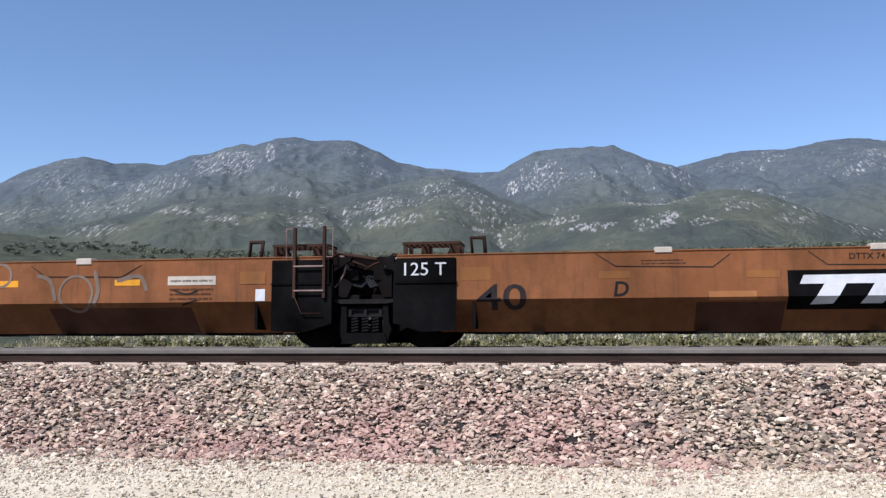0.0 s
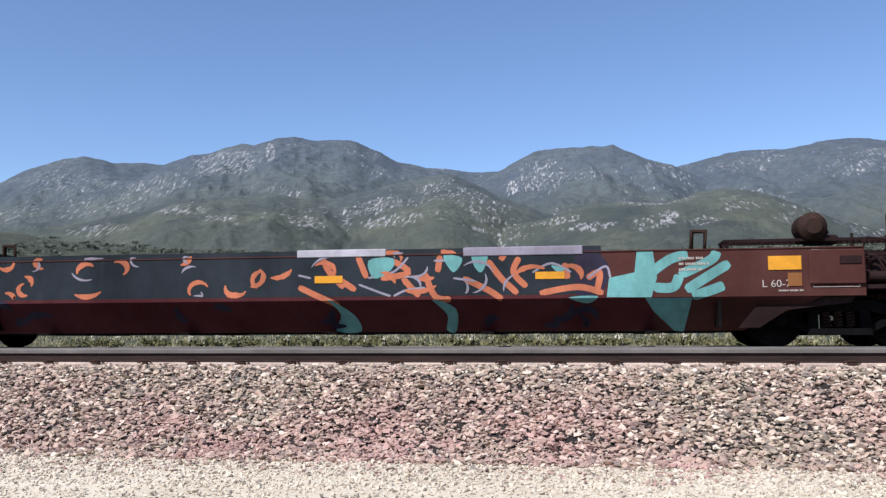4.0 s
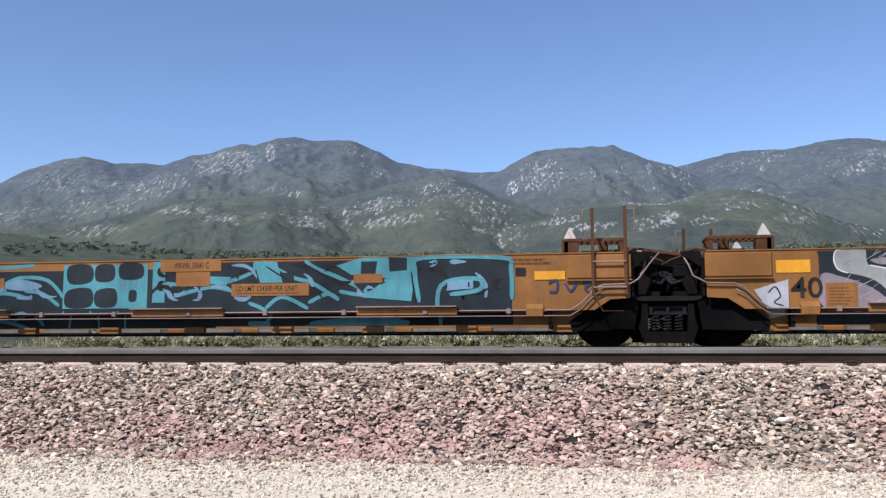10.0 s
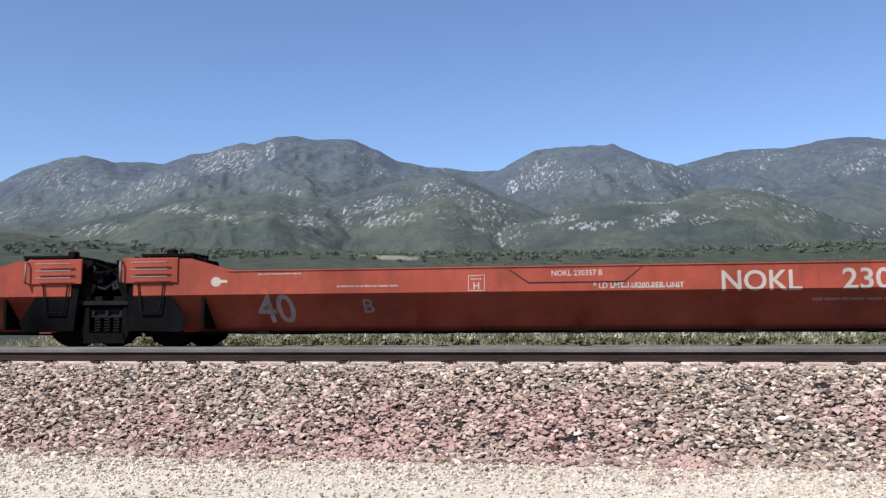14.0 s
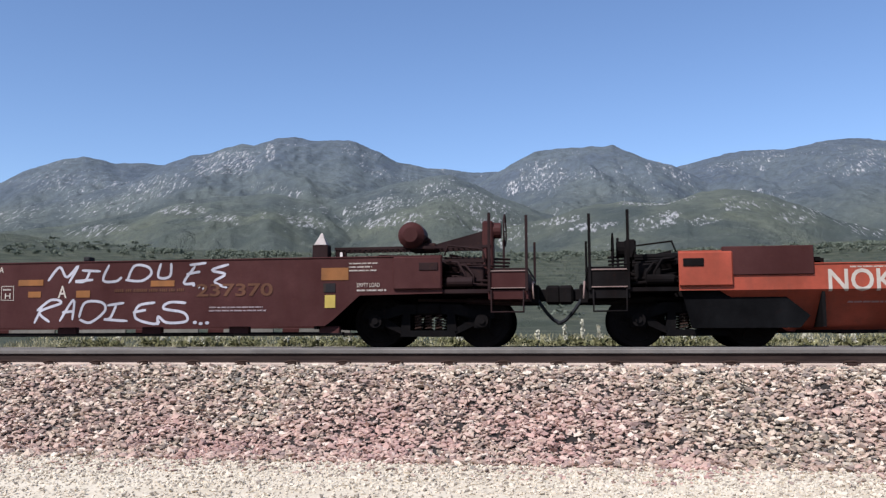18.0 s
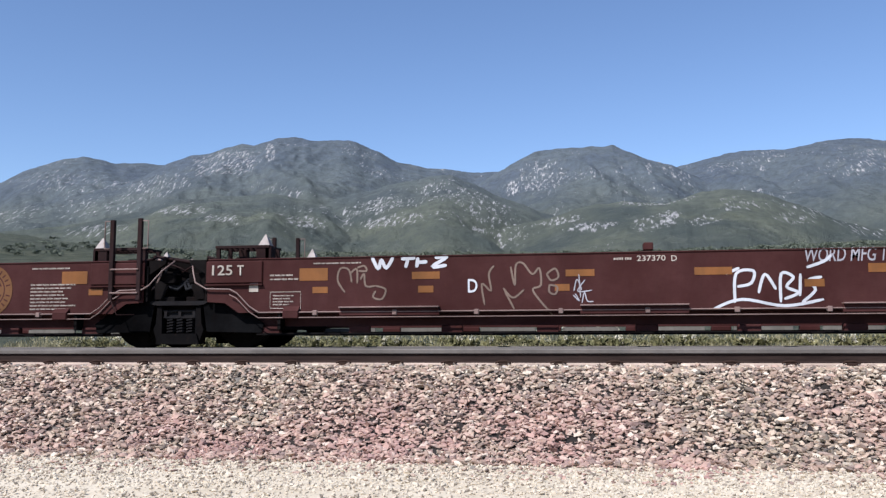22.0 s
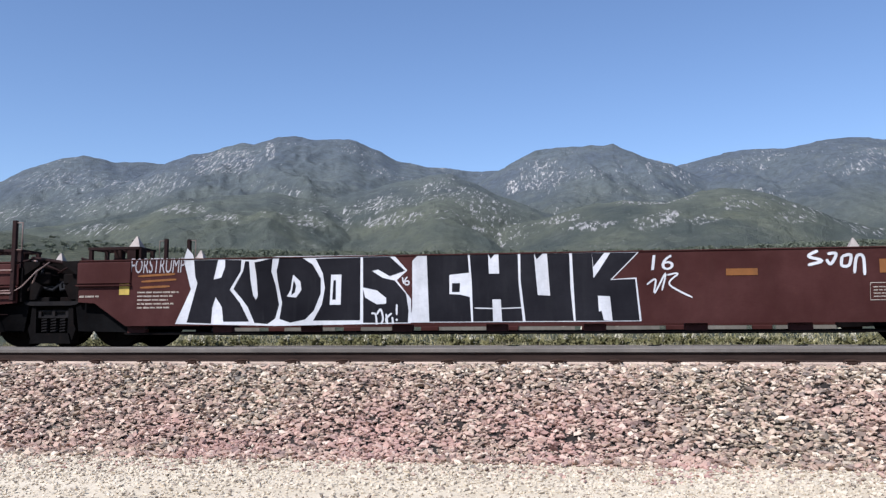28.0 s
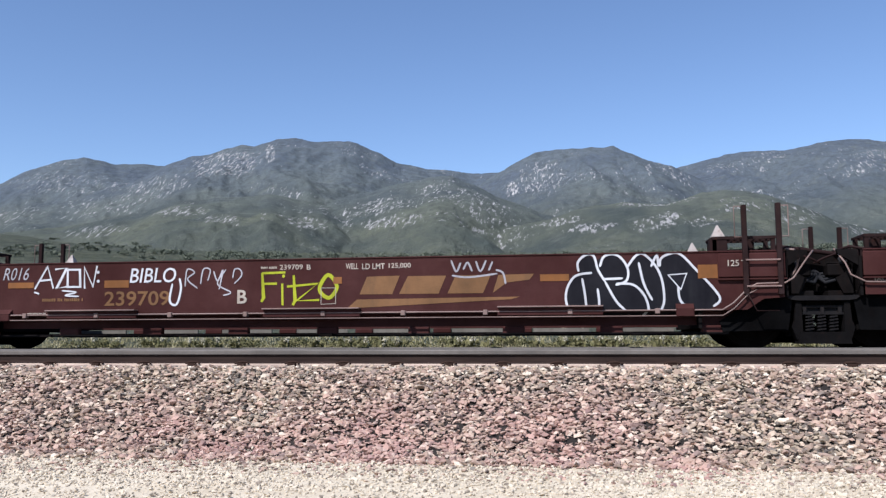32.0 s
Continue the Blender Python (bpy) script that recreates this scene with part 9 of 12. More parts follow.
spray("B2", "VIOLET", lines=[[(3.77, 1.03), (3.95, 1.30), (4.17, 1.16)], [(4.60, 1.02), (4.62, 1.24), (4.77, 1.26), (4.68, 1.13), (4.85, 1.02)], [(4.90, 1.11), (5.11, 1.19), (5.36, 1.10)]], width=0.030)
spray("B2", "PINK", [[(-0.34, 0.83), (-0.24, 0.86), (-0.22, 0.71), (-0.31, 0.66)], [(-0.18, 0.93), (-0.13, 0.94), (-0.14, 0.84), (-0.19, 0.84)], [(-0.08, 1.03), (-0.01, 1.04), (-0.02, 0.93), (-0.07, 0.93)], [(-0.08, 0.86), (-0.02, 0.88), (-0.00, 0.76), (-0.07, 0.74)]])
spray("B2", "PINK", [[(0.07, 0.97), (0.15, 0.97), (0.14, 0.86), (0.08, 0.86)], [(0.08, 0.77), (0.17, 0.80), (0.16, 0.67), (0.10, 0.69)]])
spray("B2", "PINK", [[(-6.45, 0.69), (-6.38, 0.71), (-6.36, 0.59), (-6.43, 0.57)], [(-6.57, 0.60), (-6.50, 0.60), (-6.51, 0.51), (-6.57, 0.52)], [(-6.36, 0.82), (-6.29, 0.86), (-6.26, 0.75), (-6.32, 0.73)], [(-6.11, 0.78), (-6.04, 0.82), (-6.01, 0.64), (-6.09, 0.59)]])
spray("B2", "PINK", [[(-6.25, 0.64), (-6.19, 0.66), (-6.18, 0.55), (-6.24, 0.53)]])
plate("B2", -6.025, -5.546, 1.029, 1.24, "AMBER", "reflector")
plate("B2", -6.271, -6.116, 0.841, 0.988, "CREAM", "sign")
plate("B2", -3.587, -3.114, 1.059, 1.166, "AMBER", "reflector")
bars("B2", -5.843, -5.491, 0.589, 0.863, "GREY", 5)
bars("B2", -5.122, -4.465, 1.334, 1.398, "CREAM", 1)
bars("B2", -0.443, -0.127, 1.239, 1.331, "CREAM", 1)
words("B2", "237370", -0.079, 0.348, 1.233, 1.324, "CREAM", 0.012, 0.0)
roundel("B2", 4.23, 0.93, 0.442)
plate("B2", 0.773, 1.22, 1.038, 1.147, "AMBER", "reflector")
plate("B2", 1.166, 1.406, 0.828, 0.935, "AMBER", "reflector")
plate("B2", 2.29, 2.551, 0.815, 0.939, "AMBER", "reflector")
plate("B2", 3.43, 3.702, 0.828, 0.933, "AMBER", "reflector")
plate("B2", 3.185, 3.625, 1.049, 1.146, "AMBER", "reflector")
plate("B2", 5.598, 6.032, 1.033, 1.247, "AMBER", "reflector")
plate("B2", 6.082, 6.33, 0.823, 0.933, "AMBER", "reflector")
bars("B2", 5.028, 5.77, 1.271, 1.332, "CREAM", 1)
bars("B2", 5.06, 5.873, 0.575, 1.063, "CREAM", 8)
cleat("B2", -0.045, 0.155, 1.408, 1.528, "REDBROWN")

# B3
roundel("B3", 4.20, 0.95, 0.398)
words("B3", "WORD MFG 15", 2.287, 3.51, 1.204, 1.409, "SILVER", 0.006, 0.2, name="graffiti", label="sprayed graffiti letters")
spray("B3", "WHITE", lines=[[(1.27, 0.61), (1.30, 1.04), (1.55, 1.08), (1.51, 0.90), (1.31, 0.85)], [(1.61, 0.75), (1.71, 1.03), (1.86, 0.80)], [(1.92, 0.61), (1.94, 1.03), (2.11, 0.98), (2.01, 0.84), (2.17, 0.75), (1.97, 0.66)], [(2.21, 1.03), (2.19, 0.70)], [(2.51, 0.98), (2.31, 0.93), (2.41, 0.79), (2.22, 0.61)], [(0.96, 0.52), (1.37, 0.66), (1.97, 0.56), (2.52, 0.65)]], width=0.043)
spray("B3", "WHITE", lines=[[(1.15, 1.04), (1.35, 1.13)], [(2.30, 1.12), (2.55, 1.21), (2.65, 1.30)]], width=0.043)
spray("B3", "PINK", [[(4.79, 0.81), (4.88, 0.88), (4.90, 0.68), (4.81, 0.58)]])
plate("B3", 0.702, 1.246, 1.033, 1.147, "AMBER", "reflector")
plate("B3", 2.262, 2.54, 0.838, 0.95, "AMBER", "reflector")
plate("B3", 3.154, 3.612, 1.039, 1.169, "AMBER", "reflector")
plate("B3", 3.423, 3.685, 0.834, 0.945, "AMBER", "reflector")
plate("B3", 5.585, 6.038, 1.043, 1.25, "AMBER", "reflector")
plate("B3", 5.782, 6.04, 0.826, 0.934, "AMBER", "reflector")
bars("B3", 5.013, 5.76, 1.284, 1.348, "CREAM", 1)
bars("B3", 5.02, 5.902, 0.561, 1.066, "CREAM", 8)
bars("B3", -0.482, -0.196, 1.253, 1.339, "CREAM", 1)
words("B3", "237370", -0.137, 0.288, 1.254, 1.34, "CREAM", 0.012, 0.0)
words("B3", "D", 0.371, 0.453, 1.248, 1.334, "CREAM", 0.012, 0.0)
plate("B3", -3.606, -3.165, 1.028, 1.143, "AMBER", "reflector")
plate("B3", -3.507, -3.264, 0.815, 0.921, "AMBER", "reflector")
plate("B3", -1.21, -0.775, 1.038, 1.142, "AMBER", "reflector")
plate("B3", -1.377, -1.154, 0.817, 0.921, "AMBER", "reflector")
plate("B3", -5.446, -4.977, 1.025, 1.225, "AMBER", "reflector")
plate("B3", -5.226, -4.974, 0.825, 0.924, "AMBER", "reflector")
words("B3", "D", -2.72, -2.57, 0.806, 1.017, "WHITE", 0.012, 0.0)
spray("B3", "WHITE", lines=[[(-4.25, 1.38), (-4.15, 1.2), (-4.1, 1.34), (-4.02, 1.21), (-3.91, 1.38)], [(-3.78, 1.35), (-3.55, 1.36)], [(-3.67, 1.34), (-3.71, 1.21)], [(-3.51, 1.37), (-3.53, 1.21)], [(-3.51, 1.29), (-3.36, 1.3)], [(-3.24, 1.36), (-3.05, 1.37), (-3.28, 1.22), (-3.05, 1.24)]], width=0.055)
spray("B3", "DIM", lines=[[(-4.69, 0.83), (-4.81, 1.02), (-4.77, 1.21), (-4.63, 1.19), (-4.58, 0.99)], [(-4.61, 1.13), (-4.5, 1.2), (-4.49, 0.97)], [(-4.44, 1.03), (-4.38, 1.12), (-4.35, 0.93), (-4.19, 0.93)], [(-4.49, 1.22), (-4.38, 1.25), (-4.34, 1.17), (-4.47, 1.17)], [(-4.19, 0.93), (-4.03, 0.87), (-4.09, 0.72), (-4.23, 0.75), (-4.19, 0.85)], [(-2.31, 1.22), (-2.39, 1.09), (-2.36, 0.83), (-2.5, 0.94), (-2.46, 0.61)], [(-2.05, 1.2), (-1.99, 0.91), (-1.97, 1.22), (-1.86, 1.25), (-1.72, 1.08), (-1.61, 1.17), (-1.59, 0.91), (-1.71, 0.82), (-1.42, 0.45)], [(-2.17, 0.87), (-2.02, 0.72), (-1.85, 0.84)], [(-2.15, 0.83), (-2.0, 0.54)], [(-1.5, 1.08), (-1.37, 1.16), (-1.32, 1.03), (-1.43, 0.98), (-1.5, 1.08)], [(-1.46, 0.91), (-1.34, 0.88), (-1.37, 0.77), (-1.46, 0.8), (-1.46, 0.91)]], width=0.03)
spray("B3", "SILVER", lines=[[(-1.09, 0.81), (-1.04, 0.99), (-0.97, 0.83)], [(-1.01, 1.07), (-0.99, 0.71)], [(-0.92, 0.98), (-1.03, 0.81), (-0.82, 0.82)], [(-1.07, 0.77), (-1.01, 0.66), (-1.1, 0.75)], [(-0.97, 0.63), (-0.93, 0.79), (-0.89, 0.66), (-0.8, 0.65)]], width=0.018)
words("B3", "125", -6.915, -6.565, 1.129, 1.296, "CREAM", 0.012, 0.0, raised=0.036)
words("B3", "T", -6.488, -6.372, 1.125, 1.291, "CREAM", 0.012, 0.0, raised=0.036)
plate("B3", -6.289, -6.136, 0.856, 0.993, "CREAM", "sign")
bars("B3", -5.938, -5.445, 1.023, 1.151, "CREAM", 2)
spray("B3", "CREAM", lines=[[(-5.93, 0.85), (-5.42, 0.85), (-5.42, 0.58), (-5.93, 0.59)]], width=0.010, closed=True, sharp=True)
bars("B3", -5.884, -5.468, 0.623, 0.813, "CREAM", 4)
bars("B3", -5.213, -4.421, 1.274, 1.328, "CREAM", 1)
cleat("B3", -0.036, 0.111, 1.42, 1.536, "REDBROWN")

# B4
spray("B4", "DKBROWN", [[(-5.49, 1.01), (-5.36, 1.25), (-5.13, 1.29), (-4.31, 1.41), (-3.58, 1.24), (-2.99, 1.40), (-2.29, 1.34), (-2.13, 1.11), (-1.89, 1.01), (-1.93, 0.64), (-2.11, 0.30), (-5.18, 0.32)]], sharp=True)
spray("B4", "CHALK", [[(-5.34, 1.23), (-4.56, 1.28), (-4.28, 0.76), (-5.04, 0.56)], [(-4.49, 1.38), (-3.69, 1.24), (-3.69, 0.94), (-4.08, 1.04), (-3.81, 0.57), (-4.05, 0.33), (-4.53, 0.67), (-4.37, 0.62), (-4.22, 0.76), (-4.42, 1.09)], [(-3.79, 1.32), (-2.94, 1.40), (-2.96, 1.21), (-3.53, 1.13), (-3.52, 1.03), (-2.78, 1.14), (-2.75, 0.98), (-3.32, 0.84), (-3.31, 0.75), (-2.72, 0.84), (-2.66, 0.56), (-3.46, 0.52), (-3.68, 1.03)], [(-2.78, 1.32), (-2.21, 1.22), (-2.33, 0.93), (-1.98, 0.92), (-2.03, 0.74), (-2.22, 0.69), (-2.11, 0.30), (-2.26, 0.31), (-2.38, 0.60), (-2.51, 0.60), (-2.64, 0.51), (-2.57, 0.83), (-2.77, 1.07)]], sharp=True)
spray("B4", "WHITE", lines=[[(-5.51, 0.99), (-5.36, 1.30), (-4.46, 1.45), (-4.36, 1.38), (-3.64, 1.28), (-3.04, 1.45), (-2.19, 1.27), (-2.28, 1.02), (-2.08, 1.06), (-1.90, 0.73), (-2.07, 0.60), (-1.94, 0.18), (-5.20, 0.32)]], width=0.026, closed=True, sharp=True)
words("B4", "XXX", -5.031, -4.564, 0.641, 0.907, "INK", 0, 0.0)
plate("B4", -3.628, -3.205, 1.032, 1.126, "AMBER", "reflector")
hatch("B4", "WHITE", -5.32, -4.283, 0.575, 1.26, 50, 528, 0.02)
hatch("B4", "WHITE", -4.488, -2.079, 0.469, 1.312, 90, 529, 0.08)
spray("B4", "WHITE", lines=[[(-1.97, 1.25), (-1.80, 1.29)], [(-1.94, 1.10), (-1.75, 1.15)], [(-1.97, 1.25), (-1.94, 1.09)], [(-1.65, 1.29), (-1.75, 1.21), (-1.62, 1.15), (-1.74, 1.08)], [(-1.55, 1.28), (-1.55, 1.08), (-1.41, 1.10)], [(-1.55, 1.19), (-1.43, 1.21)]], width=0.026)
spray("B4", "WHITE", lines=[[(-1.36, 1.08), (-1.33, 1.26), (-1.21, 1.09), (-1.20, 1.28)], [(-1.64, 0.96), (-1.71, 0.83)], [(-1.74, 0.96), (-1.59, 0.82)], [(-1.50, 0.96), (-1.48, 0.82)], [(-1.40, 0.96), (-1.40, 0.82), (-1.29, 1.00), (-1.25, 0.64)]], width=0.026)
spray("B4", "SILVER", lines=[oval(-1.58, 1.10, 0.191, 0.157)], width=0.017, closed=True)
words("B4", "2010.", -1.857, -1.442, 0.531, 0.678, "WHITE", 0, 0.2, name="graffiti", label="sprayed graffiti letters")
plate("B4", -1.203, -0.772, 1.028, 1.138, "AMBER", "reflector")
plate("B4", -1.419, -1.131, 0.83, 0.931, "AMBER", "reflector")
bars("B4", -0.5, -0.189, 1.238, 1.329, "CREAM", 1)
words("B4", "237370", -0.123, 0.308, 1.231, 1.331, "CREAM", 0.012, 0.0)
words("B4", "C", 0.363, 0.456, 1.235, 1.335, "CREAM", 0.012, 0.0)
words("B4", "IYD", 0.318, 0.55, 1.108, 1.289, "WHITE", 0, 0.3, name="graffiti", label="sprayed graffiti letters")
spray("B4", "DKBROWN", [[(0.49, 0.98), (0.85, 1.34), (1.22, 1.40), (1.40, 1.25), (1.90, 1.41), (2.57, 1.38), (2.92, 1.12), (2.96, 1.39), (3.18, 1.37), (3.23, 1.21), (3.57, 1.16), (3.85, 0.72), (3.60, 0.55), (0.77, 0.57)]], sharp=True)
spray("B4", "CHALK", [[(0.67, 0.89), (1.13, 1.38), (1.29, 1.28), (1.22, 1.06), (1.54, 0.97), (1.63, 0.74), (1.40, 0.44), (1.13, 0.44), (1.22, 0.70), (0.77, 0.66)], [(1.31, 1.19), (1.58, 1.37), (1.85, 1.39), (1.94, 1.23), (1.72, 1.05), (2.12, 0.48), (1.94, 0.43), (1.63, 0.88)], [(2.83, 1.35), (3.10, 1.37), (3.05, 1.03), (3.31, 1.08), (3.40, 1.21), (3.74, 0.77), (3.61, 0.59), (3.31, 0.86), (3.13, 0.56), (2.87, 0.78), (2.65, 0.95), (2.88, 1.13)]], sharp=True)
spray("B4", "CHALK", [oval(2.25, 0.91, 0.452, 0.435)])
spray("B4", "DKBROWN", [oval(2.26, 0.90, 0.191, 0.226)])
spray("B4", "WHITE", lines=[oval(2.23, 0.90, 0.139, 0.183)], width=0.026, closed=True)
spray("B4", "WHITE", lines=[[(0.49, 0.94), (0.90, 1.33), (1.24, 1.42), (1.42, 1.25), (1.85, 1.41), (2.12, 1.36), (2.57, 1.35), (2.90, 1.14), (2.94, 1.39), (3.20, 1.38), (3.23, 1.21), (3.57, 1.13), (3.85, 0.72), (3.65, 0.55), (3.31, 0.81), (3.09, 0.53), (2.12, 0.52), (1.22, 0.51), (0.81, 0.57)]], width=0.030, closed=True)
hatch("B4", "WHITE", 0.763, 3.525, 0.607, 1.314, 120, 546, 0.07)
hatch("B4", "INK", 0.763, 3.525, 0.607, 1.314, 60, 547, 0.07)
plate("B4", 0.717, 1.147, 1.011, 1.128, "AMBER", "reflector")
plate("B4", 3.119, 3.544, 1.014, 1.119, "AMBER", "reflector")
words("B4", "MFD", 3.547, 3.788, 1.131, 1.323, "WHITE", 0, 0.2, name="graffiti", label="sprayed graffiti letters")
roundel("B4", 4.19, 0.93, 0.434)
plate("B4", 5.53, 5.99, 1.023, 1.235, "AMBER", "reflector")
plate("B4", 6.022, 6.274, 0.832, 0.933, "AMBER", "reflector")
bars("B4", 4.978, 5.683, 1.26, 1.32, "CREAM", 1)
bars("B4", 4.965, 5.807, 0.578, 1.045, "CREAM", 8)
words("B4", "125", -6.95, -6.639, 1.132, 1.315, "CREAM", 0.012, 0.0, raised=0.036)
words("B4", "T", -6.536, -6.433, 1.127, 1.31, "CREAM", 0.012, 0.0, raised=0.036)
cleat("B4", -6.087, -5.866, 1.397, 1.518, "CREAM")
plate("B4", -6.094, -5.646, 1.032, 1.239, "AMBER", "reflector")
plate("B4", -6.353, -6.2, 0.848, 1.02, "CREAM", "sign")
spray("B4", "CREAM", lines=[[(-5.98, 0.86), (-5.49, 0.86), (-5.49, 0.61), (-5.99, 0.60)]], width=0.010, closed=True, sharp=True)
bars("B4", -5.933, -5.531, 0.644, 0.824, "CREAM", 4)
bars("B4", -5.239, -4.561, 1.308, 1.368, "CREAM", 1)
cleat("B4", -0.116, 0.091, 1.415, 1.533, "REDBROWN")

# B5
roundel("B5", 4.19, 0.90, 0.389)
spray("B5", "SILVER", lines=[[(1.13, 0.61), (1.16, 1.03), (1.40, 1.27), (1.56, 0.98), (1.27, 0.75)], [(1.53, 0.47), (1.66, 1.03), (1.85, 1.31), (2.07, 0.84)], [(2.16, 1.02), (1.98, 0.60), (2.27, 0.51)], [(2.33, 0.46), (2.36, 1.02), (2.55, 1.29), (2.61, 0.65)], [(2.70, 1.01), (2.84, 1.29), (2.95, 0.64), (2.67, 0.55)], [(2.99, 1.20), (3.13, 1.33), (3.19, 0.73), (3.35, 0.46)]], width=0.012)
spray("B5", "SILVER", lines=[[(3.38, 1.00), (3.52, 1.19), (3.44, 0.64)], [(1.15, 1.32), (1.75, 1.31), (2.45, 1.31)]], width=0.012)
bars("B5", -0.552, -0.206, 1.227, 1.323, "CREAM", 1)
words("B5", "237370 B", -0.144, 0.384, 1.219, 1.315, "CREAM", 0.012, 0.0)
plate("B5", 3.137, 3.571, 1.006, 1.116, "AMBER", "reflector")
plate("B5", 3.239, 3.662, 0.812, 0.931, "AMBER", "reflector")
plate("B5", 0.68, 1.137, 1.018, 1.132, "AMBER", "reflector")
plate("B5", 1.386, 1.647, 0.823, 0.954, "AMBER", "reflector")
plate("B5", 2.381, 2.656, 0.813, 0.924, "AMBER", "reflector")
plate("B5", 5.543, 5.983, 1.019, 1.225, "AMBER", "reflector")
plate("B5", 5.737, 6.001, 0.812, 0.919, "AMBER", "reflector")
bars("B5", 4.986, 5.726, 1.268, 1.331, "CREAM", 1)
bars("B5", 4.991, 5.792, 0.567, 1.051, "CREAM", 8)
bars("B5", -4.891, -3.733, 0.773, 0.986, "GOLDIM", 1)
words("B5", "237370", -3.537, -2.241, 0.758, 0.976, "GOLDIM", 0.02, 0.0)
words("B5", "B", -1.683, -1.505, 0.77, 1.011, "WHITE", 0.012, 0.0)
bars("B5", -0.554, -0.206, 1.225, 1.319, "CREAM", 1)
words("B5", "237370", -0.173, 0.254, 1.218, 1.311, "CREAM", 0.012, 0.0)
words("B5", "B", 0.303, 0.376, 1.213, 1.306, "CREAM", 0.012, 0.0)
words("B5", "LD LMT  124,500  PER UNIT", -0.365, 0.864, 0.867, 0.968, "CREAM", 0.012, 0.0)
spray("B5", "CREAM", lines=[[(-0.86, 1.00), (-0.61, 1.01), (-0.62, 0.77), (-0.87, 0.76)]], width=0.013, closed=True, sharp=True)
words("B5", "H", -0.791, -0.691, 0.786, 0.888, "CREAM", 0.012, 0.0)
bars("B5", -0.83, -0.638, 0.914, 0.973, "CREAM", 1)
plate("B5", -3.706, -3.243, 1.011, 1.126, "AMBER", "reflector")
plate("B5", -1.297, -0.852, 1.021, 1.133, "AMBER", "reflector")
plate("B5", -5.305, -5.047, 0.8, 0.908, "AMBER", "reflector")
plate("B5", -2.155, -1.898, 0.8, 0.904, "AMBER", "reflector")
plate("B5", -1.218, -1.05, 0.807, 0.91, "AMBER", "reflector")
plate("B5", -6.633, -6.187, 1.014, 1.224, "AMBER", "reflector")
plate("B5", -6.562, -6.296, 0.814, 0.932, "AMBER", "reflector")
plate("B5", -6.269, -6.09, 0.829, 1.011, "CREAM", "sign")
bars("B5", -7.19, -6.643, 0.948, 1.297, "CREAM", 4)
bars("B5", -5.302, -4.435, 0.476, 0.583, "CREAM", 2)
bars("B5", -5.309, -4.591, 1.256, 1.31, "CREAM", 1)
spray("B5", "SILVER", lines=[[(-2.20, 0.85), (-2.02, 1.20), (-1.80, 1.33), (-1.72, 1.11), (-1.98, 0.94), (-1.90, 0.72)], [(-1.89, 1.28), (-1.59, 1.28), (-1.64, 1.02)], [(-1.47, 1.02), (-1.34, 0.89), (-1.47, 0.80), (-1.55, 0.93)], [(-2.02, 1.07), (-1.47, 1.12)], [(1.09, 1.07), (1.19, 0.56)], [(1.04, 0.82), (1.41, 1.15)]], width=0.013)
cleat("B5", -0.208, -0.019, 1.4, 1.511, "REDBROWN")

# C1
spray("C1", "GOLD", [[(-0.84, 0.66), (3.13, 1.09), (3.05, 0.98), (2.00, 0.88), (2.64, 0.87), (2.75, 0.69)]], sharp=True)
words("C1", "DKAPS", 4.786, 5.608, 1.14, 1.366, "WHITE", 0.004, 0.1, name="graffiti", label="sprayed graffiti letters")
spray("C1", "WHITE", lines=[[(5.14, 1.10), (5.49, 1.14), (5.35, 1.03), (5.60, 0.98)]], width=0.026)
plate("C1", 6.552, 7.007, 1.053, 1.348, "CREAM", "sign")
plate("C1", 6.582, 6.978, 1.081, 1.321, "INK", "sign")
spray("C1", "CREAM", lines=[[(6.77, 1.32), (6.78, 1.08)], [(6.58, 1.20), (6.98, 1.20)]], width=0.010, sharp=True)
plate("C1", 6.772, 6.946, 0.841, 1.043, "SIGNYELLOW", "sign")
plate("C1", 7.125, 7.574, 0.99, 1.192, "AMBER", "reflector", raised=0.035)
plate("C1", 3.3, 3.766, 0.954, 1.078, "AMBER", "reflector")
plate("C1", 3.697, 3.943, 0.468, 0.581, "AMBER", "reflector")
plate("C1", 5.896, 6.239, 0.812, 0.97, "INK", "sign")
words("C1", "L 261-6", 5.95, 6.263, 0.673, 0.775, "CREAM", 0, 0.0)
bars("C1", 5.688, 6.24, 1.11, 1.334, "CREAM", 4)
bars("C1", 4.033, 4.854, 0.511, 0.614, "CREAM", 2)
bars("C1", 4.903, 5.709, 0.532, 0.625, "CREAM", 2)
bars("C1", 5.259, 5.705, 0.651, 0.716, "CREAM", 1)
spray("C1", "WHITE", lines=[[(7.23, 1.23), (7.39, 1.29), (7.55, 1.24)]], width=0.022)
plate("C1", -6.069, -5.613, 1.007, 1.208, "AMBER", "reflector")
plate("C1", -6.302, -6.133, 0.819, 1.004, "SIGNYELLOW", "sign")
bars("C1", -5.956, -5.236, 0.587, 0.87, "CREAM", 4)
bars("C1", -6.884, -6.112, 1.16, 1.304, "CREAM", 3)
bars("C1", -4.553, -3.411, 0.711, 0.923, "GOLD", 1)
words("C1", "JACK HERE", -7.004, -6.71, 0.784, 0.869, "CREAM", 0, 0.0)

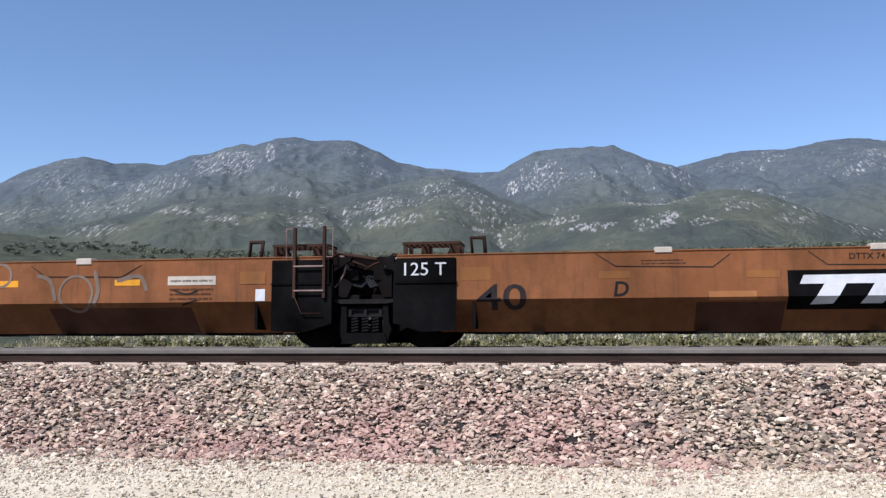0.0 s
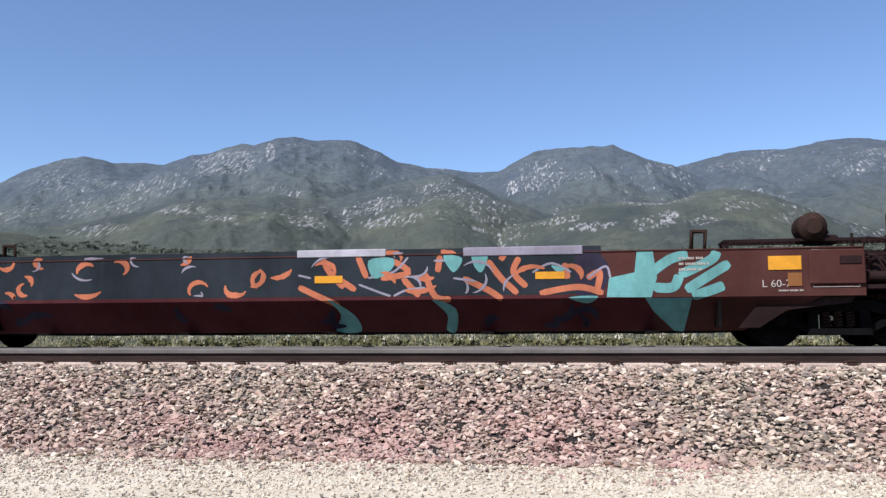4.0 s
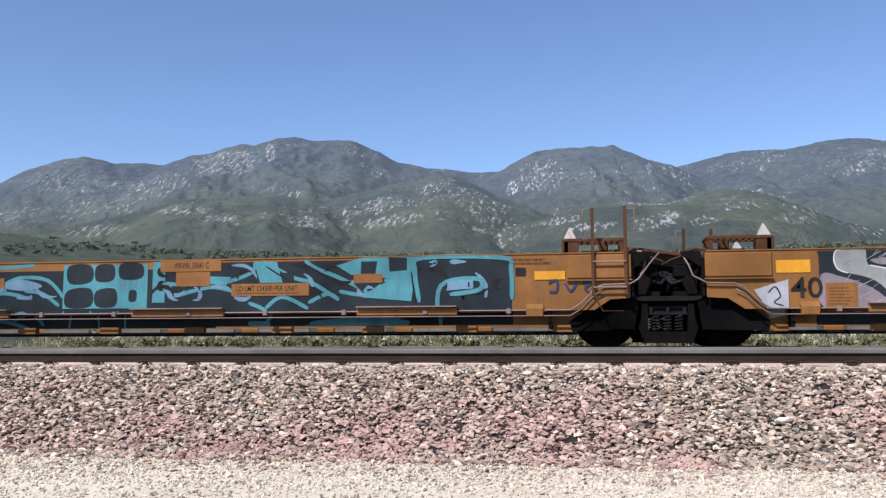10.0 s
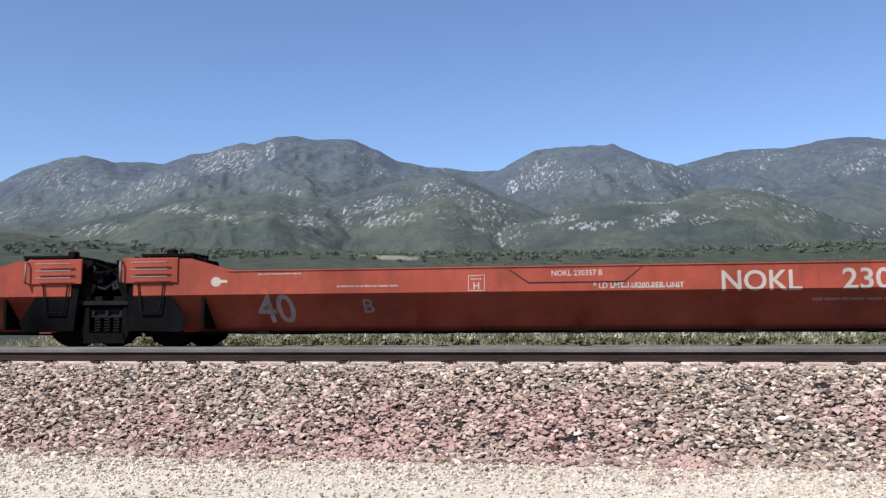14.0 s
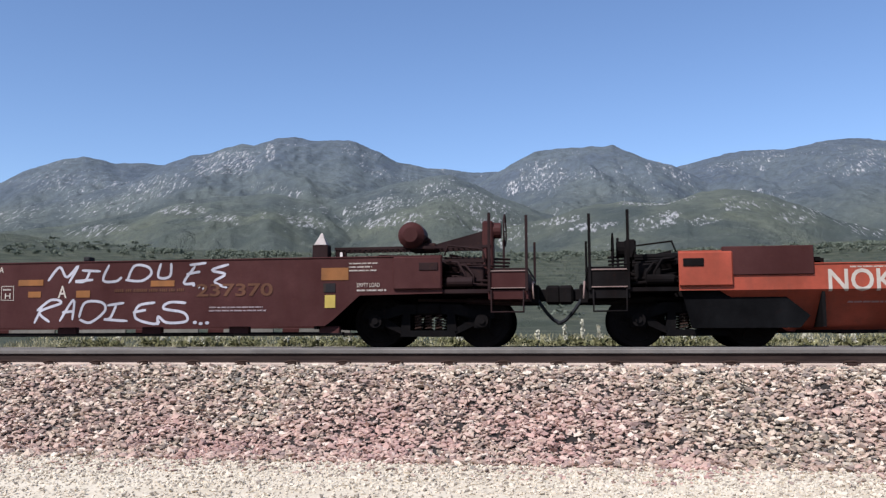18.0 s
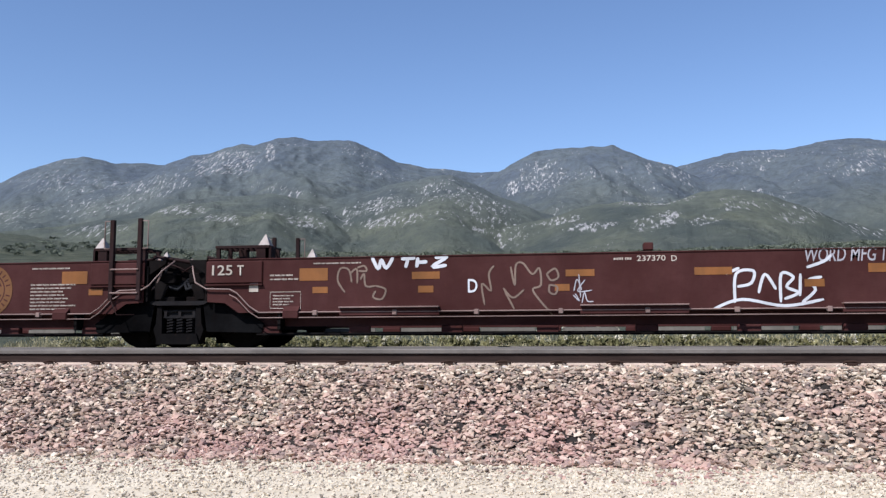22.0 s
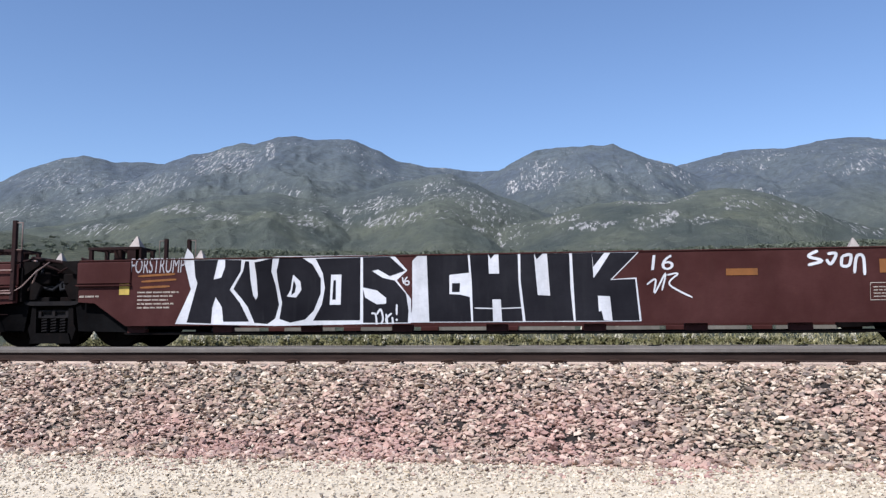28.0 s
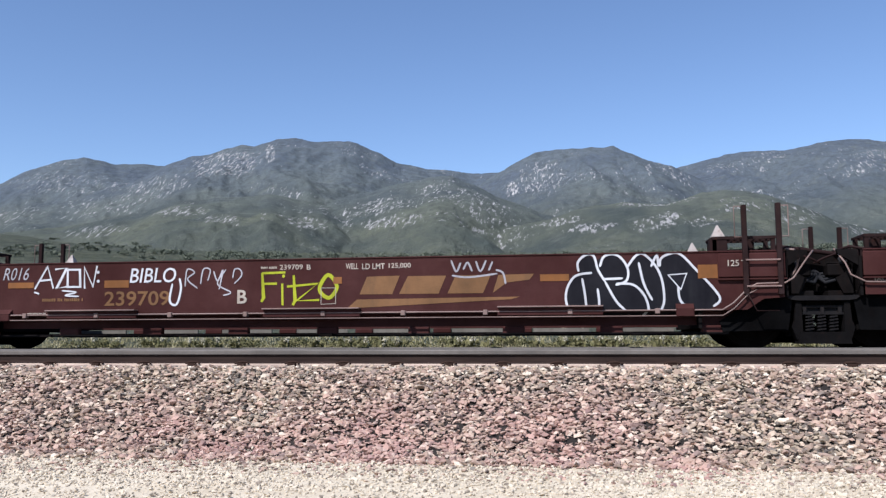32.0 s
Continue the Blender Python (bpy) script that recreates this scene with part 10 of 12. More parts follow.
# C2
spray("C2", "WHITE", [[(-5.27, 0.33), (-5.01, 0.89), (-5.15, 1.38), (-5.09, 1.57), (-4.99, 1.47), (-4.97, 1.39), (-3.93, 1.36), (-3.55, 1.41), (-1.62, 1.4), (-1.4, 1.15), (-1.57, 1.0), (-1.34, 0.7), (-1.34, 0.32), (-3.53, 0.29)]], sharp=True)
spray("C2", "SOOT", [[(-5.07, 0.35), (-4.9, 0.99), (-4.94, 1.1), (-4.97, 1.37), (-4.55, 1.37), (-4.62, 1.05), (-4.49, 1.08), (-4.43, 1.25), (-4.43, 1.37), (-4.15, 1.36), (-4.16, 1.18), (-4.34, 0.88), (-4.16, 0.66), (-4.0, 0.36), (-4.44, 0.36), (-4.47, 0.6), (-4.58, 0.76), (-4.63, 0.59), (-4.65, 0.33)], [(-4.28, 0.89), (-4.12, 1.18), (-4.09, 1.34), (-4.02, 1.34), (-3.99, 1.03), (-3.94, 0.78), (-3.89, 0.71), (-3.86, 0.78), (-3.89, 1.09), (-3.93, 1.32), (-3.62, 1.38), (-3.64, 1.17), (-3.56, 0.93), (-3.5, 0.63), (-3.56, 0.41), (-3.69, 0.32), (-3.91, 0.34), (-4.03, 0.6), (-4.15, 0.75)], [(-3.51, 1.38), (-3.14, 1.39), (-2.95, 1.27), (-2.81, 1.04), (-2.81, 0.8), (-2.92, 0.53), (-3.06, 0.39), (-3.31, 0.34), (-3.49, 0.4), (-3.45, 0.66), (-3.53, 1.02), (-3.55, 1.17)], [(-2.9, 1.36), (-2.16, 1.37), (-2.16, 0.37), (-2.93, 0.37), (-2.79, 0.62), (-2.74, 0.89), (-2.78, 1.13)], [(-2.12, 1.37), (-1.68, 1.37), (-1.44, 1.15), (-1.6, 0.99), (-1.42, 0.78), (-1.38, 0.52), (-1.39, 0.33), (-2.11, 0.33)]], sharp=True)
spray("C2", "WHITE", [[(-3.27, 1.11), (-3.15, 1.0), (-3.13, 0.86), (-3.22, 0.74), (-3.37, 0.76), (-3.31, 0.87), (-3.29, 1.02)], [(-2.64, 1.1), (-2.47, 1.1), (-2.48, 0.62), (-2.66, 0.62)], [(-1.97, 1.15), (-1.87, 1.17), (-1.68, 1.06), (-1.42, 1.15), (-1.59, 0.99), (-1.8, 1.04)], [(-2.12, 0.89), (-1.89, 0.84), (-1.74, 0.72), (-1.74, 0.63), (-1.89, 0.62), (-2.08, 0.73)]], sharp=True)
spray("C2", "SOOT", [[(-3.26, 1.02), (-3.22, 0.93), (-3.24, 0.82), (-3.3, 0.78), (-3.28, 0.9)], [(-2.6, 1.01), (-2.56, 1.01), (-2.56, 0.7), (-2.62, 0.7)]], sharp=True)
spray("C2", "WHITE", lines=[[(-1.98, 0.48), (-1.91, 0.46), (-1.89, 0.3)], [(-1.89, 0.46), (-1.83, 0.54), (-1.79, 0.4), (-1.82, 0.31)], [(-1.74, 0.47), (-1.72, 0.33)], [(-1.65, 0.48), (-1.74, 0.39), (-1.71, 0.31)], [(-1.64, 0.42), (-1.63, 0.31)], [(-1.57, 0.62), (-1.57, 0.45)], [(-1.58, 0.39), (-1.56, 0.36)]], width=0.03)
spray("C2", "WHITE", lines=[[(-1.48, 1.05), (-1.46, 0.94)], [(-1.4, 1.05), (-1.44, 0.99), (-1.43, 0.93), (-1.38, 0.93), (-1.38, 0.98), (-1.43, 0.98)]], width=0.02)
spray("C2", "WHITE", [[(-1.32, 1.3), (-1.23, 1.39), (-1.11, 1.4), (2.2, 1.4), (1.77, 0.97), (2.13, 0.99), (2.19, 0.33), (-1.36, 0.33), (-1.32, 0.58)]], sharp=True)
spray("C2", "SOOT", [[(-1.09, 1.39), (2.15, 1.37), (1.74, 0.96), (2.11, 0.97), (2.16, 0.34), (-1.05, 0.34)]], sharp=True)
spray("C2", "WHITE", [[(-0.73, 1.07), (-0.42, 1.1), (-0.44, 1.39), (-0.41, 1.39), (-0.38, 0.98), (-0.36, 0.34), (-0.39, 0.34), (-0.41, 0.72), (-0.56, 0.76), (-0.73, 0.77)], [(-0.12, 1.39), (-0.08, 1.31), (-0.01, 1.39), (0.04, 1.39), (0.05, 1.08), (-0.11, 1.08)], [(-0.06, 0.68), (0.07, 0.68), (0.09, 0.33), (-0.05, 0.33)], [(0.34, 1.39), (0.38, 1.39), (0.38, 0.97), (0.45, 0.33), (0.41, 0.33), (0.35, 0.91)], [(0.59, 1.39), (0.63, 1.29), (0.74, 1.39), (0.79, 1.39), (0.83, 0.73), (0.64, 0.74)], [(1.13, 1.39), (1.17, 1.39), (1.19, 0.81), (1.21, 0.34), (1.18, 0.34), (1.14, 0.84)], [(1.47, 1.39), (1.49, 1.16), (1.67, 1.39), (1.76, 1.39), (1.57, 1.1), (1.49, 0.99)], [(1.55, 0.72), (1.73, 0.71), (1.76, 0.34), (1.63, 0.35), (1.6, 0.49), (1.56, 0.48)]], sharp=True)
spray("C2", "SOOT", [[(-0.69, 0.94), (-0.56, 0.94), (-0.57, 0.8), (-0.69, 0.8)]], sharp=True)
spray("C2", "WHITE", lines=[[(-0.34, 0.55), (0.03, 0.54), (0.42, 0.55)]], width=0.017)
words("C2", "16", 2.349, 2.681, 1.098, 1.328, "WHITE", -0.0, 0.1, name="graffiti", label="sprayed graffiti letters")
spray("C2", "WHITE", lines=[[(2.28, 0.88), (2.41, 0.96), (2.39, 0.75), (2.56, 1.05), (2.50, 0.79)], [(2.58, 1.02), (2.74, 1.04), (2.61, 0.88), (2.94, 0.68)]], width=0.026)
plate("C2", 3.438, 3.889, 1.004, 1.105, "AMBER", "reflector")
spray("C2", "WHITE", lines=[[(4.75, 1.35), (4.61, 1.27), (4.80, 1.20), (4.60, 1.14)], [(4.88, 1.30), (5.00, 1.30), (4.92, 1.15), (4.86, 1.22)], [(5.08, 1.26), (5.20, 1.28), (5.17, 1.13), (5.07, 1.13), (5.08, 1.26)], [(5.24, 1.01), (5.28, 1.25), (5.37, 1.25), (5.38, 0.98)]], width=0.043)
spray("C2", "CREAM", lines=[[(5.45, 0.87), (5.97, 0.87), (5.96, 0.62), (5.44, 0.62)]], width=0.010, closed=True, sharp=True)
bars("C2", 5.488, 5.922, 0.649, 0.832, "CREAM", 4)
plate("C2", 5.588, 6.039, 1.014, 1.215, "AMBER", "reflector")
words("C2", "125", 6.171, 6.335, 1.208, 1.304, "CREAM", 0.012, 0.0, raised=0.036)
words("C2", "T", 6.369, 6.438, 1.205, 1.301, "CREAM", 0.012, 0.0, raised=0.036)
words("C2", "FORSTRUMP", -6.08, -5.12, 1.17, 1.42, "SILVER", 0.0, 0.15, name="graffiti", label="sprayed graffiti letters")
spray("C2", "AMBER", lines=[[(-5.94, 1.12), (-5.29, 1.15)], [(-5.88, 1.03), (-5.27, 1.06)], [(-5.90, 0.93), (-5.38, 0.95)]], width=0.035)
bars("C2", -5.942, -5.198, 0.568, 0.884, "CREAM", 5)
plate("C2", -6.27, -6.089, 0.816, 1.003, "SIGNYELLOW", "sign")
bars("C2", -6.882, -6.272, 1.15, 1.301, "CREAM", 3)
bars("C2", -6.986, -6.629, 0.756, 0.832, "CREAM", 1)

# C3
spray("C3", "MAROON", [[(-5.18, 0.81), (-5.21, 0.96), (-5.14, 1.05), (-4.99, 1.12), (-4.81, 1.11), (-4.71, 1.00), (-4.68, 1.18), (-4.56, 1.29), (-4.37, 1.25), (-4.46, 1.14), (-4.32, 1.09), (-4.20, 1.09), (-4.15, 1.22), (-4.04, 1.24), (-4.03, 1.08), (-3.89, 1.07), (-3.87, 1.31), (-3.73, 1.36), (-3.57, 1.33), (-3.47, 1.22), (-3.36, 1.30), (-3.24, 1.29), (-3.08, 1.25), (-2.92, 1.34), (-2.79, 1.28), (-2.64, 1.29), (-2.46, 1.28), (-2.23, 1.28), (-2.14, 1.10), (-2.55, 1.13), (-2.82, 1.10), (-3.15, 1.06), (-3.38, 0.98), (-3.75, 0.94), (-3.89, 0.84), (-4.50, 0.79)]], sharp=True)
spray("C3", "NAVY", [[(-5.18, 0.84), (-4.84, 0.80), (-4.50, 0.82), (-3.89, 0.88), (-3.75, 0.97), (-3.38, 1.01), (-3.15, 1.09), (-2.82, 1.13), (-2.55, 1.16), (-2.14, 1.13), (-2.05, 0.97), (-1.94, 0.90), (-1.84, 0.95), (-1.81, 1.03), (-1.90, 1.12), (-1.73, 1.11), (-1.61, 0.99), (-1.57, 0.83), (-1.62, 0.65), (-1.70, 0.54), (-2.20, 0.53), (-4.99, 0.51), (-5.15, 0.64)]], sharp=True)
spray("C3", "DKBLUE", [[(-4.89, 0.98), (-4.79, 1.05), (-4.70, 0.97), (-4.56, 0.89), (-4.74, 0.78), (-4.88, 0.82)]])
spray("C3", "LILAC", lines=[[(-5.02, 0.52), (-5.19, 0.73), (-5.22, 0.93), (-5.14, 1.07), (-4.97, 1.13), (-4.81, 1.11), (-4.71, 0.99)], [(-4.79, 1.07), (-4.89, 1.06), (-4.96, 0.96), (-4.95, 0.82), (-4.83, 0.75), (-4.69, 0.79), (-4.55, 0.89), (-4.39, 0.90)], [(-4.39, 0.90), (-4.55, 0.91), (-4.67, 1.09), (-4.65, 1.22), (-4.53, 1.29), (-4.37, 1.23)], [(-4.53, 1.15), (-4.53, 1.07), (-4.41, 1.05), (-4.27, 1.10), (-4.17, 1.03), (-4.11, 0.97)], [(-4.17, 1.07), (-4.18, 1.18), (-4.11, 1.23), (-4.02, 1.23)], [(-4.08, 1.19), (-4.07, 1.10), (-3.94, 1.07), (-3.84, 1.03), (-3.91, 0.94)]], width=0.030)
spray("C3", "LILAC", lines=[[(-3.86, 0.99), (-3.73, 0.99), (-3.65, 0.88), (-3.61, 0.72), (-3.51, 0.65), (-3.49, 0.79), (-3.54, 0.84)], [(-3.56, 0.85), (-3.45, 0.87), (-3.37, 0.76), (-3.35, 0.62)], [(-3.85, 1.33), (-3.71, 1.36), (-3.57, 1.32), (-3.47, 1.21), (-3.36, 1.30), (-3.24, 1.29)], [(-3.24, 1.27), (-3.21, 1.18), (-3.17, 1.27), (-3.08, 1.18), (-2.96, 1.31), (-2.84, 1.35), (-2.77, 1.28)], [(-2.77, 1.28), (-2.84, 1.20), (-2.71, 1.15), (-2.64, 1.28), (-2.55, 1.30), (-2.48, 1.22)], [(-2.48, 1.24), (-2.35, 1.30), (-2.23, 1.27), (-2.31, 1.20)]], width=0.030)
spray("C3", "LILAC", lines=[[(-2.20, 1.29), (-2.14, 1.19), (-2.14, 1.08), (-2.05, 0.97), (-1.94, 0.90), (-1.84, 0.95), (-1.82, 1.03), (-1.91, 1.10)], [(-2.00, 1.08), (-1.90, 1.14), (-1.73, 1.12), (-1.60, 0.99), (-1.57, 0.83), (-1.62, 0.65), (-1.70, 0.55)], [(-2.99, 1.07), (-2.87, 0.89), (-2.88, 0.71), (-2.94, 0.59)], [(-2.75, 1.13), (-2.64, 1.02), (-2.60, 0.84), (-2.67, 0.66), (-2.75, 0.59)], [(-2.49, 1.06), (-2.35, 1.06), (-2.26, 0.88), (-2.25, 0.75), (-2.34, 0.61)], [(-2.27, 0.79), (-2.23, 0.57), (-2.19, 0.54)]], width=0.030)
spray("C3", "LILAC", lines=[[(-4.51, 1.27), (-4.55, 1.15), (-4.49, 1.07)], [(-4.81, 1.09), (-4.93, 1.00), (-4.95, 0.88)]], width=0.043)
spray("C3", "LILAC", [[(-3.22, 1.18), (-3.16, 1.00), (-3.20, 0.87), (-3.27, 0.87), (-3.27, 1.03)], [(-4.08, 0.75), (-4.05, 0.63), (-4.12, 0.54)], [(-2.00, 1.08), (-1.87, 1.10), (-1.81, 1.01), (-1.86, 0.95), (-1.94, 1.04)], [(-3.88, 1.26), (-3.83, 1.28), (-3.81, 1.21), (-3.87, 1.19)]])
spray("C3", "DKBLUE", [oval(-3.22, 0.84, 0.061, 0.078)])
spray("C3", "LILAC", lines=[oval(-3.22, 0.84, 0.070, 0.087), oval(-3.63, 1.17, 0.035, 0.035), oval(-2.63, 1.10, 0.026, 0.035), oval(-2.45, 1.00, 0.026, 0.043), oval(-2.81, 1.21, 0.043, 0.035)], width=0.023, closed=True)
spray("C3", "LILAC", lines=[[(-5.61, 0.98), (-5.70, 1.20), (-5.67, 1.33), (-5.59, 1.31), (-5.57, 1.15), (-5.60, 0.98)], [(-5.55, 1.10), (-5.50, 1.29), (-5.45, 1.12), (-5.42, 1.29)], [(-5.40, 1.24), (-5.32, 1.26), (-5.36, 1.12), (-5.30, 1.14)], [(-5.26, 1.33), (-5.28, 1.14)], [(-5.24, 1.14), (-5.17, 1.36), (-5.20, 1.14), (-5.10, 1.19), (-5.09, 1.23), (-5.16, 1.16)]], width=0.023)
spray("C3", "LILAC", lines=[[(-1.64, 1.30), (-1.55, 1.33), (-1.50, 1.23), (-1.47, 1.09)], [(-1.50, 1.24), (-1.41, 1.31), (-1.36, 1.27), (-1.37, 1.13)], [(-1.37, 1.26), (-1.29, 1.28), (-1.25, 1.18), (-1.24, 1.11)], [(-1.24, 1.15), (-1.16, 1.18), (-1.18, 1.24), (-1.24, 1.19), (-1.20, 1.10), (-1.12, 1.12)], [(-1.12, 1.22), (-1.09, 1.09)], [(-1.11, 1.17), (-1.04, 1.24)]], width=0.026)
spray("C3", "LILAC", lines=[[(-1.02, 1.24), (-1.00, 1.11)], [(-1.01, 1.18), (-0.95, 1.24)], [(-0.93, 1.23), (-0.89, 1.15), (-0.81, 1.14)], [(-0.79, 1.25), (-0.80, 1.08), (-0.87, 0.93), (-0.98, 0.91), (-1.08, 0.95), (-1.07, 1.02), (-0.94, 1.06), (-0.80, 1.13), (-0.75, 1.19)]], width=0.026)
spray("C3", "LILAC", lines=[[(-1.27, 0.89), (-1.36, 0.85), (-1.42, 0.74), (-1.38, 0.64), (-1.25, 0.60)], [(-1.22, 0.91), (-1.19, 0.60)], [(-1.19, 0.76), (-1.11, 0.78), (-1.09, 0.60)], [(-1.04, 0.80), (-1.03, 0.62)], [(-1.03, 0.73), (-0.95, 0.80)], [(-0.92, 0.82), (-0.91, 0.65)]], width=0.026)
spray("C3", "LILAC", lines=[[(-0.78, 0.84), (-0.87, 0.83), (-0.83, 0.75), (-0.78, 0.69), (-0.87, 0.63)], [(-0.73, 0.92), (-0.70, 0.64)], [(-0.80, 0.84), (-0.65, 0.86)], [(-0.65, 0.82), (-0.63, 0.64)], [(-0.63, 0.79), (-0.56, 0.82), (-0.55, 0.67)], [(-0.55, 0.79), (-0.47, 0.83), (-0.44, 0.68)]], width=0.026)
spray("C3", "LILAC", lines=[[(-0.31, 0.83), (-0.40, 0.81), (-0.39, 0.68), (-0.30, 0.71), (-0.30, 0.84), (-0.28, 0.68)], [(-0.15, 0.85), (-0.24, 0.82), (-0.17, 0.75), (-0.17, 0.68), (-0.24, 0.68)]], width=0.026)
spray("C3", "SOOT", [[(0.06, 1.00), (0.23, 1.40), (0.46, 1.41), (0.91, 1.39), (1.26, 1.25), (1.81, 1.23), (1.98, 1.36), (2.12, 1.40), (2.80, 1.38), (2.94, 1.20), (3.19, 1.18), (3.30, 1.39), (4.25, 1.39), (4.14, 1.05), (4.17, 0.84), (3.98, 0.47), (0.21, 0.48)]], sharp=True)
spray("C3", "WHITE", lines=[[(0.23, 1.40), (0.45, 1.09), (0.64, 1.09), (0.65, 0.93), (0.45, 0.92), (0.06, 1.01)], [(0.06, 1.03), (0.17, 0.85), (0.21, 0.53)], [(0.91, 1.39), (1.02, 1.27), (1.02, 1.12), (0.98, 1.06), (1.21, 1.11), (1.28, 1.09)], [(1.23, 1.11), (1.40, 0.51), (1.53, 0.49)], [(1.22, 1.41), (1.30, 1.22), (1.55, 1.26), (1.80, 1.24), (1.83, 1.10), (1.67, 1.16), (1.30, 1.15), (1.44, 0.84), (1.46, 0.54), (1.53, 0.49)], [(2.12, 1.40), (2.11, 1.18), (1.97, 0.96), (2.12, 1.01), (2.29, 1.08)]], width=0.048, sharp=True)
spray("C3", "WHITE", lines=[[(2.20, 1.40), (2.21, 1.17), (2.39, 1.13), (2.46, 1.06), (2.40, 0.99), (2.36, 0.84), (2.20, 0.98), (2.17, 0.47)], [(2.12, 1.00), (2.10, 0.47)], [(2.80, 1.38), (2.90, 1.31), (2.91, 1.17), (2.82, 1.07), (3.02, 1.15), (3.19, 1.18), (3.24, 1.06), (3.09, 0.92), (3.21, 0.88), (2.98, 0.82)], [(3.28, 1.39), (3.33, 1.27), (3.30, 1.11), (3.45, 1.08), (3.48, 1.04), (3.24, 0.73), (3.14, 0.52)], [(3.09, 0.90), (3.21, 0.86), (3.10, 0.52)], [(3.28, 1.39), (4.25, 1.39), (4.14, 1.05), (3.89, 1.13), (3.75, 1.15), (3.65, 1.06), (4.00, 1.02), (3.94, 0.85), (3.58, 0.89), (3.54, 0.75), (3.80, 0.79), (4.17, 0.84), (3.98, 0.47)]], width=0.048, sharp=True)
spray("C3", "WHITE", lines=[[(0.80, 0.89), (1.01, 0.91), (1.05, 0.76), (0.80, 0.78)], [(1.50, 1.03), (1.71, 1.01), (1.77, 0.94), (1.75, 0.85), (1.55, 0.86)], [(2.57, 0.91), (2.81, 0.93), (2.73, 0.67), (2.71, 0.56), (2.64, 0.56)]], width=0.039, closed=True, sharp=True)
spray("C3", "OLIVE", [[(1.53, 1.00), (1.71, 0.98), (1.73, 0.88), (1.58, 0.89)]])
spray("C3", "LILAC", [[(2.26, 1.10), (2.40, 1.08), (2.33, 0.93), (2.22, 0.98)]], sharp=True)
spray("C3", "WHITE", lines=[oval(0.79, 1.10, 0.061, 0.061), oval(2.61, 1.10, 0.078, 0.061)], width=0.035, closed=True)
words("C3", "17", -1.941, -1.779, 1.275, 1.409, "SILVER", 0, 0.1, name="graffiti", label="sprayed graffiti letters")
bars("C3", -1.11, -0.863, 1.234, 1.323, "CREAM", 1)
words("C3", "239709", -0.845, -0.486, 1.238, 1.326, "CREAM", 0.008, 0.0)
words("C3", "D", -0.443, -0.373, 1.242, 1.321, "CREAM", 0.012, 0.0)
spray("C3", "WHITE", lines=[[(-0.25, 1.29), (-0.19, 1.07)], [(-0.15, 1.27), (-0.11, 1.07), (0.02, 1.20)], [(-0.02, 1.31), (0.07, 1.07)], [(0.11, 1.20), (0.24, 1.24), (0.20, 1.11)]], width=0.061)
spray("C3", "CREAM", lines=[[(5.42, 0.86), (5.92, 0.86), (5.91, 0.61), (5.42, 0.61)]], width=0.010, closed=True, sharp=True)
bars("C3", 5.46, 5.869, 0.642, 0.823, "CREAM", 4)
plate("C3", 5.553, 6.013, 1.012, 1.211, "AMBER", "reflector")
bars("C3", -5.948, -5.266, 0.57, 0.846, "CREAM", 5)
plate("C3", -6.059, -5.684, 1.017, 1.218, "AMBER", "reflector")
plate("C3", -6.289, -6.114, 0.82, 1.013, "SIGNYELLOW", "sign")
bars("C3", -6.872, -6.295, 1.177, 1.327, "CREAM", 3)
bars("C3", -5.95, -5.258, 0.596, 0.874, "CREAM", 5)

# C4
spray("C4", "SOOT", [[(1.34, 1.00), (1.42, 1.16), (1.53, 1.33), (1.76, 1.43), (1.99, 1.40), (2.12, 1.28), (2.42, 1.38), (2.74, 1.39), (2.89, 1.16), (3.10, 1.40), (3.24, 1.38), (3.53, 1.19), (3.72, 1.39), (4.00, 1.39), (4.05, 1.20), (4.22, 1.29), (4.12, 1.11), (4.61, 1.19), (4.82, 1.36), (4.88, 1.39), (4.85, 1.21), (4.61, 1.08), (4.51, 0.95), (4.60, 0.75), (4.72, 0.59), (4.70, 0.44), (4.63, 0.34), (2.54, 0.31), (1.73, 0.36), (1.20, 0.52), (1.11, 0.65), (1.36, 0.77)]], sharp=True)
spray("C4", "WHITE", [[(1.50, 1.33), (1.60, 1.32), (1.76, 1.44), (1.64, 1.27), (1.58, 1.26), (1.51, 0.93), (1.67, 1.05), (1.80, 1.09), (1.88, 1.07), (1.87, 1.02), (1.78, 1.00), (1.55, 0.81), (1.40, 0.76), (1.34, 0.86), (1.34, 0.97), (1.43, 1.15)], [(1.11, 0.65), (1.21, 0.75), (1.35, 0.75), (1.39, 0.59), (1.31, 0.43), (1.20, 0.53)], [(1.79, 0.67), (1.86, 0.78), (2.01, 0.85), (2.08, 0.70), (1.92, 0.68)], [(2.18, 1.25), (2.28, 1.35), (2.36, 1.23), (2.33, 1.11), (2.21, 1.01), (2.13, 1.14), (2.21, 1.09), (2.24, 1.15)]], sharp=True)
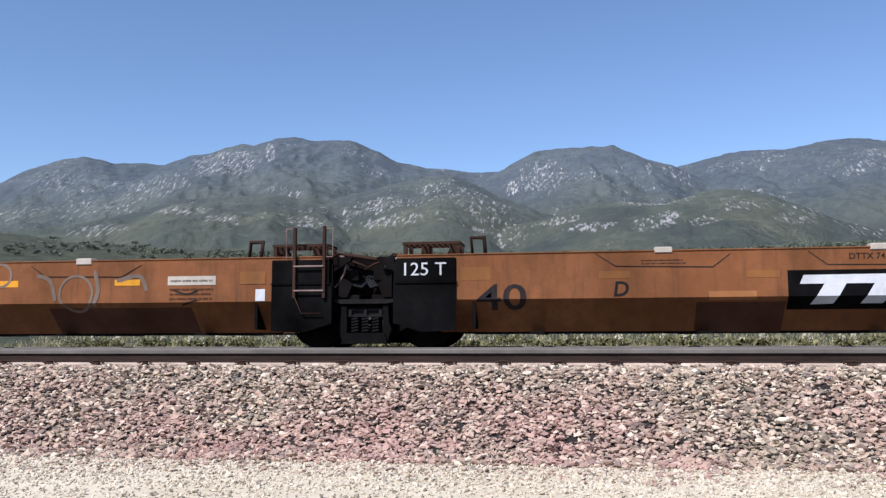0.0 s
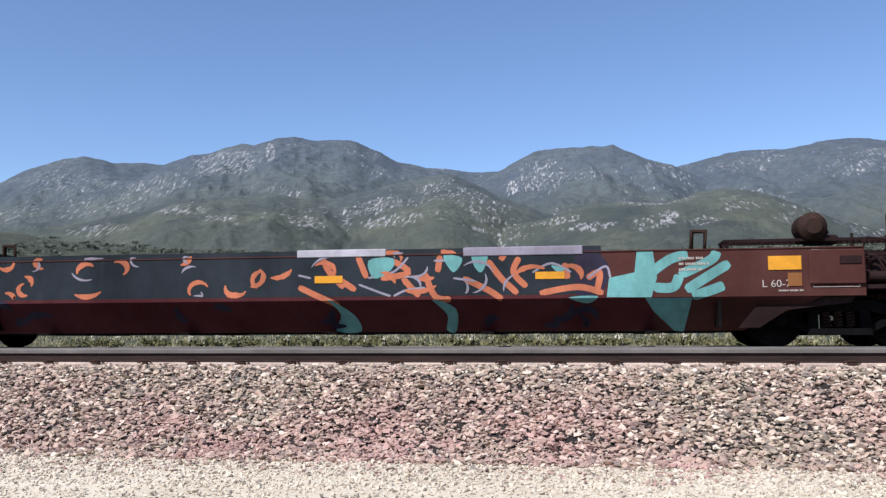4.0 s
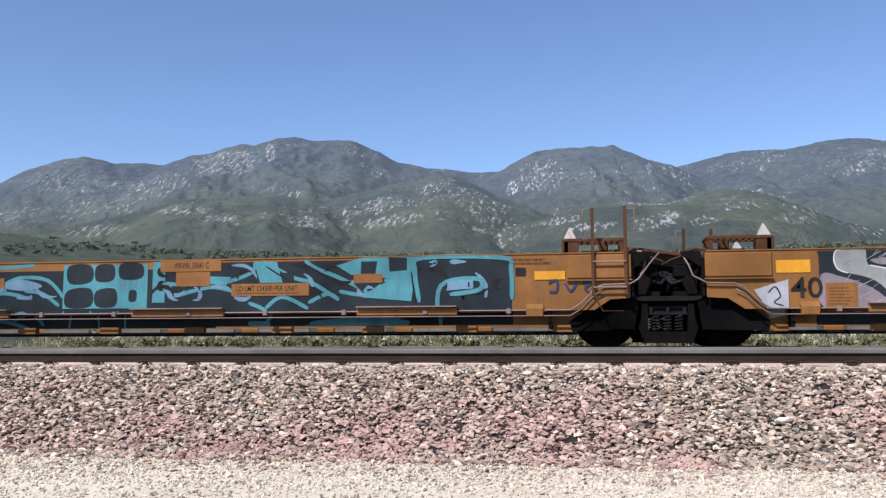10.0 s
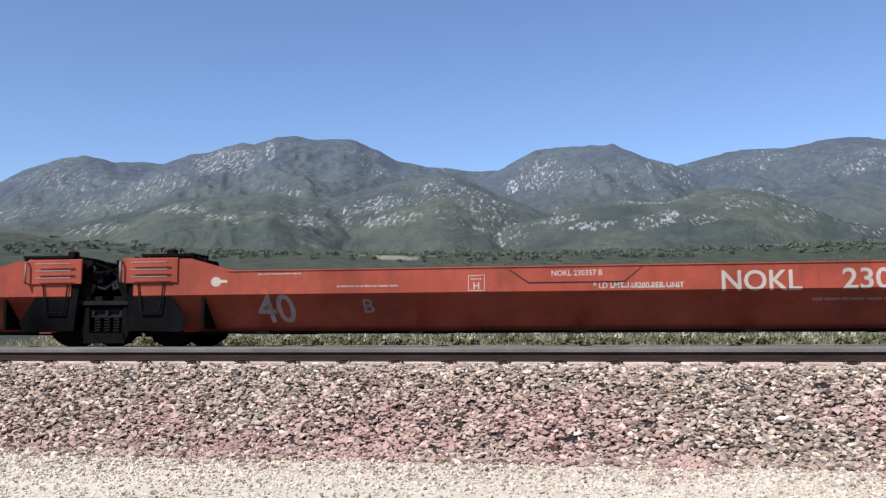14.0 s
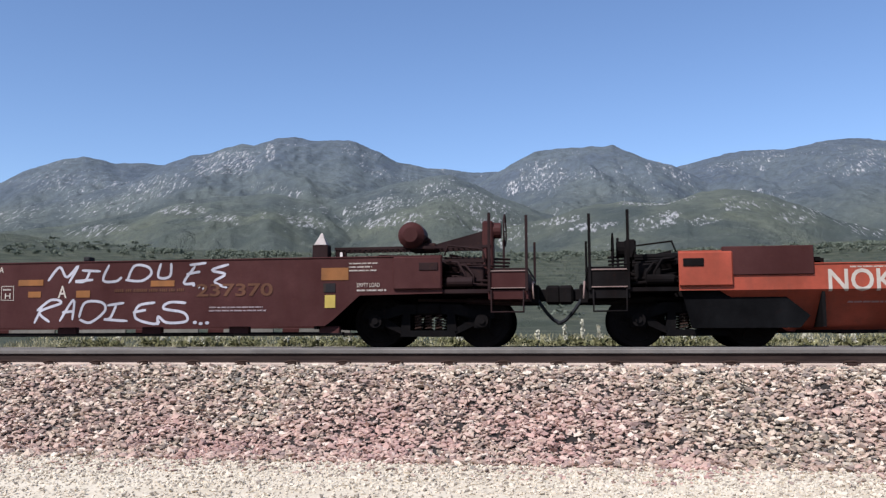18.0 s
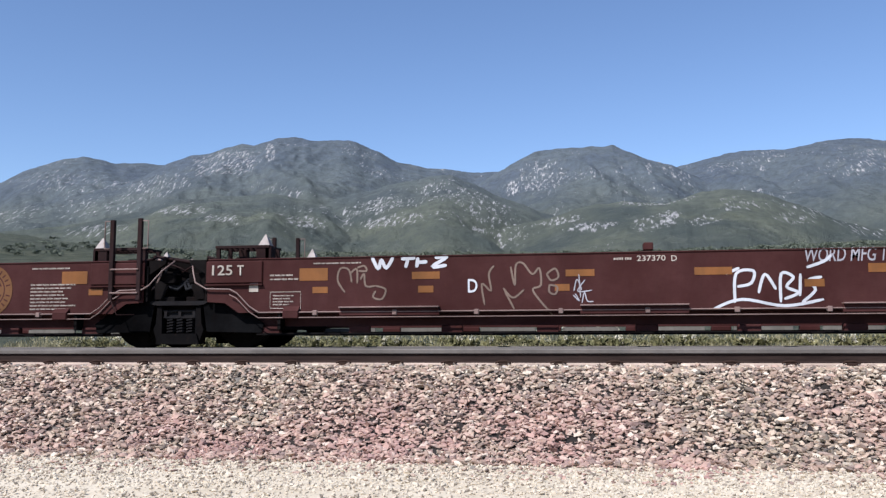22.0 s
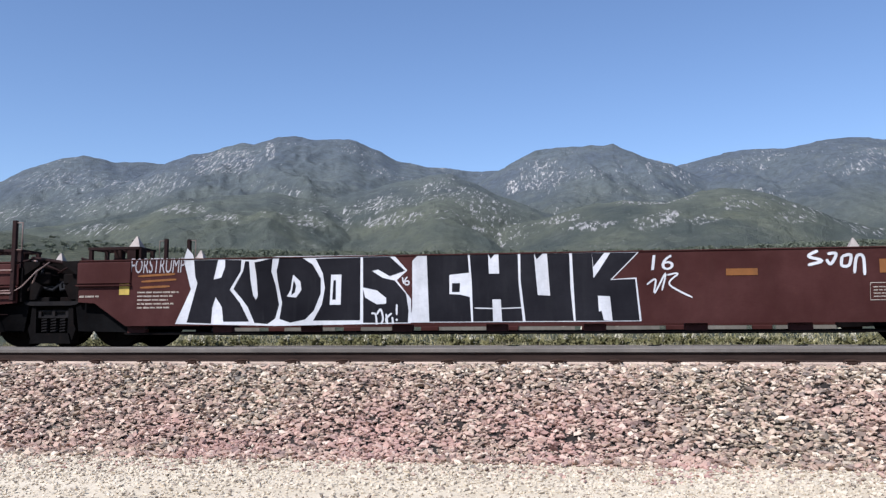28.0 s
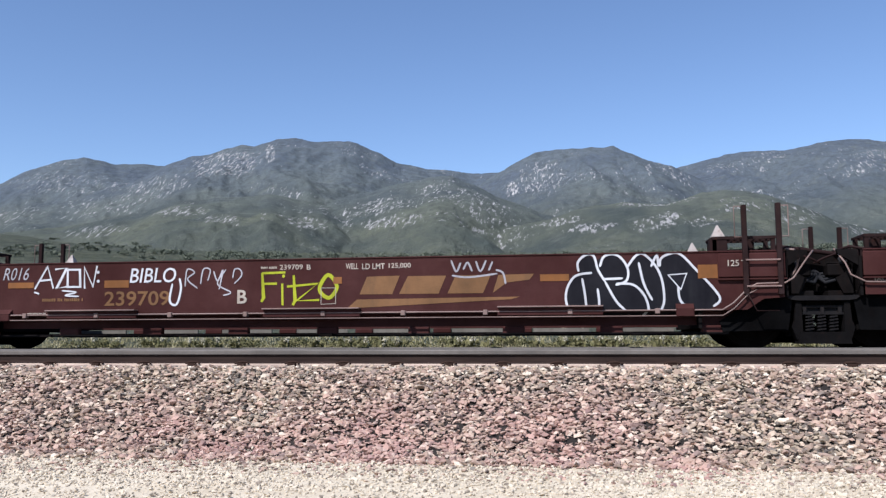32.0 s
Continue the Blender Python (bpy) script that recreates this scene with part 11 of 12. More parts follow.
spray("C4", "WHITE", [[(2.24, 0.74), (2.42, 0.85), (2.50, 0.87), (2.48, 0.75)], [(2.66, 1.16), (2.74, 1.19), (2.83, 1.11), (2.92, 0.94), (3.01, 1.12), (3.09, 1.17), (3.12, 1.03), (3.02, 0.84), (2.93, 0.75), (2.81, 0.75), (2.76, 0.94)], [(3.51, 1.16), (3.63, 1.35), (3.70, 1.39), (3.73, 1.30), (3.66, 1.21), (3.77, 1.08), (3.61, 1.13)], [(3.60, 0.93), (3.82, 0.87), (3.96, 0.82), (4.07, 0.87), (4.12, 1.06), (4.23, 0.92), (4.27, 0.68), (4.02, 0.66), (3.92, 0.77), (3.77, 0.82)]], sharp=True)
spray("C4", "WHITE", [[(4.00, 0.64), (4.24, 0.64), (4.12, 0.52), (4.03, 0.55)]], sharp=True)
spray("C4", "SILVER", [[(1.91, 0.40), (2.13, 0.42), (2.42, 0.42), (2.40, 0.32), (1.93, 0.33)], [(2.59, 0.38), (2.67, 0.41), (2.72, 0.31), (2.61, 0.31)], [(3.44, 0.45), (3.59, 0.43), (3.70, 0.30), (3.54, 0.32)], [(2.35, 0.64), (2.47, 0.64), (2.39, 0.47)]], sharp=True)
spray("C4", "SILVER", [[(2.63, 0.61), (2.68, 0.61), (2.67, 0.52)]], sharp=True)
spray("C4", "WHITE", lines=[[(2.02, 1.40), (2.12, 1.26), (2.20, 1.21)], [(2.25, 1.34), (2.42, 1.37)], [(2.73, 1.38), (2.86, 1.16), (2.93, 1.31), (3.10, 1.40)], [(3.22, 1.38), (3.36, 1.23), (3.56, 1.19)], [(3.51, 1.19), (3.38, 1.14), (3.38, 1.02), (3.26, 0.95), (3.24, 0.86)], [(3.72, 1.37), (3.85, 1.33), (4.05, 1.39), (4.17, 1.38), (4.00, 1.29), (4.06, 1.18), (4.26, 1.25), (4.12, 1.09), (4.11, 0.92)]], width=0.043)
spray("C4", "WHITE", lines=[[(4.13, 1.04), (4.28, 1.14), (4.59, 1.17), (4.78, 1.28), (4.84, 1.41)], [(4.88, 1.37), (4.84, 1.21), (4.61, 1.08), (4.51, 0.95), (4.59, 0.77), (4.69, 0.63), (4.72, 0.46), (4.63, 0.34)]], width=0.048)
spray("C4", "WHITE", lines=[[(4.76, 1.05), (4.82, 0.87), (4.88, 1.11), (4.95, 0.91)], [(4.79, 0.96), (5.08, 1.00)], [(5.03, 1.17), (5.01, 0.91)], [(5.03, 1.17), (5.12, 0.93)], [(5.06, 1.00), (5.17, 1.05)], [(5.26, 1.15), (5.17, 1.09), (5.19, 0.95), (5.29, 1.00)]], width=0.019)
spray("C4", "WHITE", lines=[[(5.34, 1.16), (5.36, 0.93)], [(5.36, 1.00), (5.46, 1.09)], [(5.38, 1.16), (5.54, 0.91)], [(5.53, 1.16), (5.56, 0.72)], [(4.74, 0.91), (4.87, 0.75), (4.84, 0.87)], [(4.94, 0.78), (4.98, 0.89), (5.06, 0.77)]], width=0.019)
spray("C4", "WHITE", lines=[[(5.13, 0.89), (5.27, 0.89), (5.22, 0.77), (5.37, 0.80)], [(4.79, 0.73), (5.37, 0.74)]], width=0.019)
spray("C4", "WHITE", lines=[[(4.35, 1.38), (4.37, 1.23)]], width=0.019, sharp=True)
spray("C4", "WHITE", lines=[oval(4.49, 1.30, 0.052, 0.061)], width=0.019, closed=True)
spray("C4", "SILVER", lines=[[(0.54, 1.21), (0.70, 1.16), (0.85, 1.30), (1.01, 1.15)], [(0.61, 0.87), (0.64, 1.25), (0.78, 0.72)], [(0.80, 1.25), (0.80, 0.68)], [(0.91, 1.20), (1.02, 1.05), (0.93, 0.72)], [(0.55, 1.06), (1.07, 1.01)], [(0.67, 0.77), (1.04, 0.67)]], width=0.014)
spray("C4", "SILVER", lines=[[(0.85, 0.96), (1.10, 0.91)]], width=0.014)
plate("C4", 5.598, 6.079, 1.019, 1.229, "AMBER", "reflector")
words("C4", "125", 6.199, 6.358, 1.177, 1.286, "CREAM", 0.012, 0.0, raised=0.036)
words("C4", "T", 6.386, 6.461, 1.174, 1.283, "CREAM", 0.012, 0.0, raised=0.036)
spray("C4", "CREAM", lines=[[(4.91, 0.66), (5.41, 0.65), (5.40, 0.40), (4.90, 0.40)]], width=0.010, closed=True, sharp=True)
bars("C4", 0.305, 0.931, 1.255, 1.341, "CREAM", 1)
words("C4", "124,500", 0.988, 1.334, 1.237, 1.322, "CREAM", 0.012, 0.0)
words("C4", "WELL", 0.305, 0.556, 1.249, 1.335, "CREAM", 0.012, 0.0)
plate("C4", 0.089, 0.299, 1.021, 1.133, "AMBER", "reflector")
spray("C4", "LILAC", lines=[[(0.30, 1.10), (0.47, 1.18), (0.42, 0.92)], [(0.55, 1.18), (0.50, 0.92), (0.67, 1.01)], [(0.72, 1.13), (0.84, 1.00), (0.71, 0.83)], [(0.89, 1.17), (0.96, 0.92)], [(0.38, 0.84), (0.63, 0.92), (0.87, 0.75)], [(1.00, 1.00), (1.04, 0.75)]], width=0.026)
spray("C4", "LILAC", lines=[[(0.64, 1.26), (0.72, 1.13), (0.81, 1.26)]], width=0.026)
spray("C4", "SOOT", [[(-2.52, 1.42), (0.10, 1.40), (0.12, 0.74), (-0.56, 0.69), (-0.61, 0.27), (-1.95, 0.28), (-2.38, 0.69), (-2.58, 0.71), (-2.61, 1.05)]], sharp=True)
spray("C4", "SILVER", [[(-2.47, 1.41), (-2.54, 1.14), (-2.47, 0.96), (-2.22, 0.91), (-2.38, 1.00), (-2.43, 1.23)], [(-2.34, 1.24), (-2.27, 1.27), (-2.25, 1.09), (-2.33, 1.09)], [(-2.22, 1.18), (-2.17, 1.18), (-2.18, 1.05), (-2.23, 1.05)], [(-2.61, 0.79), (-2.47, 0.89), (-2.38, 0.85), (-2.47, 0.74)]])
spray("C4", "SILVER", lines=[[(-1.69, 1.39), (-1.59, 0.95), (-1.64, 0.60), (-1.73, 0.28)], [(-0.76, 1.37), (-0.59, 1.02), (-0.51, 0.72), (-0.60, 0.29)], [(-0.63, 1.39), (-0.38, 1.19), (-0.47, 0.94), (-0.12, 1.23), (-0.00, 0.76)], [(-2.38, 0.65), (-1.95, 0.34), (-1.47, 0.29)]], width=0.043)
spray("C4", "SILVER", [[(-1.31, 1.21), (-1.24, 1.25), (-1.21, 0.99), (-1.29, 0.95)], [(-1.10, 1.25), (-0.97, 1.29), (-0.96, 1.03), (-1.07, 0.99)], [(-1.35, 0.77), (-1.26, 0.81), (-1.23, 0.55), (-1.31, 0.55)]])
spray("C4", "SILVER", lines=[[(-5.53, 1.07), (-5.56, 1.22), (-5.49, 1.31), (-5.43, 1.19), (-5.48, 1.06), (-5.37, 1.0)], [(-5.39, 1.22), (-5.32, 1.25), (-5.29, 1.16), (-5.35, 1.07), (-5.4, 1.15)], [(-5.27, 1.05), (-5.27, 1.24), (-5.17, 1.25), (-5.24, 1.16)], [(-5.15, 1.26), (-5.07, 1.26), (-5.15, 1.07), (-4.97, 1.14)], [(-5.46, 0.94), (-5.38, 0.76)], [(-5.34, 0.97), (-5.3, 0.78)], [(-5.43, 0.85), (-5.31, 0.88)], [(-5.27, 0.96), (-5.24, 0.83), (-5.19, 0.93)], [(-5.17, 0.82), (-5.13, 0.96), (-5.06, 0.83), (-5.02, 0.96)], [(-4.95, 0.92), (-4.94, 1.01), (-4.88, 0.96), (-4.8, 1.02), (-4.87, 0.91), (-4.95, 0.91)], [(-5.06, 0.78), (-4.97, 0.83), (-4.8, 0.84), (-4.86, 0.74), (-5.01, 0.74), (-5.06, 0.78)]], width=0.024)
spray("C4", "SILVER", lines=[[(-5.06, 1.33), (-5.04, 1.39), (-4.98, 1.39), (-5.02, 1.33)], [(-4.94, 1.37), (-4.87, 1.36), (-4.9, 1.31), (-4.94, 1.34), (-4.94, 1.37)], [(-4.72, 1.38), (-4.81, 1.38), (-4.83, 1.28), (-4.68, 1.25), (-4.6, 1.39)]], width=0.02)
spray("C4", "SILVER", lines=[[(-3.97, 1.31), (-3.88, 1.22), (-3.83, 1.4), (-3.77, 1.38), (-3.84, 1.29)], [(-3.74, 1.22), (-3.73, 1.35), (-3.67, 1.36), (-3.68, 1.26), (-3.74, 1.22)], [(-3.65, 1.22), (-3.63, 1.35), (-3.56, 1.37), (-3.57, 1.26), (-3.64, 1.23)], [(-3.53, 1.22), (-3.49, 1.39), (-3.42, 1.37), (-3.49, 1.29)], [(-3.47, 1.37), (-3.21, 1.35), (-3.51, 1.16), (-3.33, 1.17), (-3.26, 1.04), (-3.27, 1.27)], [(-3.11, 1.29), (-3.07, 1.36), (-3.09, 1.22)], [(-2.95, 1.35), (-3.01, 1.35), (-3.01, 1.28), (-2.94, 1.3), (-2.97, 1.18)], [(-2.84, 1.35), (-2.9, 1.34), (-2.9, 1.28), (-2.84, 1.3), (-2.88, 1.17)], [(-2.77, 1.35), (-2.81, 1.27), (-2.77, 1.19), (-2.72, 1.26), (-2.77, 1.35)], [(-3.07, 1.1), (-3.21, 1.03), (-3.08, 0.89)], [(-3.04, 0.89), (-3.04, 1.1), (-2.97, 1.07), (-3.03, 0.99), (-2.95, 0.88)], [(-2.84, 1.07), (-2.92, 1.05), (-2.9, 0.99), (-2.85, 0.99), (-2.9, 0.97), (-2.88, 0.89)], [(-2.84, 1.03), (-2.82, 0.89), (-2.79, 0.97), (-2.77, 0.87), (-2.77, 1.03)], [(-2.62, 1.18), (-2.71, 1.14), (-2.65, 1.11), (-2.74, 1.03), (-2.61, 1.01)]], width=0.022)
plate("C4", -3.835, -3.285, 1.002, 1.11, "AMBER", "reflector")
plate("C4", -6.007, -5.574, 1.004, 1.225, "AMBER", "reflector")
bars("C4", -6.84, -6.281, 1.135, 1.293, "CREAM", 3)
plate("C4", -6.264, -6.089, 0.816, 1.009, "SIGNYELLOW", "sign")
bars("C4", -5.419, -4.946, 0.451, 0.587, "GREY", 2)
bars("C4", -5.416, -4.709, 0.315, 0.441, "CREAM", 2)
words("C4", "JACK", -6.93, -6.665, 0.906, 0.98, "CREAM", 0, 0.0)

# C5
spray("C5", "SOOT", [[(3.82, 0.51), (3.83, 0.81), (3.90, 0.98), (4.03, 1.09), (4.03, 1.28), (4.16, 1.38), (4.29, 1.28), (4.40, 1.36), (4.54, 1.38), (4.75, 1.23), (4.88, 1.38), (5.04, 1.31), (5.16, 1.36), (5.21, 1.18), (5.25, 1.33), (5.38, 1.37), (5.54, 1.34), (5.74, 1.12), (5.98, 0.87), (6.09, 0.66), (5.93, 0.51), (5.80, 0.47), (3.89, 0.45)]], sharp=True)
spray("C5", "WHITE", lines=[[(3.89, 0.48), (3.82, 0.68), (3.85, 0.89), (3.98, 1.06), (4.22, 1.10)], [(4.02, 1.12), (4.01, 1.26), (4.12, 1.37), (4.25, 1.36), (4.31, 1.15), (4.41, 0.97)], [(4.34, 1.19), (4.40, 1.34), (4.54, 1.38), (4.67, 1.31), (4.76, 1.14), (4.73, 0.97), (4.57, 0.91)], [(4.37, 1.00), (4.68, 1.01)], [(4.58, 0.93), (4.83, 0.91), (4.99, 0.75), (5.05, 0.54), (4.98, 0.45)], [(4.41, 0.97), (4.57, 0.67), (4.71, 0.52)]], width=0.035)
spray("C5", "WHITE", lines=[[(4.75, 1.18), (4.88, 1.35), (5.00, 1.37), (5.17, 1.19), (5.26, 0.96), (5.28, 0.66), (5.21, 0.48)], [(4.92, 1.25), (4.99, 0.92), (5.11, 0.67)], [(5.21, 1.18), (5.19, 1.35), (5.10, 1.18)], [(5.23, 1.18), (5.25, 1.30), (5.38, 1.37), (5.54, 1.36), (5.78, 1.10), (6.02, 0.82), (6.09, 0.67), (5.99, 0.57)], [(4.07, 1.02), (4.11, 0.76), (4.13, 0.50)], [(4.30, 0.86), (4.32, 0.63), (4.29, 0.48)]], width=0.035)
spray("C5", "WHITE", lines=[[(5.49, 0.87), (5.52, 0.66), (5.68, 0.51)]], width=0.035)
spray("C5", "WHITE", lines=[[(5.35, 1.05), (5.62, 1.07), (5.53, 0.83)]], width=0.030, closed=True, sharp=True)
spray("C5", "GOLD", [[(0.70, 1.09), (1.23, 1.10), (1.11, 0.81), (0.58, 0.81)], [(1.36, 1.09), (1.97, 1.09), (1.85, 0.81), (1.22, 0.81)], [(2.12, 1.09), (2.67, 1.09), (2.55, 0.81), (1.99, 0.81)], [(2.79, 1.09), (3.34, 1.10), (3.27, 1.01), (2.92, 0.97), (2.70, 0.81)]], sharp=True)
spray("C5", "GOLD", [[(0.54, 0.73), (3.12, 0.75), (2.98, 0.71), (0.38, 0.59)]], sharp=True)
plate("C5", 5.783, 6.069, 0.994, 1.198, "AMBER", "reflector")
plate("C5", 3.434, 3.872, 0.983, 1.087, "AMBER", "reflector")
words("C5", "WELL", 0.352, 0.556, 1.215, 1.306, "CREAM", 0.012, 0.0)
words("C5", "LD LMT", 0.62, 0.988, 1.21, 1.3, "CREAM", 0.012, 0.0)
words("C5", "125,000", 1.052, 1.407, 1.212, 1.302, "CREAM", 0.012, 0.0)
spray("C5", "SILVER", lines=[[(2.05, 1.33), (2.13, 1.15), (2.20, 1.29)], [(2.24, 1.18), (2.31, 1.29), (2.38, 1.15)], [(2.44, 1.31), (2.51, 1.15), (2.60, 1.32)], [(2.64, 1.16), (2.70, 1.30)], [(2.75, 1.17), (2.86, 1.12), (2.90, 0.95)], [(2.06, 1.09), (2.33, 1.06), (2.77, 1.11)]], width=0.030)
spray("C5", "LIME", lines=[[(-1.05, 1.17), (-0.65, 1.18)], [(-1.04, 1.17), (-1.01, 0.77), (-1.05, 0.71)], [(-1.04, 1.00), (-0.79, 1.00)], [(-0.70, 1.00), (-0.69, 0.65)], [(-0.51, 1.13), (-0.48, 0.72), (-0.52, 0.65)], [(-0.62, 0.95), (-0.11, 0.99), (-0.46, 0.72), (-0.08, 0.73)]], width=0.061, sharp=True)
spray("C5", "LIME", lines=[[(0.06, 1.13), (0.21, 0.94), (0.08, 0.76), (-0.08, 0.90)]], width=0.061, closed=True)
spray("C5", "LIME", [oval(-0.68, 1.12, 0.026, 0.026)])
bars("C5", -1.063, -0.776, 1.219, 1.301, "CREAM", 1)
words("C5", "239709", -0.748, -0.36, 1.222, 1.304, "CREAM", 0.006, 0.0)
words("C5", "B", -0.294, -0.228, 1.217, 1.299, "CREAM", 0.012, 0.0)
spray("C5", "CREAM", lines=[[(-0.05, 0.92), (0.19, 0.92), (0.19, 0.67), (-0.05, 0.66)]], width=0.013, closed=True, sharp=True)
bars("C5", -4.902, -4.151, 0.648, 0.903, "GOLD", 1)
words("C5", "239709", -3.776, -2.626, 0.664, 0.907, "GOLD", 0.015, 0.0)
words("C5", "B", -1.456, -1.293, 0.684, 0.904, "CREAM", 0.02, 0.0)
spray("C5", "WHITE", lines=[[(-5.05, 0.96), (-4.83, 1.34), (-4.71, 0.97)], [(-4.97, 1.10), (-4.74, 1.12)], [(-4.69, 1.29), (-4.48, 1.31), (-4.65, 0.97), (-4.45, 1.00)], [(-4.46, 1.28), (-4.24, 1.28), (-4.22, 0.99), (-4.45, 0.99), (-4.46, 1.28)], [(-4.14, 0.96), (-4.16, 1.32), (-3.99, 0.99), (-3.93, 1.34)]], width=0.052, sharp=True)
spray("C5", "WHITE", [oval(-3.91, 1.23, 0.026, 0.026), oval(-3.90, 1.08, 0.026, 0.026)])
spray("C5", "WHITE", lines=[[(-4.55, 0.93), (-4.29, 0.90), (-4.49, 0.85), (-4.24, 0.83)], [(-5.06, 0.91), (-4.96, 0.88)]], width=0.026)
words("C5", "R016", -5.647, -5.164, 1.115, 1.326, "SILVER", 0, 0.3, name="graffiti", label="sprayed graffiti letters")
words("C5", "BIBLO", -3.337, -2.52, 1.044, 1.287, "WHITE", 0.006, 0.15, name="graffiti", label="sprayed graffiti letters")
spray("C5", "WHITE", lines=[[(-2.58, 1.02), (-2.62, 0.74), (-2.50, 0.68), (-2.43, 0.93), (-2.46, 1.11)]], width=0.035)
spray("C5", "SILVER", lines=[[(-2.36, 0.97), (-2.33, 1.25), (-2.20, 1.20), (-2.32, 1.09), (-2.14, 0.94)], [(-2.09, 1.01), (-2.05, 1.25), (-1.93, 1.24), (-1.97, 1.06)], [(-1.87, 1.22), (-1.80, 1.06), (-1.71, 1.24), (-1.77, 0.92)], [(-1.66, 1.24), (-1.80, 1.01), (-1.57, 0.87), (-1.70, 0.82)], [(-1.54, 1.10), (-1.51, 1.24), (-1.42, 1.24), (-1.39, 1.14), (-1.51, 1.01)]], width=0.022)
plate("C5", -5.542, -5.07, 0.979, 1.075, "AMBER", "reflector")
plate("C5", -3.786, -3.352, 0.967, 1.09, "AMBER", "reflector")
plate("C5", 0.149, 0.289, 0.984, 1.092, "AMBER", "reflector")
bars("C5", -5.17, -4.406, 0.48, 0.574, "CREAM", 2)
words("C5", "125", 6.211, 6.373, 1.166, 1.259, "CREAM", 0.012, 0.0, raised=0.036)
words("C5", "T", 6.406, 6.47, 1.164, 1.257, "CREAM", 0.012, 0.0, raised=0.036)

# ---------------------------------------------------------------- plants beyond the train


def leaf_material(name, a, b):
    m, nodes, links = tree_of(name)
    bs = nodes["Principled BSDF"]
    geo = nodes.new("ShaderNodeNewGeometry")
    c = mixed(nodes, links, geo.outputs["Random Per Island"], a, b)
    links.new(c, bs.inputs["Base Color"])
    bs.inputs["Roughness"].default_value = 0.8
    bs.inputs["Specular IOR Level"].default_value = 0.2
    return m


LEAF = leaf_material("dusty_shrub_leaves", (0.06, 0.06, 0.022), (0.19, 0.17, 0.075))
DRY = leaf_material("dry_grass_blades", (0.08, 0.075, 0.03), (0.42, 0.36, 0.2))
PLUME = leaf_material("pale_flower_plumes", (0.42, 0.38, 0.26), (0.62, 0.58, 0.44))
PINE = leaf_material("dark_tree_leaves", (0.075, 0.088, 0.06), (0.13, 0.14, 0.1))
STEM = paint("grey_stems", (0.16, 0.12, 0.08), 0.9)


def ground_at(x, y):
    d = math.hypot(x, y)
    a = np.array([[x, y, d, math.degrees(math.atan2(x, y))]])
    return float(land_height(a[:, 3], a[:, 2], a[:, 0], a[:, 1])[0][0])


def leaves(n, size, spot, seed, upright=0.0):
    """n small four-sided leaves; spot gives the place of each."""
    rs = random.Random(seed)
    verts, faces = [], []
    for _ in range(n):
        c = Vector(spot(rs))
        u = Vector((rs.gauss(0, 1), rs.gauss(0, 1), rs.gauss(0, 1) + upright)).normalized()
        w = u.orthogonal().normalized()
        w = (Matrix.Rotation(rs.uniform(0, 6.28), 3, u) @ w)
        s = size * rs.uniform(0.6, 1.4)
        k = len(verts)
        verts += [c - u * s, c + w * s * 0.45, c + u * s, c - w * s * 0.45]
        faces.append((k, k + 1, k + 2, k + 3))
    return verts, faces


def shrub(x, y, w, h, seed):
    z = ground_at(x, y)
    e = new("shrub")
    e.location = (x, y, z - 0.02)
    rs = random.Random(seed)
    lobes = [(rs.uniform(-0.5, 0.5) * w, rs.uniform(-0.4, 0.4) * w, rs.uniform(0.35, 0.8) * h, rs.uniform(0.16, 0.3) * w) for _ in range(7)]

    def spot(r):
        a, b, c, s = r.choice(lobes)
        return (a + r.gauss(0, s * 0.6), b + r.gauss(0, s * 0.6), max(0.03, c + r.gauss(0, h * 0.16)))
    v, f = leaves(420, 0.045, spot, seed, 0.4)
    crown = new("crown", mesh_from("crown", v, f, LEAF))
    crown.parent = e
    bm = B()
    for a, b, c, s in lobes:
        rod(bm, (0, 0, 0), (a * 0.8, b * 0.8, c), 0.012, 5, 0.005)
    part("branching_stem", bm, STEM, e)
    tagged(e, "dusty green roadside shrub beyond the tracks", "shrub", "shrubs beyond the tracks")


def plume_plant(x, y, h, seed):
    z = ground_at(x, y)
    e = new("flowering_plant")
    e.location = (x, y, z - 0.01)
    rs = random.Random(seed)
    part("stem", rod(B(), (0, 0, 0), (0.02, 0, h * 0.7), 0.012, 5, 0.006), STEM, e)
    v, f = leaves(120, 0.028, lambda r: (r.gauss(0.02, 0.022), r.gauss(0, 0.022), h * r.uniform(0.4, 1.0)), seed, 1.5)
    p = new("plume", mesh_from("plume", v, f, PLUME))
    p.parent = e
    p["label"] = "pale upright flower plume"
    v, f = leaves(70, 0.07, lambda r: (r.gauss(0, 0.08), r.gauss(0, 0.08), r.uniform(0.03, 0.25)), seed + 1, 1.0)
    b = new("leaves", mesh_from("leaves", v, f, LEAF))
    b.parent = e
    tagged(e, "low plant with a pale upright flower plume", "plant", "flowering plants beyond the tracks")


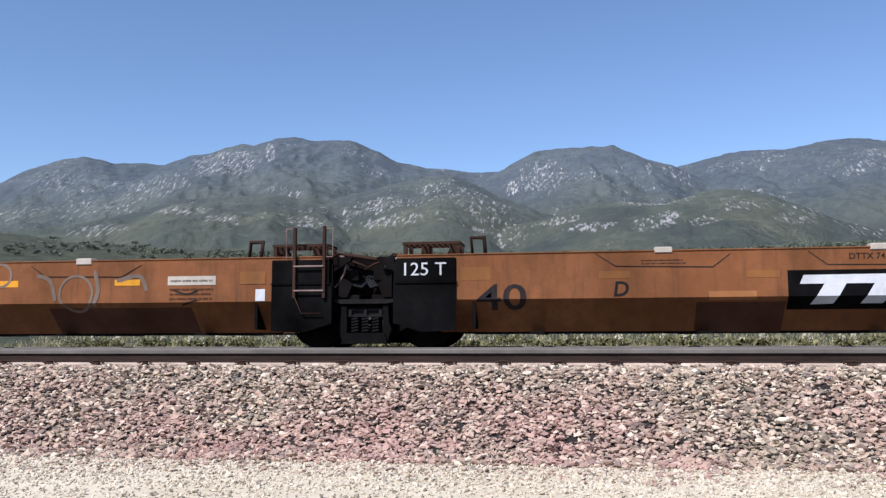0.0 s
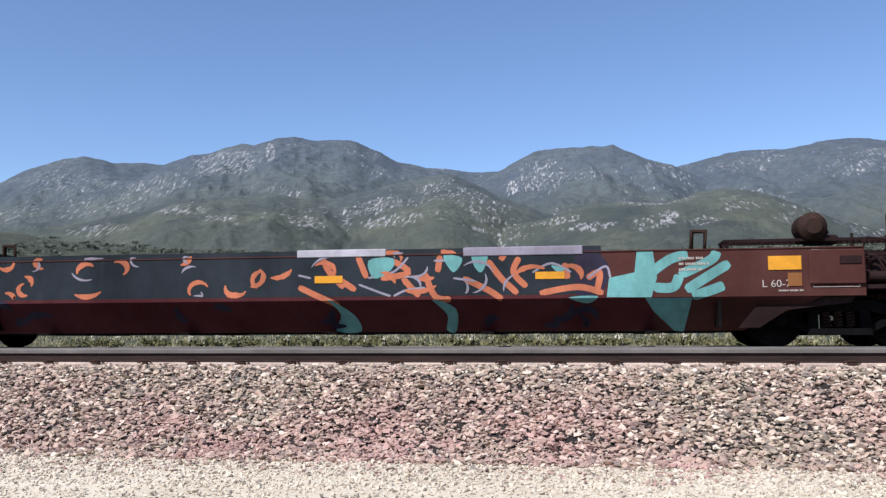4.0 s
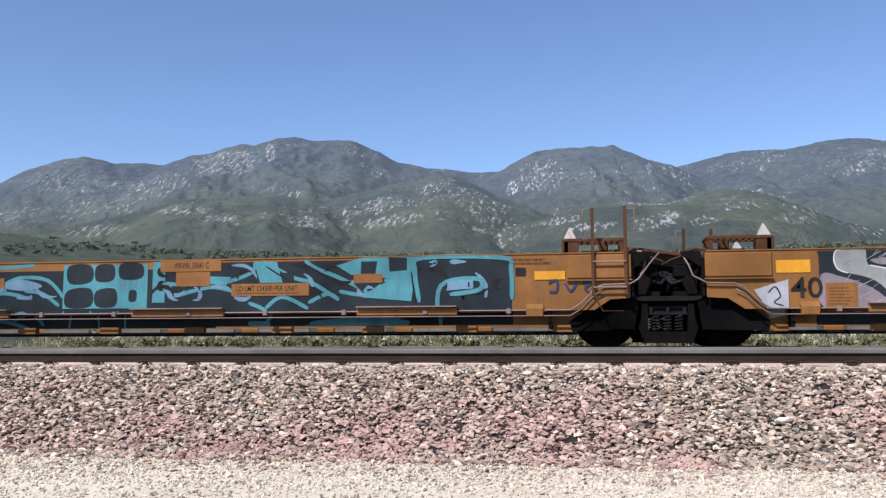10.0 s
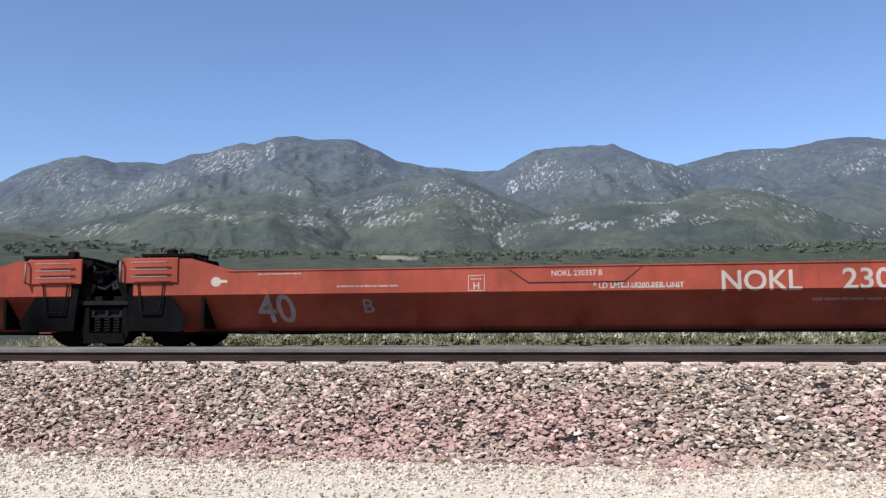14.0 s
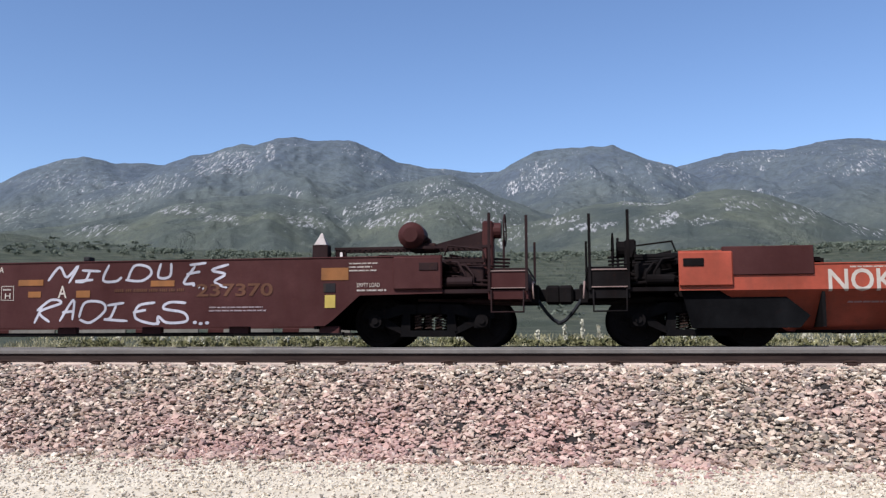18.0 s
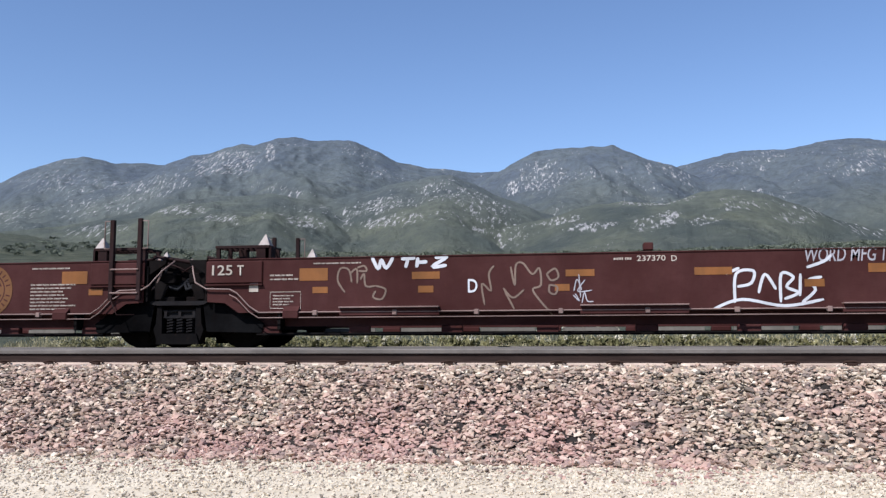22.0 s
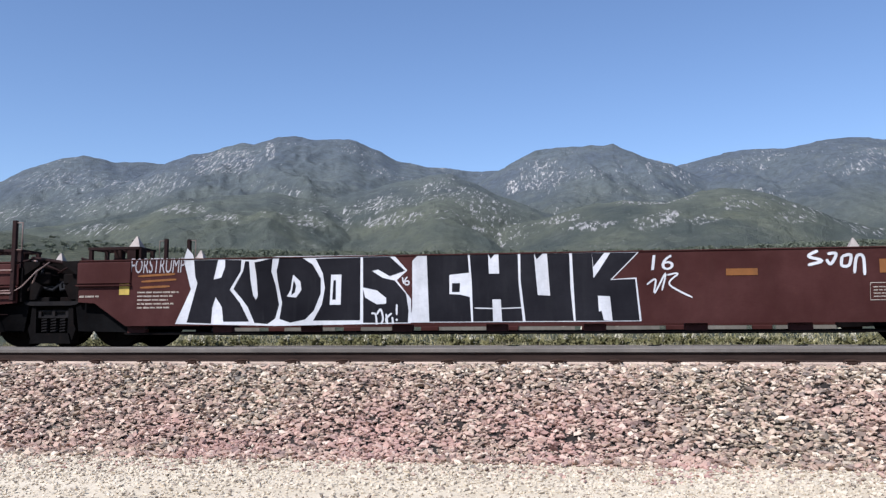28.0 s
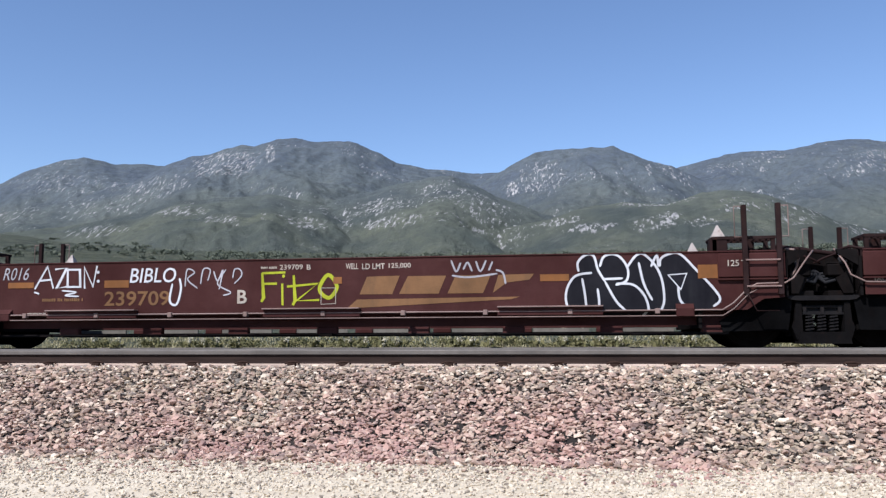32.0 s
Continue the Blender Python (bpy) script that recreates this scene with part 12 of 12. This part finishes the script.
rnd = random.Random(11)
for k in range(46):
    x = -14.5 + 27.5 * (k + rnd.uniform(-0.4, 0.4)) / 45
    shrub(x, rnd.uniform(19.2, 27.0), rnd.uniform(0.5, 1.1), rnd.uniform(0.22, 0.42), 100 + k)
for k, (x, y, h) in enumerate([(-6.6, 19.0, 0.33), (-5.9, 19.2, 0.3), (-4.7, 19.0, 0.34), (-4.4, 19.6, 0.3), (-2.6, 19.3, 0.36), (-2.3, 19.5, 0.36), (-0.2, 19.2, 0.5), (0.2, 19.8, 0.62), (0.55, 19.4, 0.5),
                               (0.95, 19.3, 0.55), (1.9, 19.1, 0.36), (2.6, 19.3, 0.36), (4.0, 19.2, 0.36), (5.0, 19.2, 0.38), (5.9, 19.3, 0.33), (6.7, 19.2, 0.38), (-8.8, 19.3, 0.3), (-11.0, 19.4, 0.32)]):
    plume_plant(x, y, h * 1.15, 300 + k)
for k in range(22):
    plume_plant(-12.0 + 21.5 * (k + rnd.random()) / 22, rnd.uniform(18.8, 20.4), rnd.uniform(0.25, 0.5), 340 + k)


def grass():
    rs = np.random.RandomState(4)
    n = 19000
    y = 18.2 + 40 * rs.rand(n) ** 2.2
    x = (rs.rand(n) - 0.55) * (26 + 1.1 * (y - 18))
    d = np.hypot(x, y)
    z = land_height(np.degrees(np.arctan2(x, y)), d, x, y)[0] - 0.01
    h = rs.uniform(0.06, 0.22, n) * (1 + 0.01 * (y - 18))
    a = rs.uniform(0, 3.14, n)
    w = rs.uniform(0.006, 0.014, n) * (1 + 0.06 * (y - 18))
    lean = rs.randn(n, 2) * 0.35 * h[:, None]
    dx, dy = np.cos(a) * w, np.sin(a) * w
    co = np.stack([np.stack([x - dx, y - dy, z], 1), np.stack([x + dx, y + dy, z], 1), np.stack([x + lean[:, 0], y + lean[:, 1], z + h], 1)], 1).reshape(-1, 3)
    me = mesh_from("grass", [], [], DRY)
    me.vertices.add(len(co))
    me.vertices.foreach_set("co", co.astype(np.float32).ravel())
    me.loops.add(3 * n)
    me.loops.foreach_set("vertex_index", np.arange(3 * n, dtype=np.int32))
    me.polygons.add(n)
    me.polygons.foreach_set("loop_start", (np.arange(n) * 3).astype(np.int32))
    me.update(calc_edges=True)
    me.polygons.foreach_set("use_smooth", np.zeros(n, dtype=bool))
    tagged(new("grass", me), "dry weeds and grass beyond the tracks", "grass", kind="stuff")


def distant_trees():
    """A belt of small dark trees far beyond the track."""
    rs = random.Random(9)
    verts, faces = [], []
    for k in range(1100):
        b = radians(rs.uniform(-9.9, 22)) if k % 9 else radians(rs.uniform(-36, -14.5)) if k % 2 else radians(rs.uniform(-36, -9))
        tall = k % 3 == 0
        d = rs.uniform(850, 1130) if tall else 130 + 820 * rs.random() ** 0.6
        x, y = d * math.sin(b), d * math.cos(b)
        z, h, w = ground_at(x, y), rs.uniform(3, 6.5) if tall else rs.uniform(0.8, 2.0), rs.uniform(4.0, 8.0) if tall else rs.uniform(1.0, 3.0)
        lobes = [(rs.uniform(-0.6, 0.6) * w, rs.uniform(-0.5, 0.5) * w, h * rs.uniform(0.35, 0.9)) for _ in range(4)]

        def spot(r):
            p, q, c = r.choice(lobes)
            return (x + p + r.gauss(0, w * 0.3), y + q + r.gauss(0, w * 0.3), z + max(0.3, c + r.gauss(0, h * 0.13)))
        v, f = leaves(90 if tall else 40, 1.25 if tall else 0.45, spot, k)
        n = len(verts)
        verts += v
        faces += [tuple(i + n for i in q) for q in f]
    tagged(new("distant_trees", mesh_from("distant_trees", verts, faces, PINE)), "belt of dark trees far beyond the tracks", "trees", kind="stuff")


grass()
distant_trees()

# ---------------------------------------------------------------- motion of the train


def run_at(t):
    ts, ds = zip(*RUN)
    return float(np.interp(t, ts, ds))


def motions():
    for e, s, level in ROLLING:
        walk(e, [(t, pose(s + d, TRAIN_TRACK, level)) for t, d in RUN])
    # wheels of one size and place turn alike, so they share their keys
    turned = {}
    for w, r, x in WHEELS:
        key = (round(r, 3), x > 0)
        if key not in turned:
            walk(w, [(i / FPS, pose(x, 0, r, 0, math.degrees(run_at(i / FPS) / r) % 360, 0)) for i in range(0, 32 * FPS + 1)])
            turned[key] = w
        else:
            w.rotation_mode = "QUATERNION"
            w.animation_data_create()
            w.animation_data.action = turned[key].animation_data.action
            w.animation_data.action_slot = turned[key].animation_data.action_slot


motions()
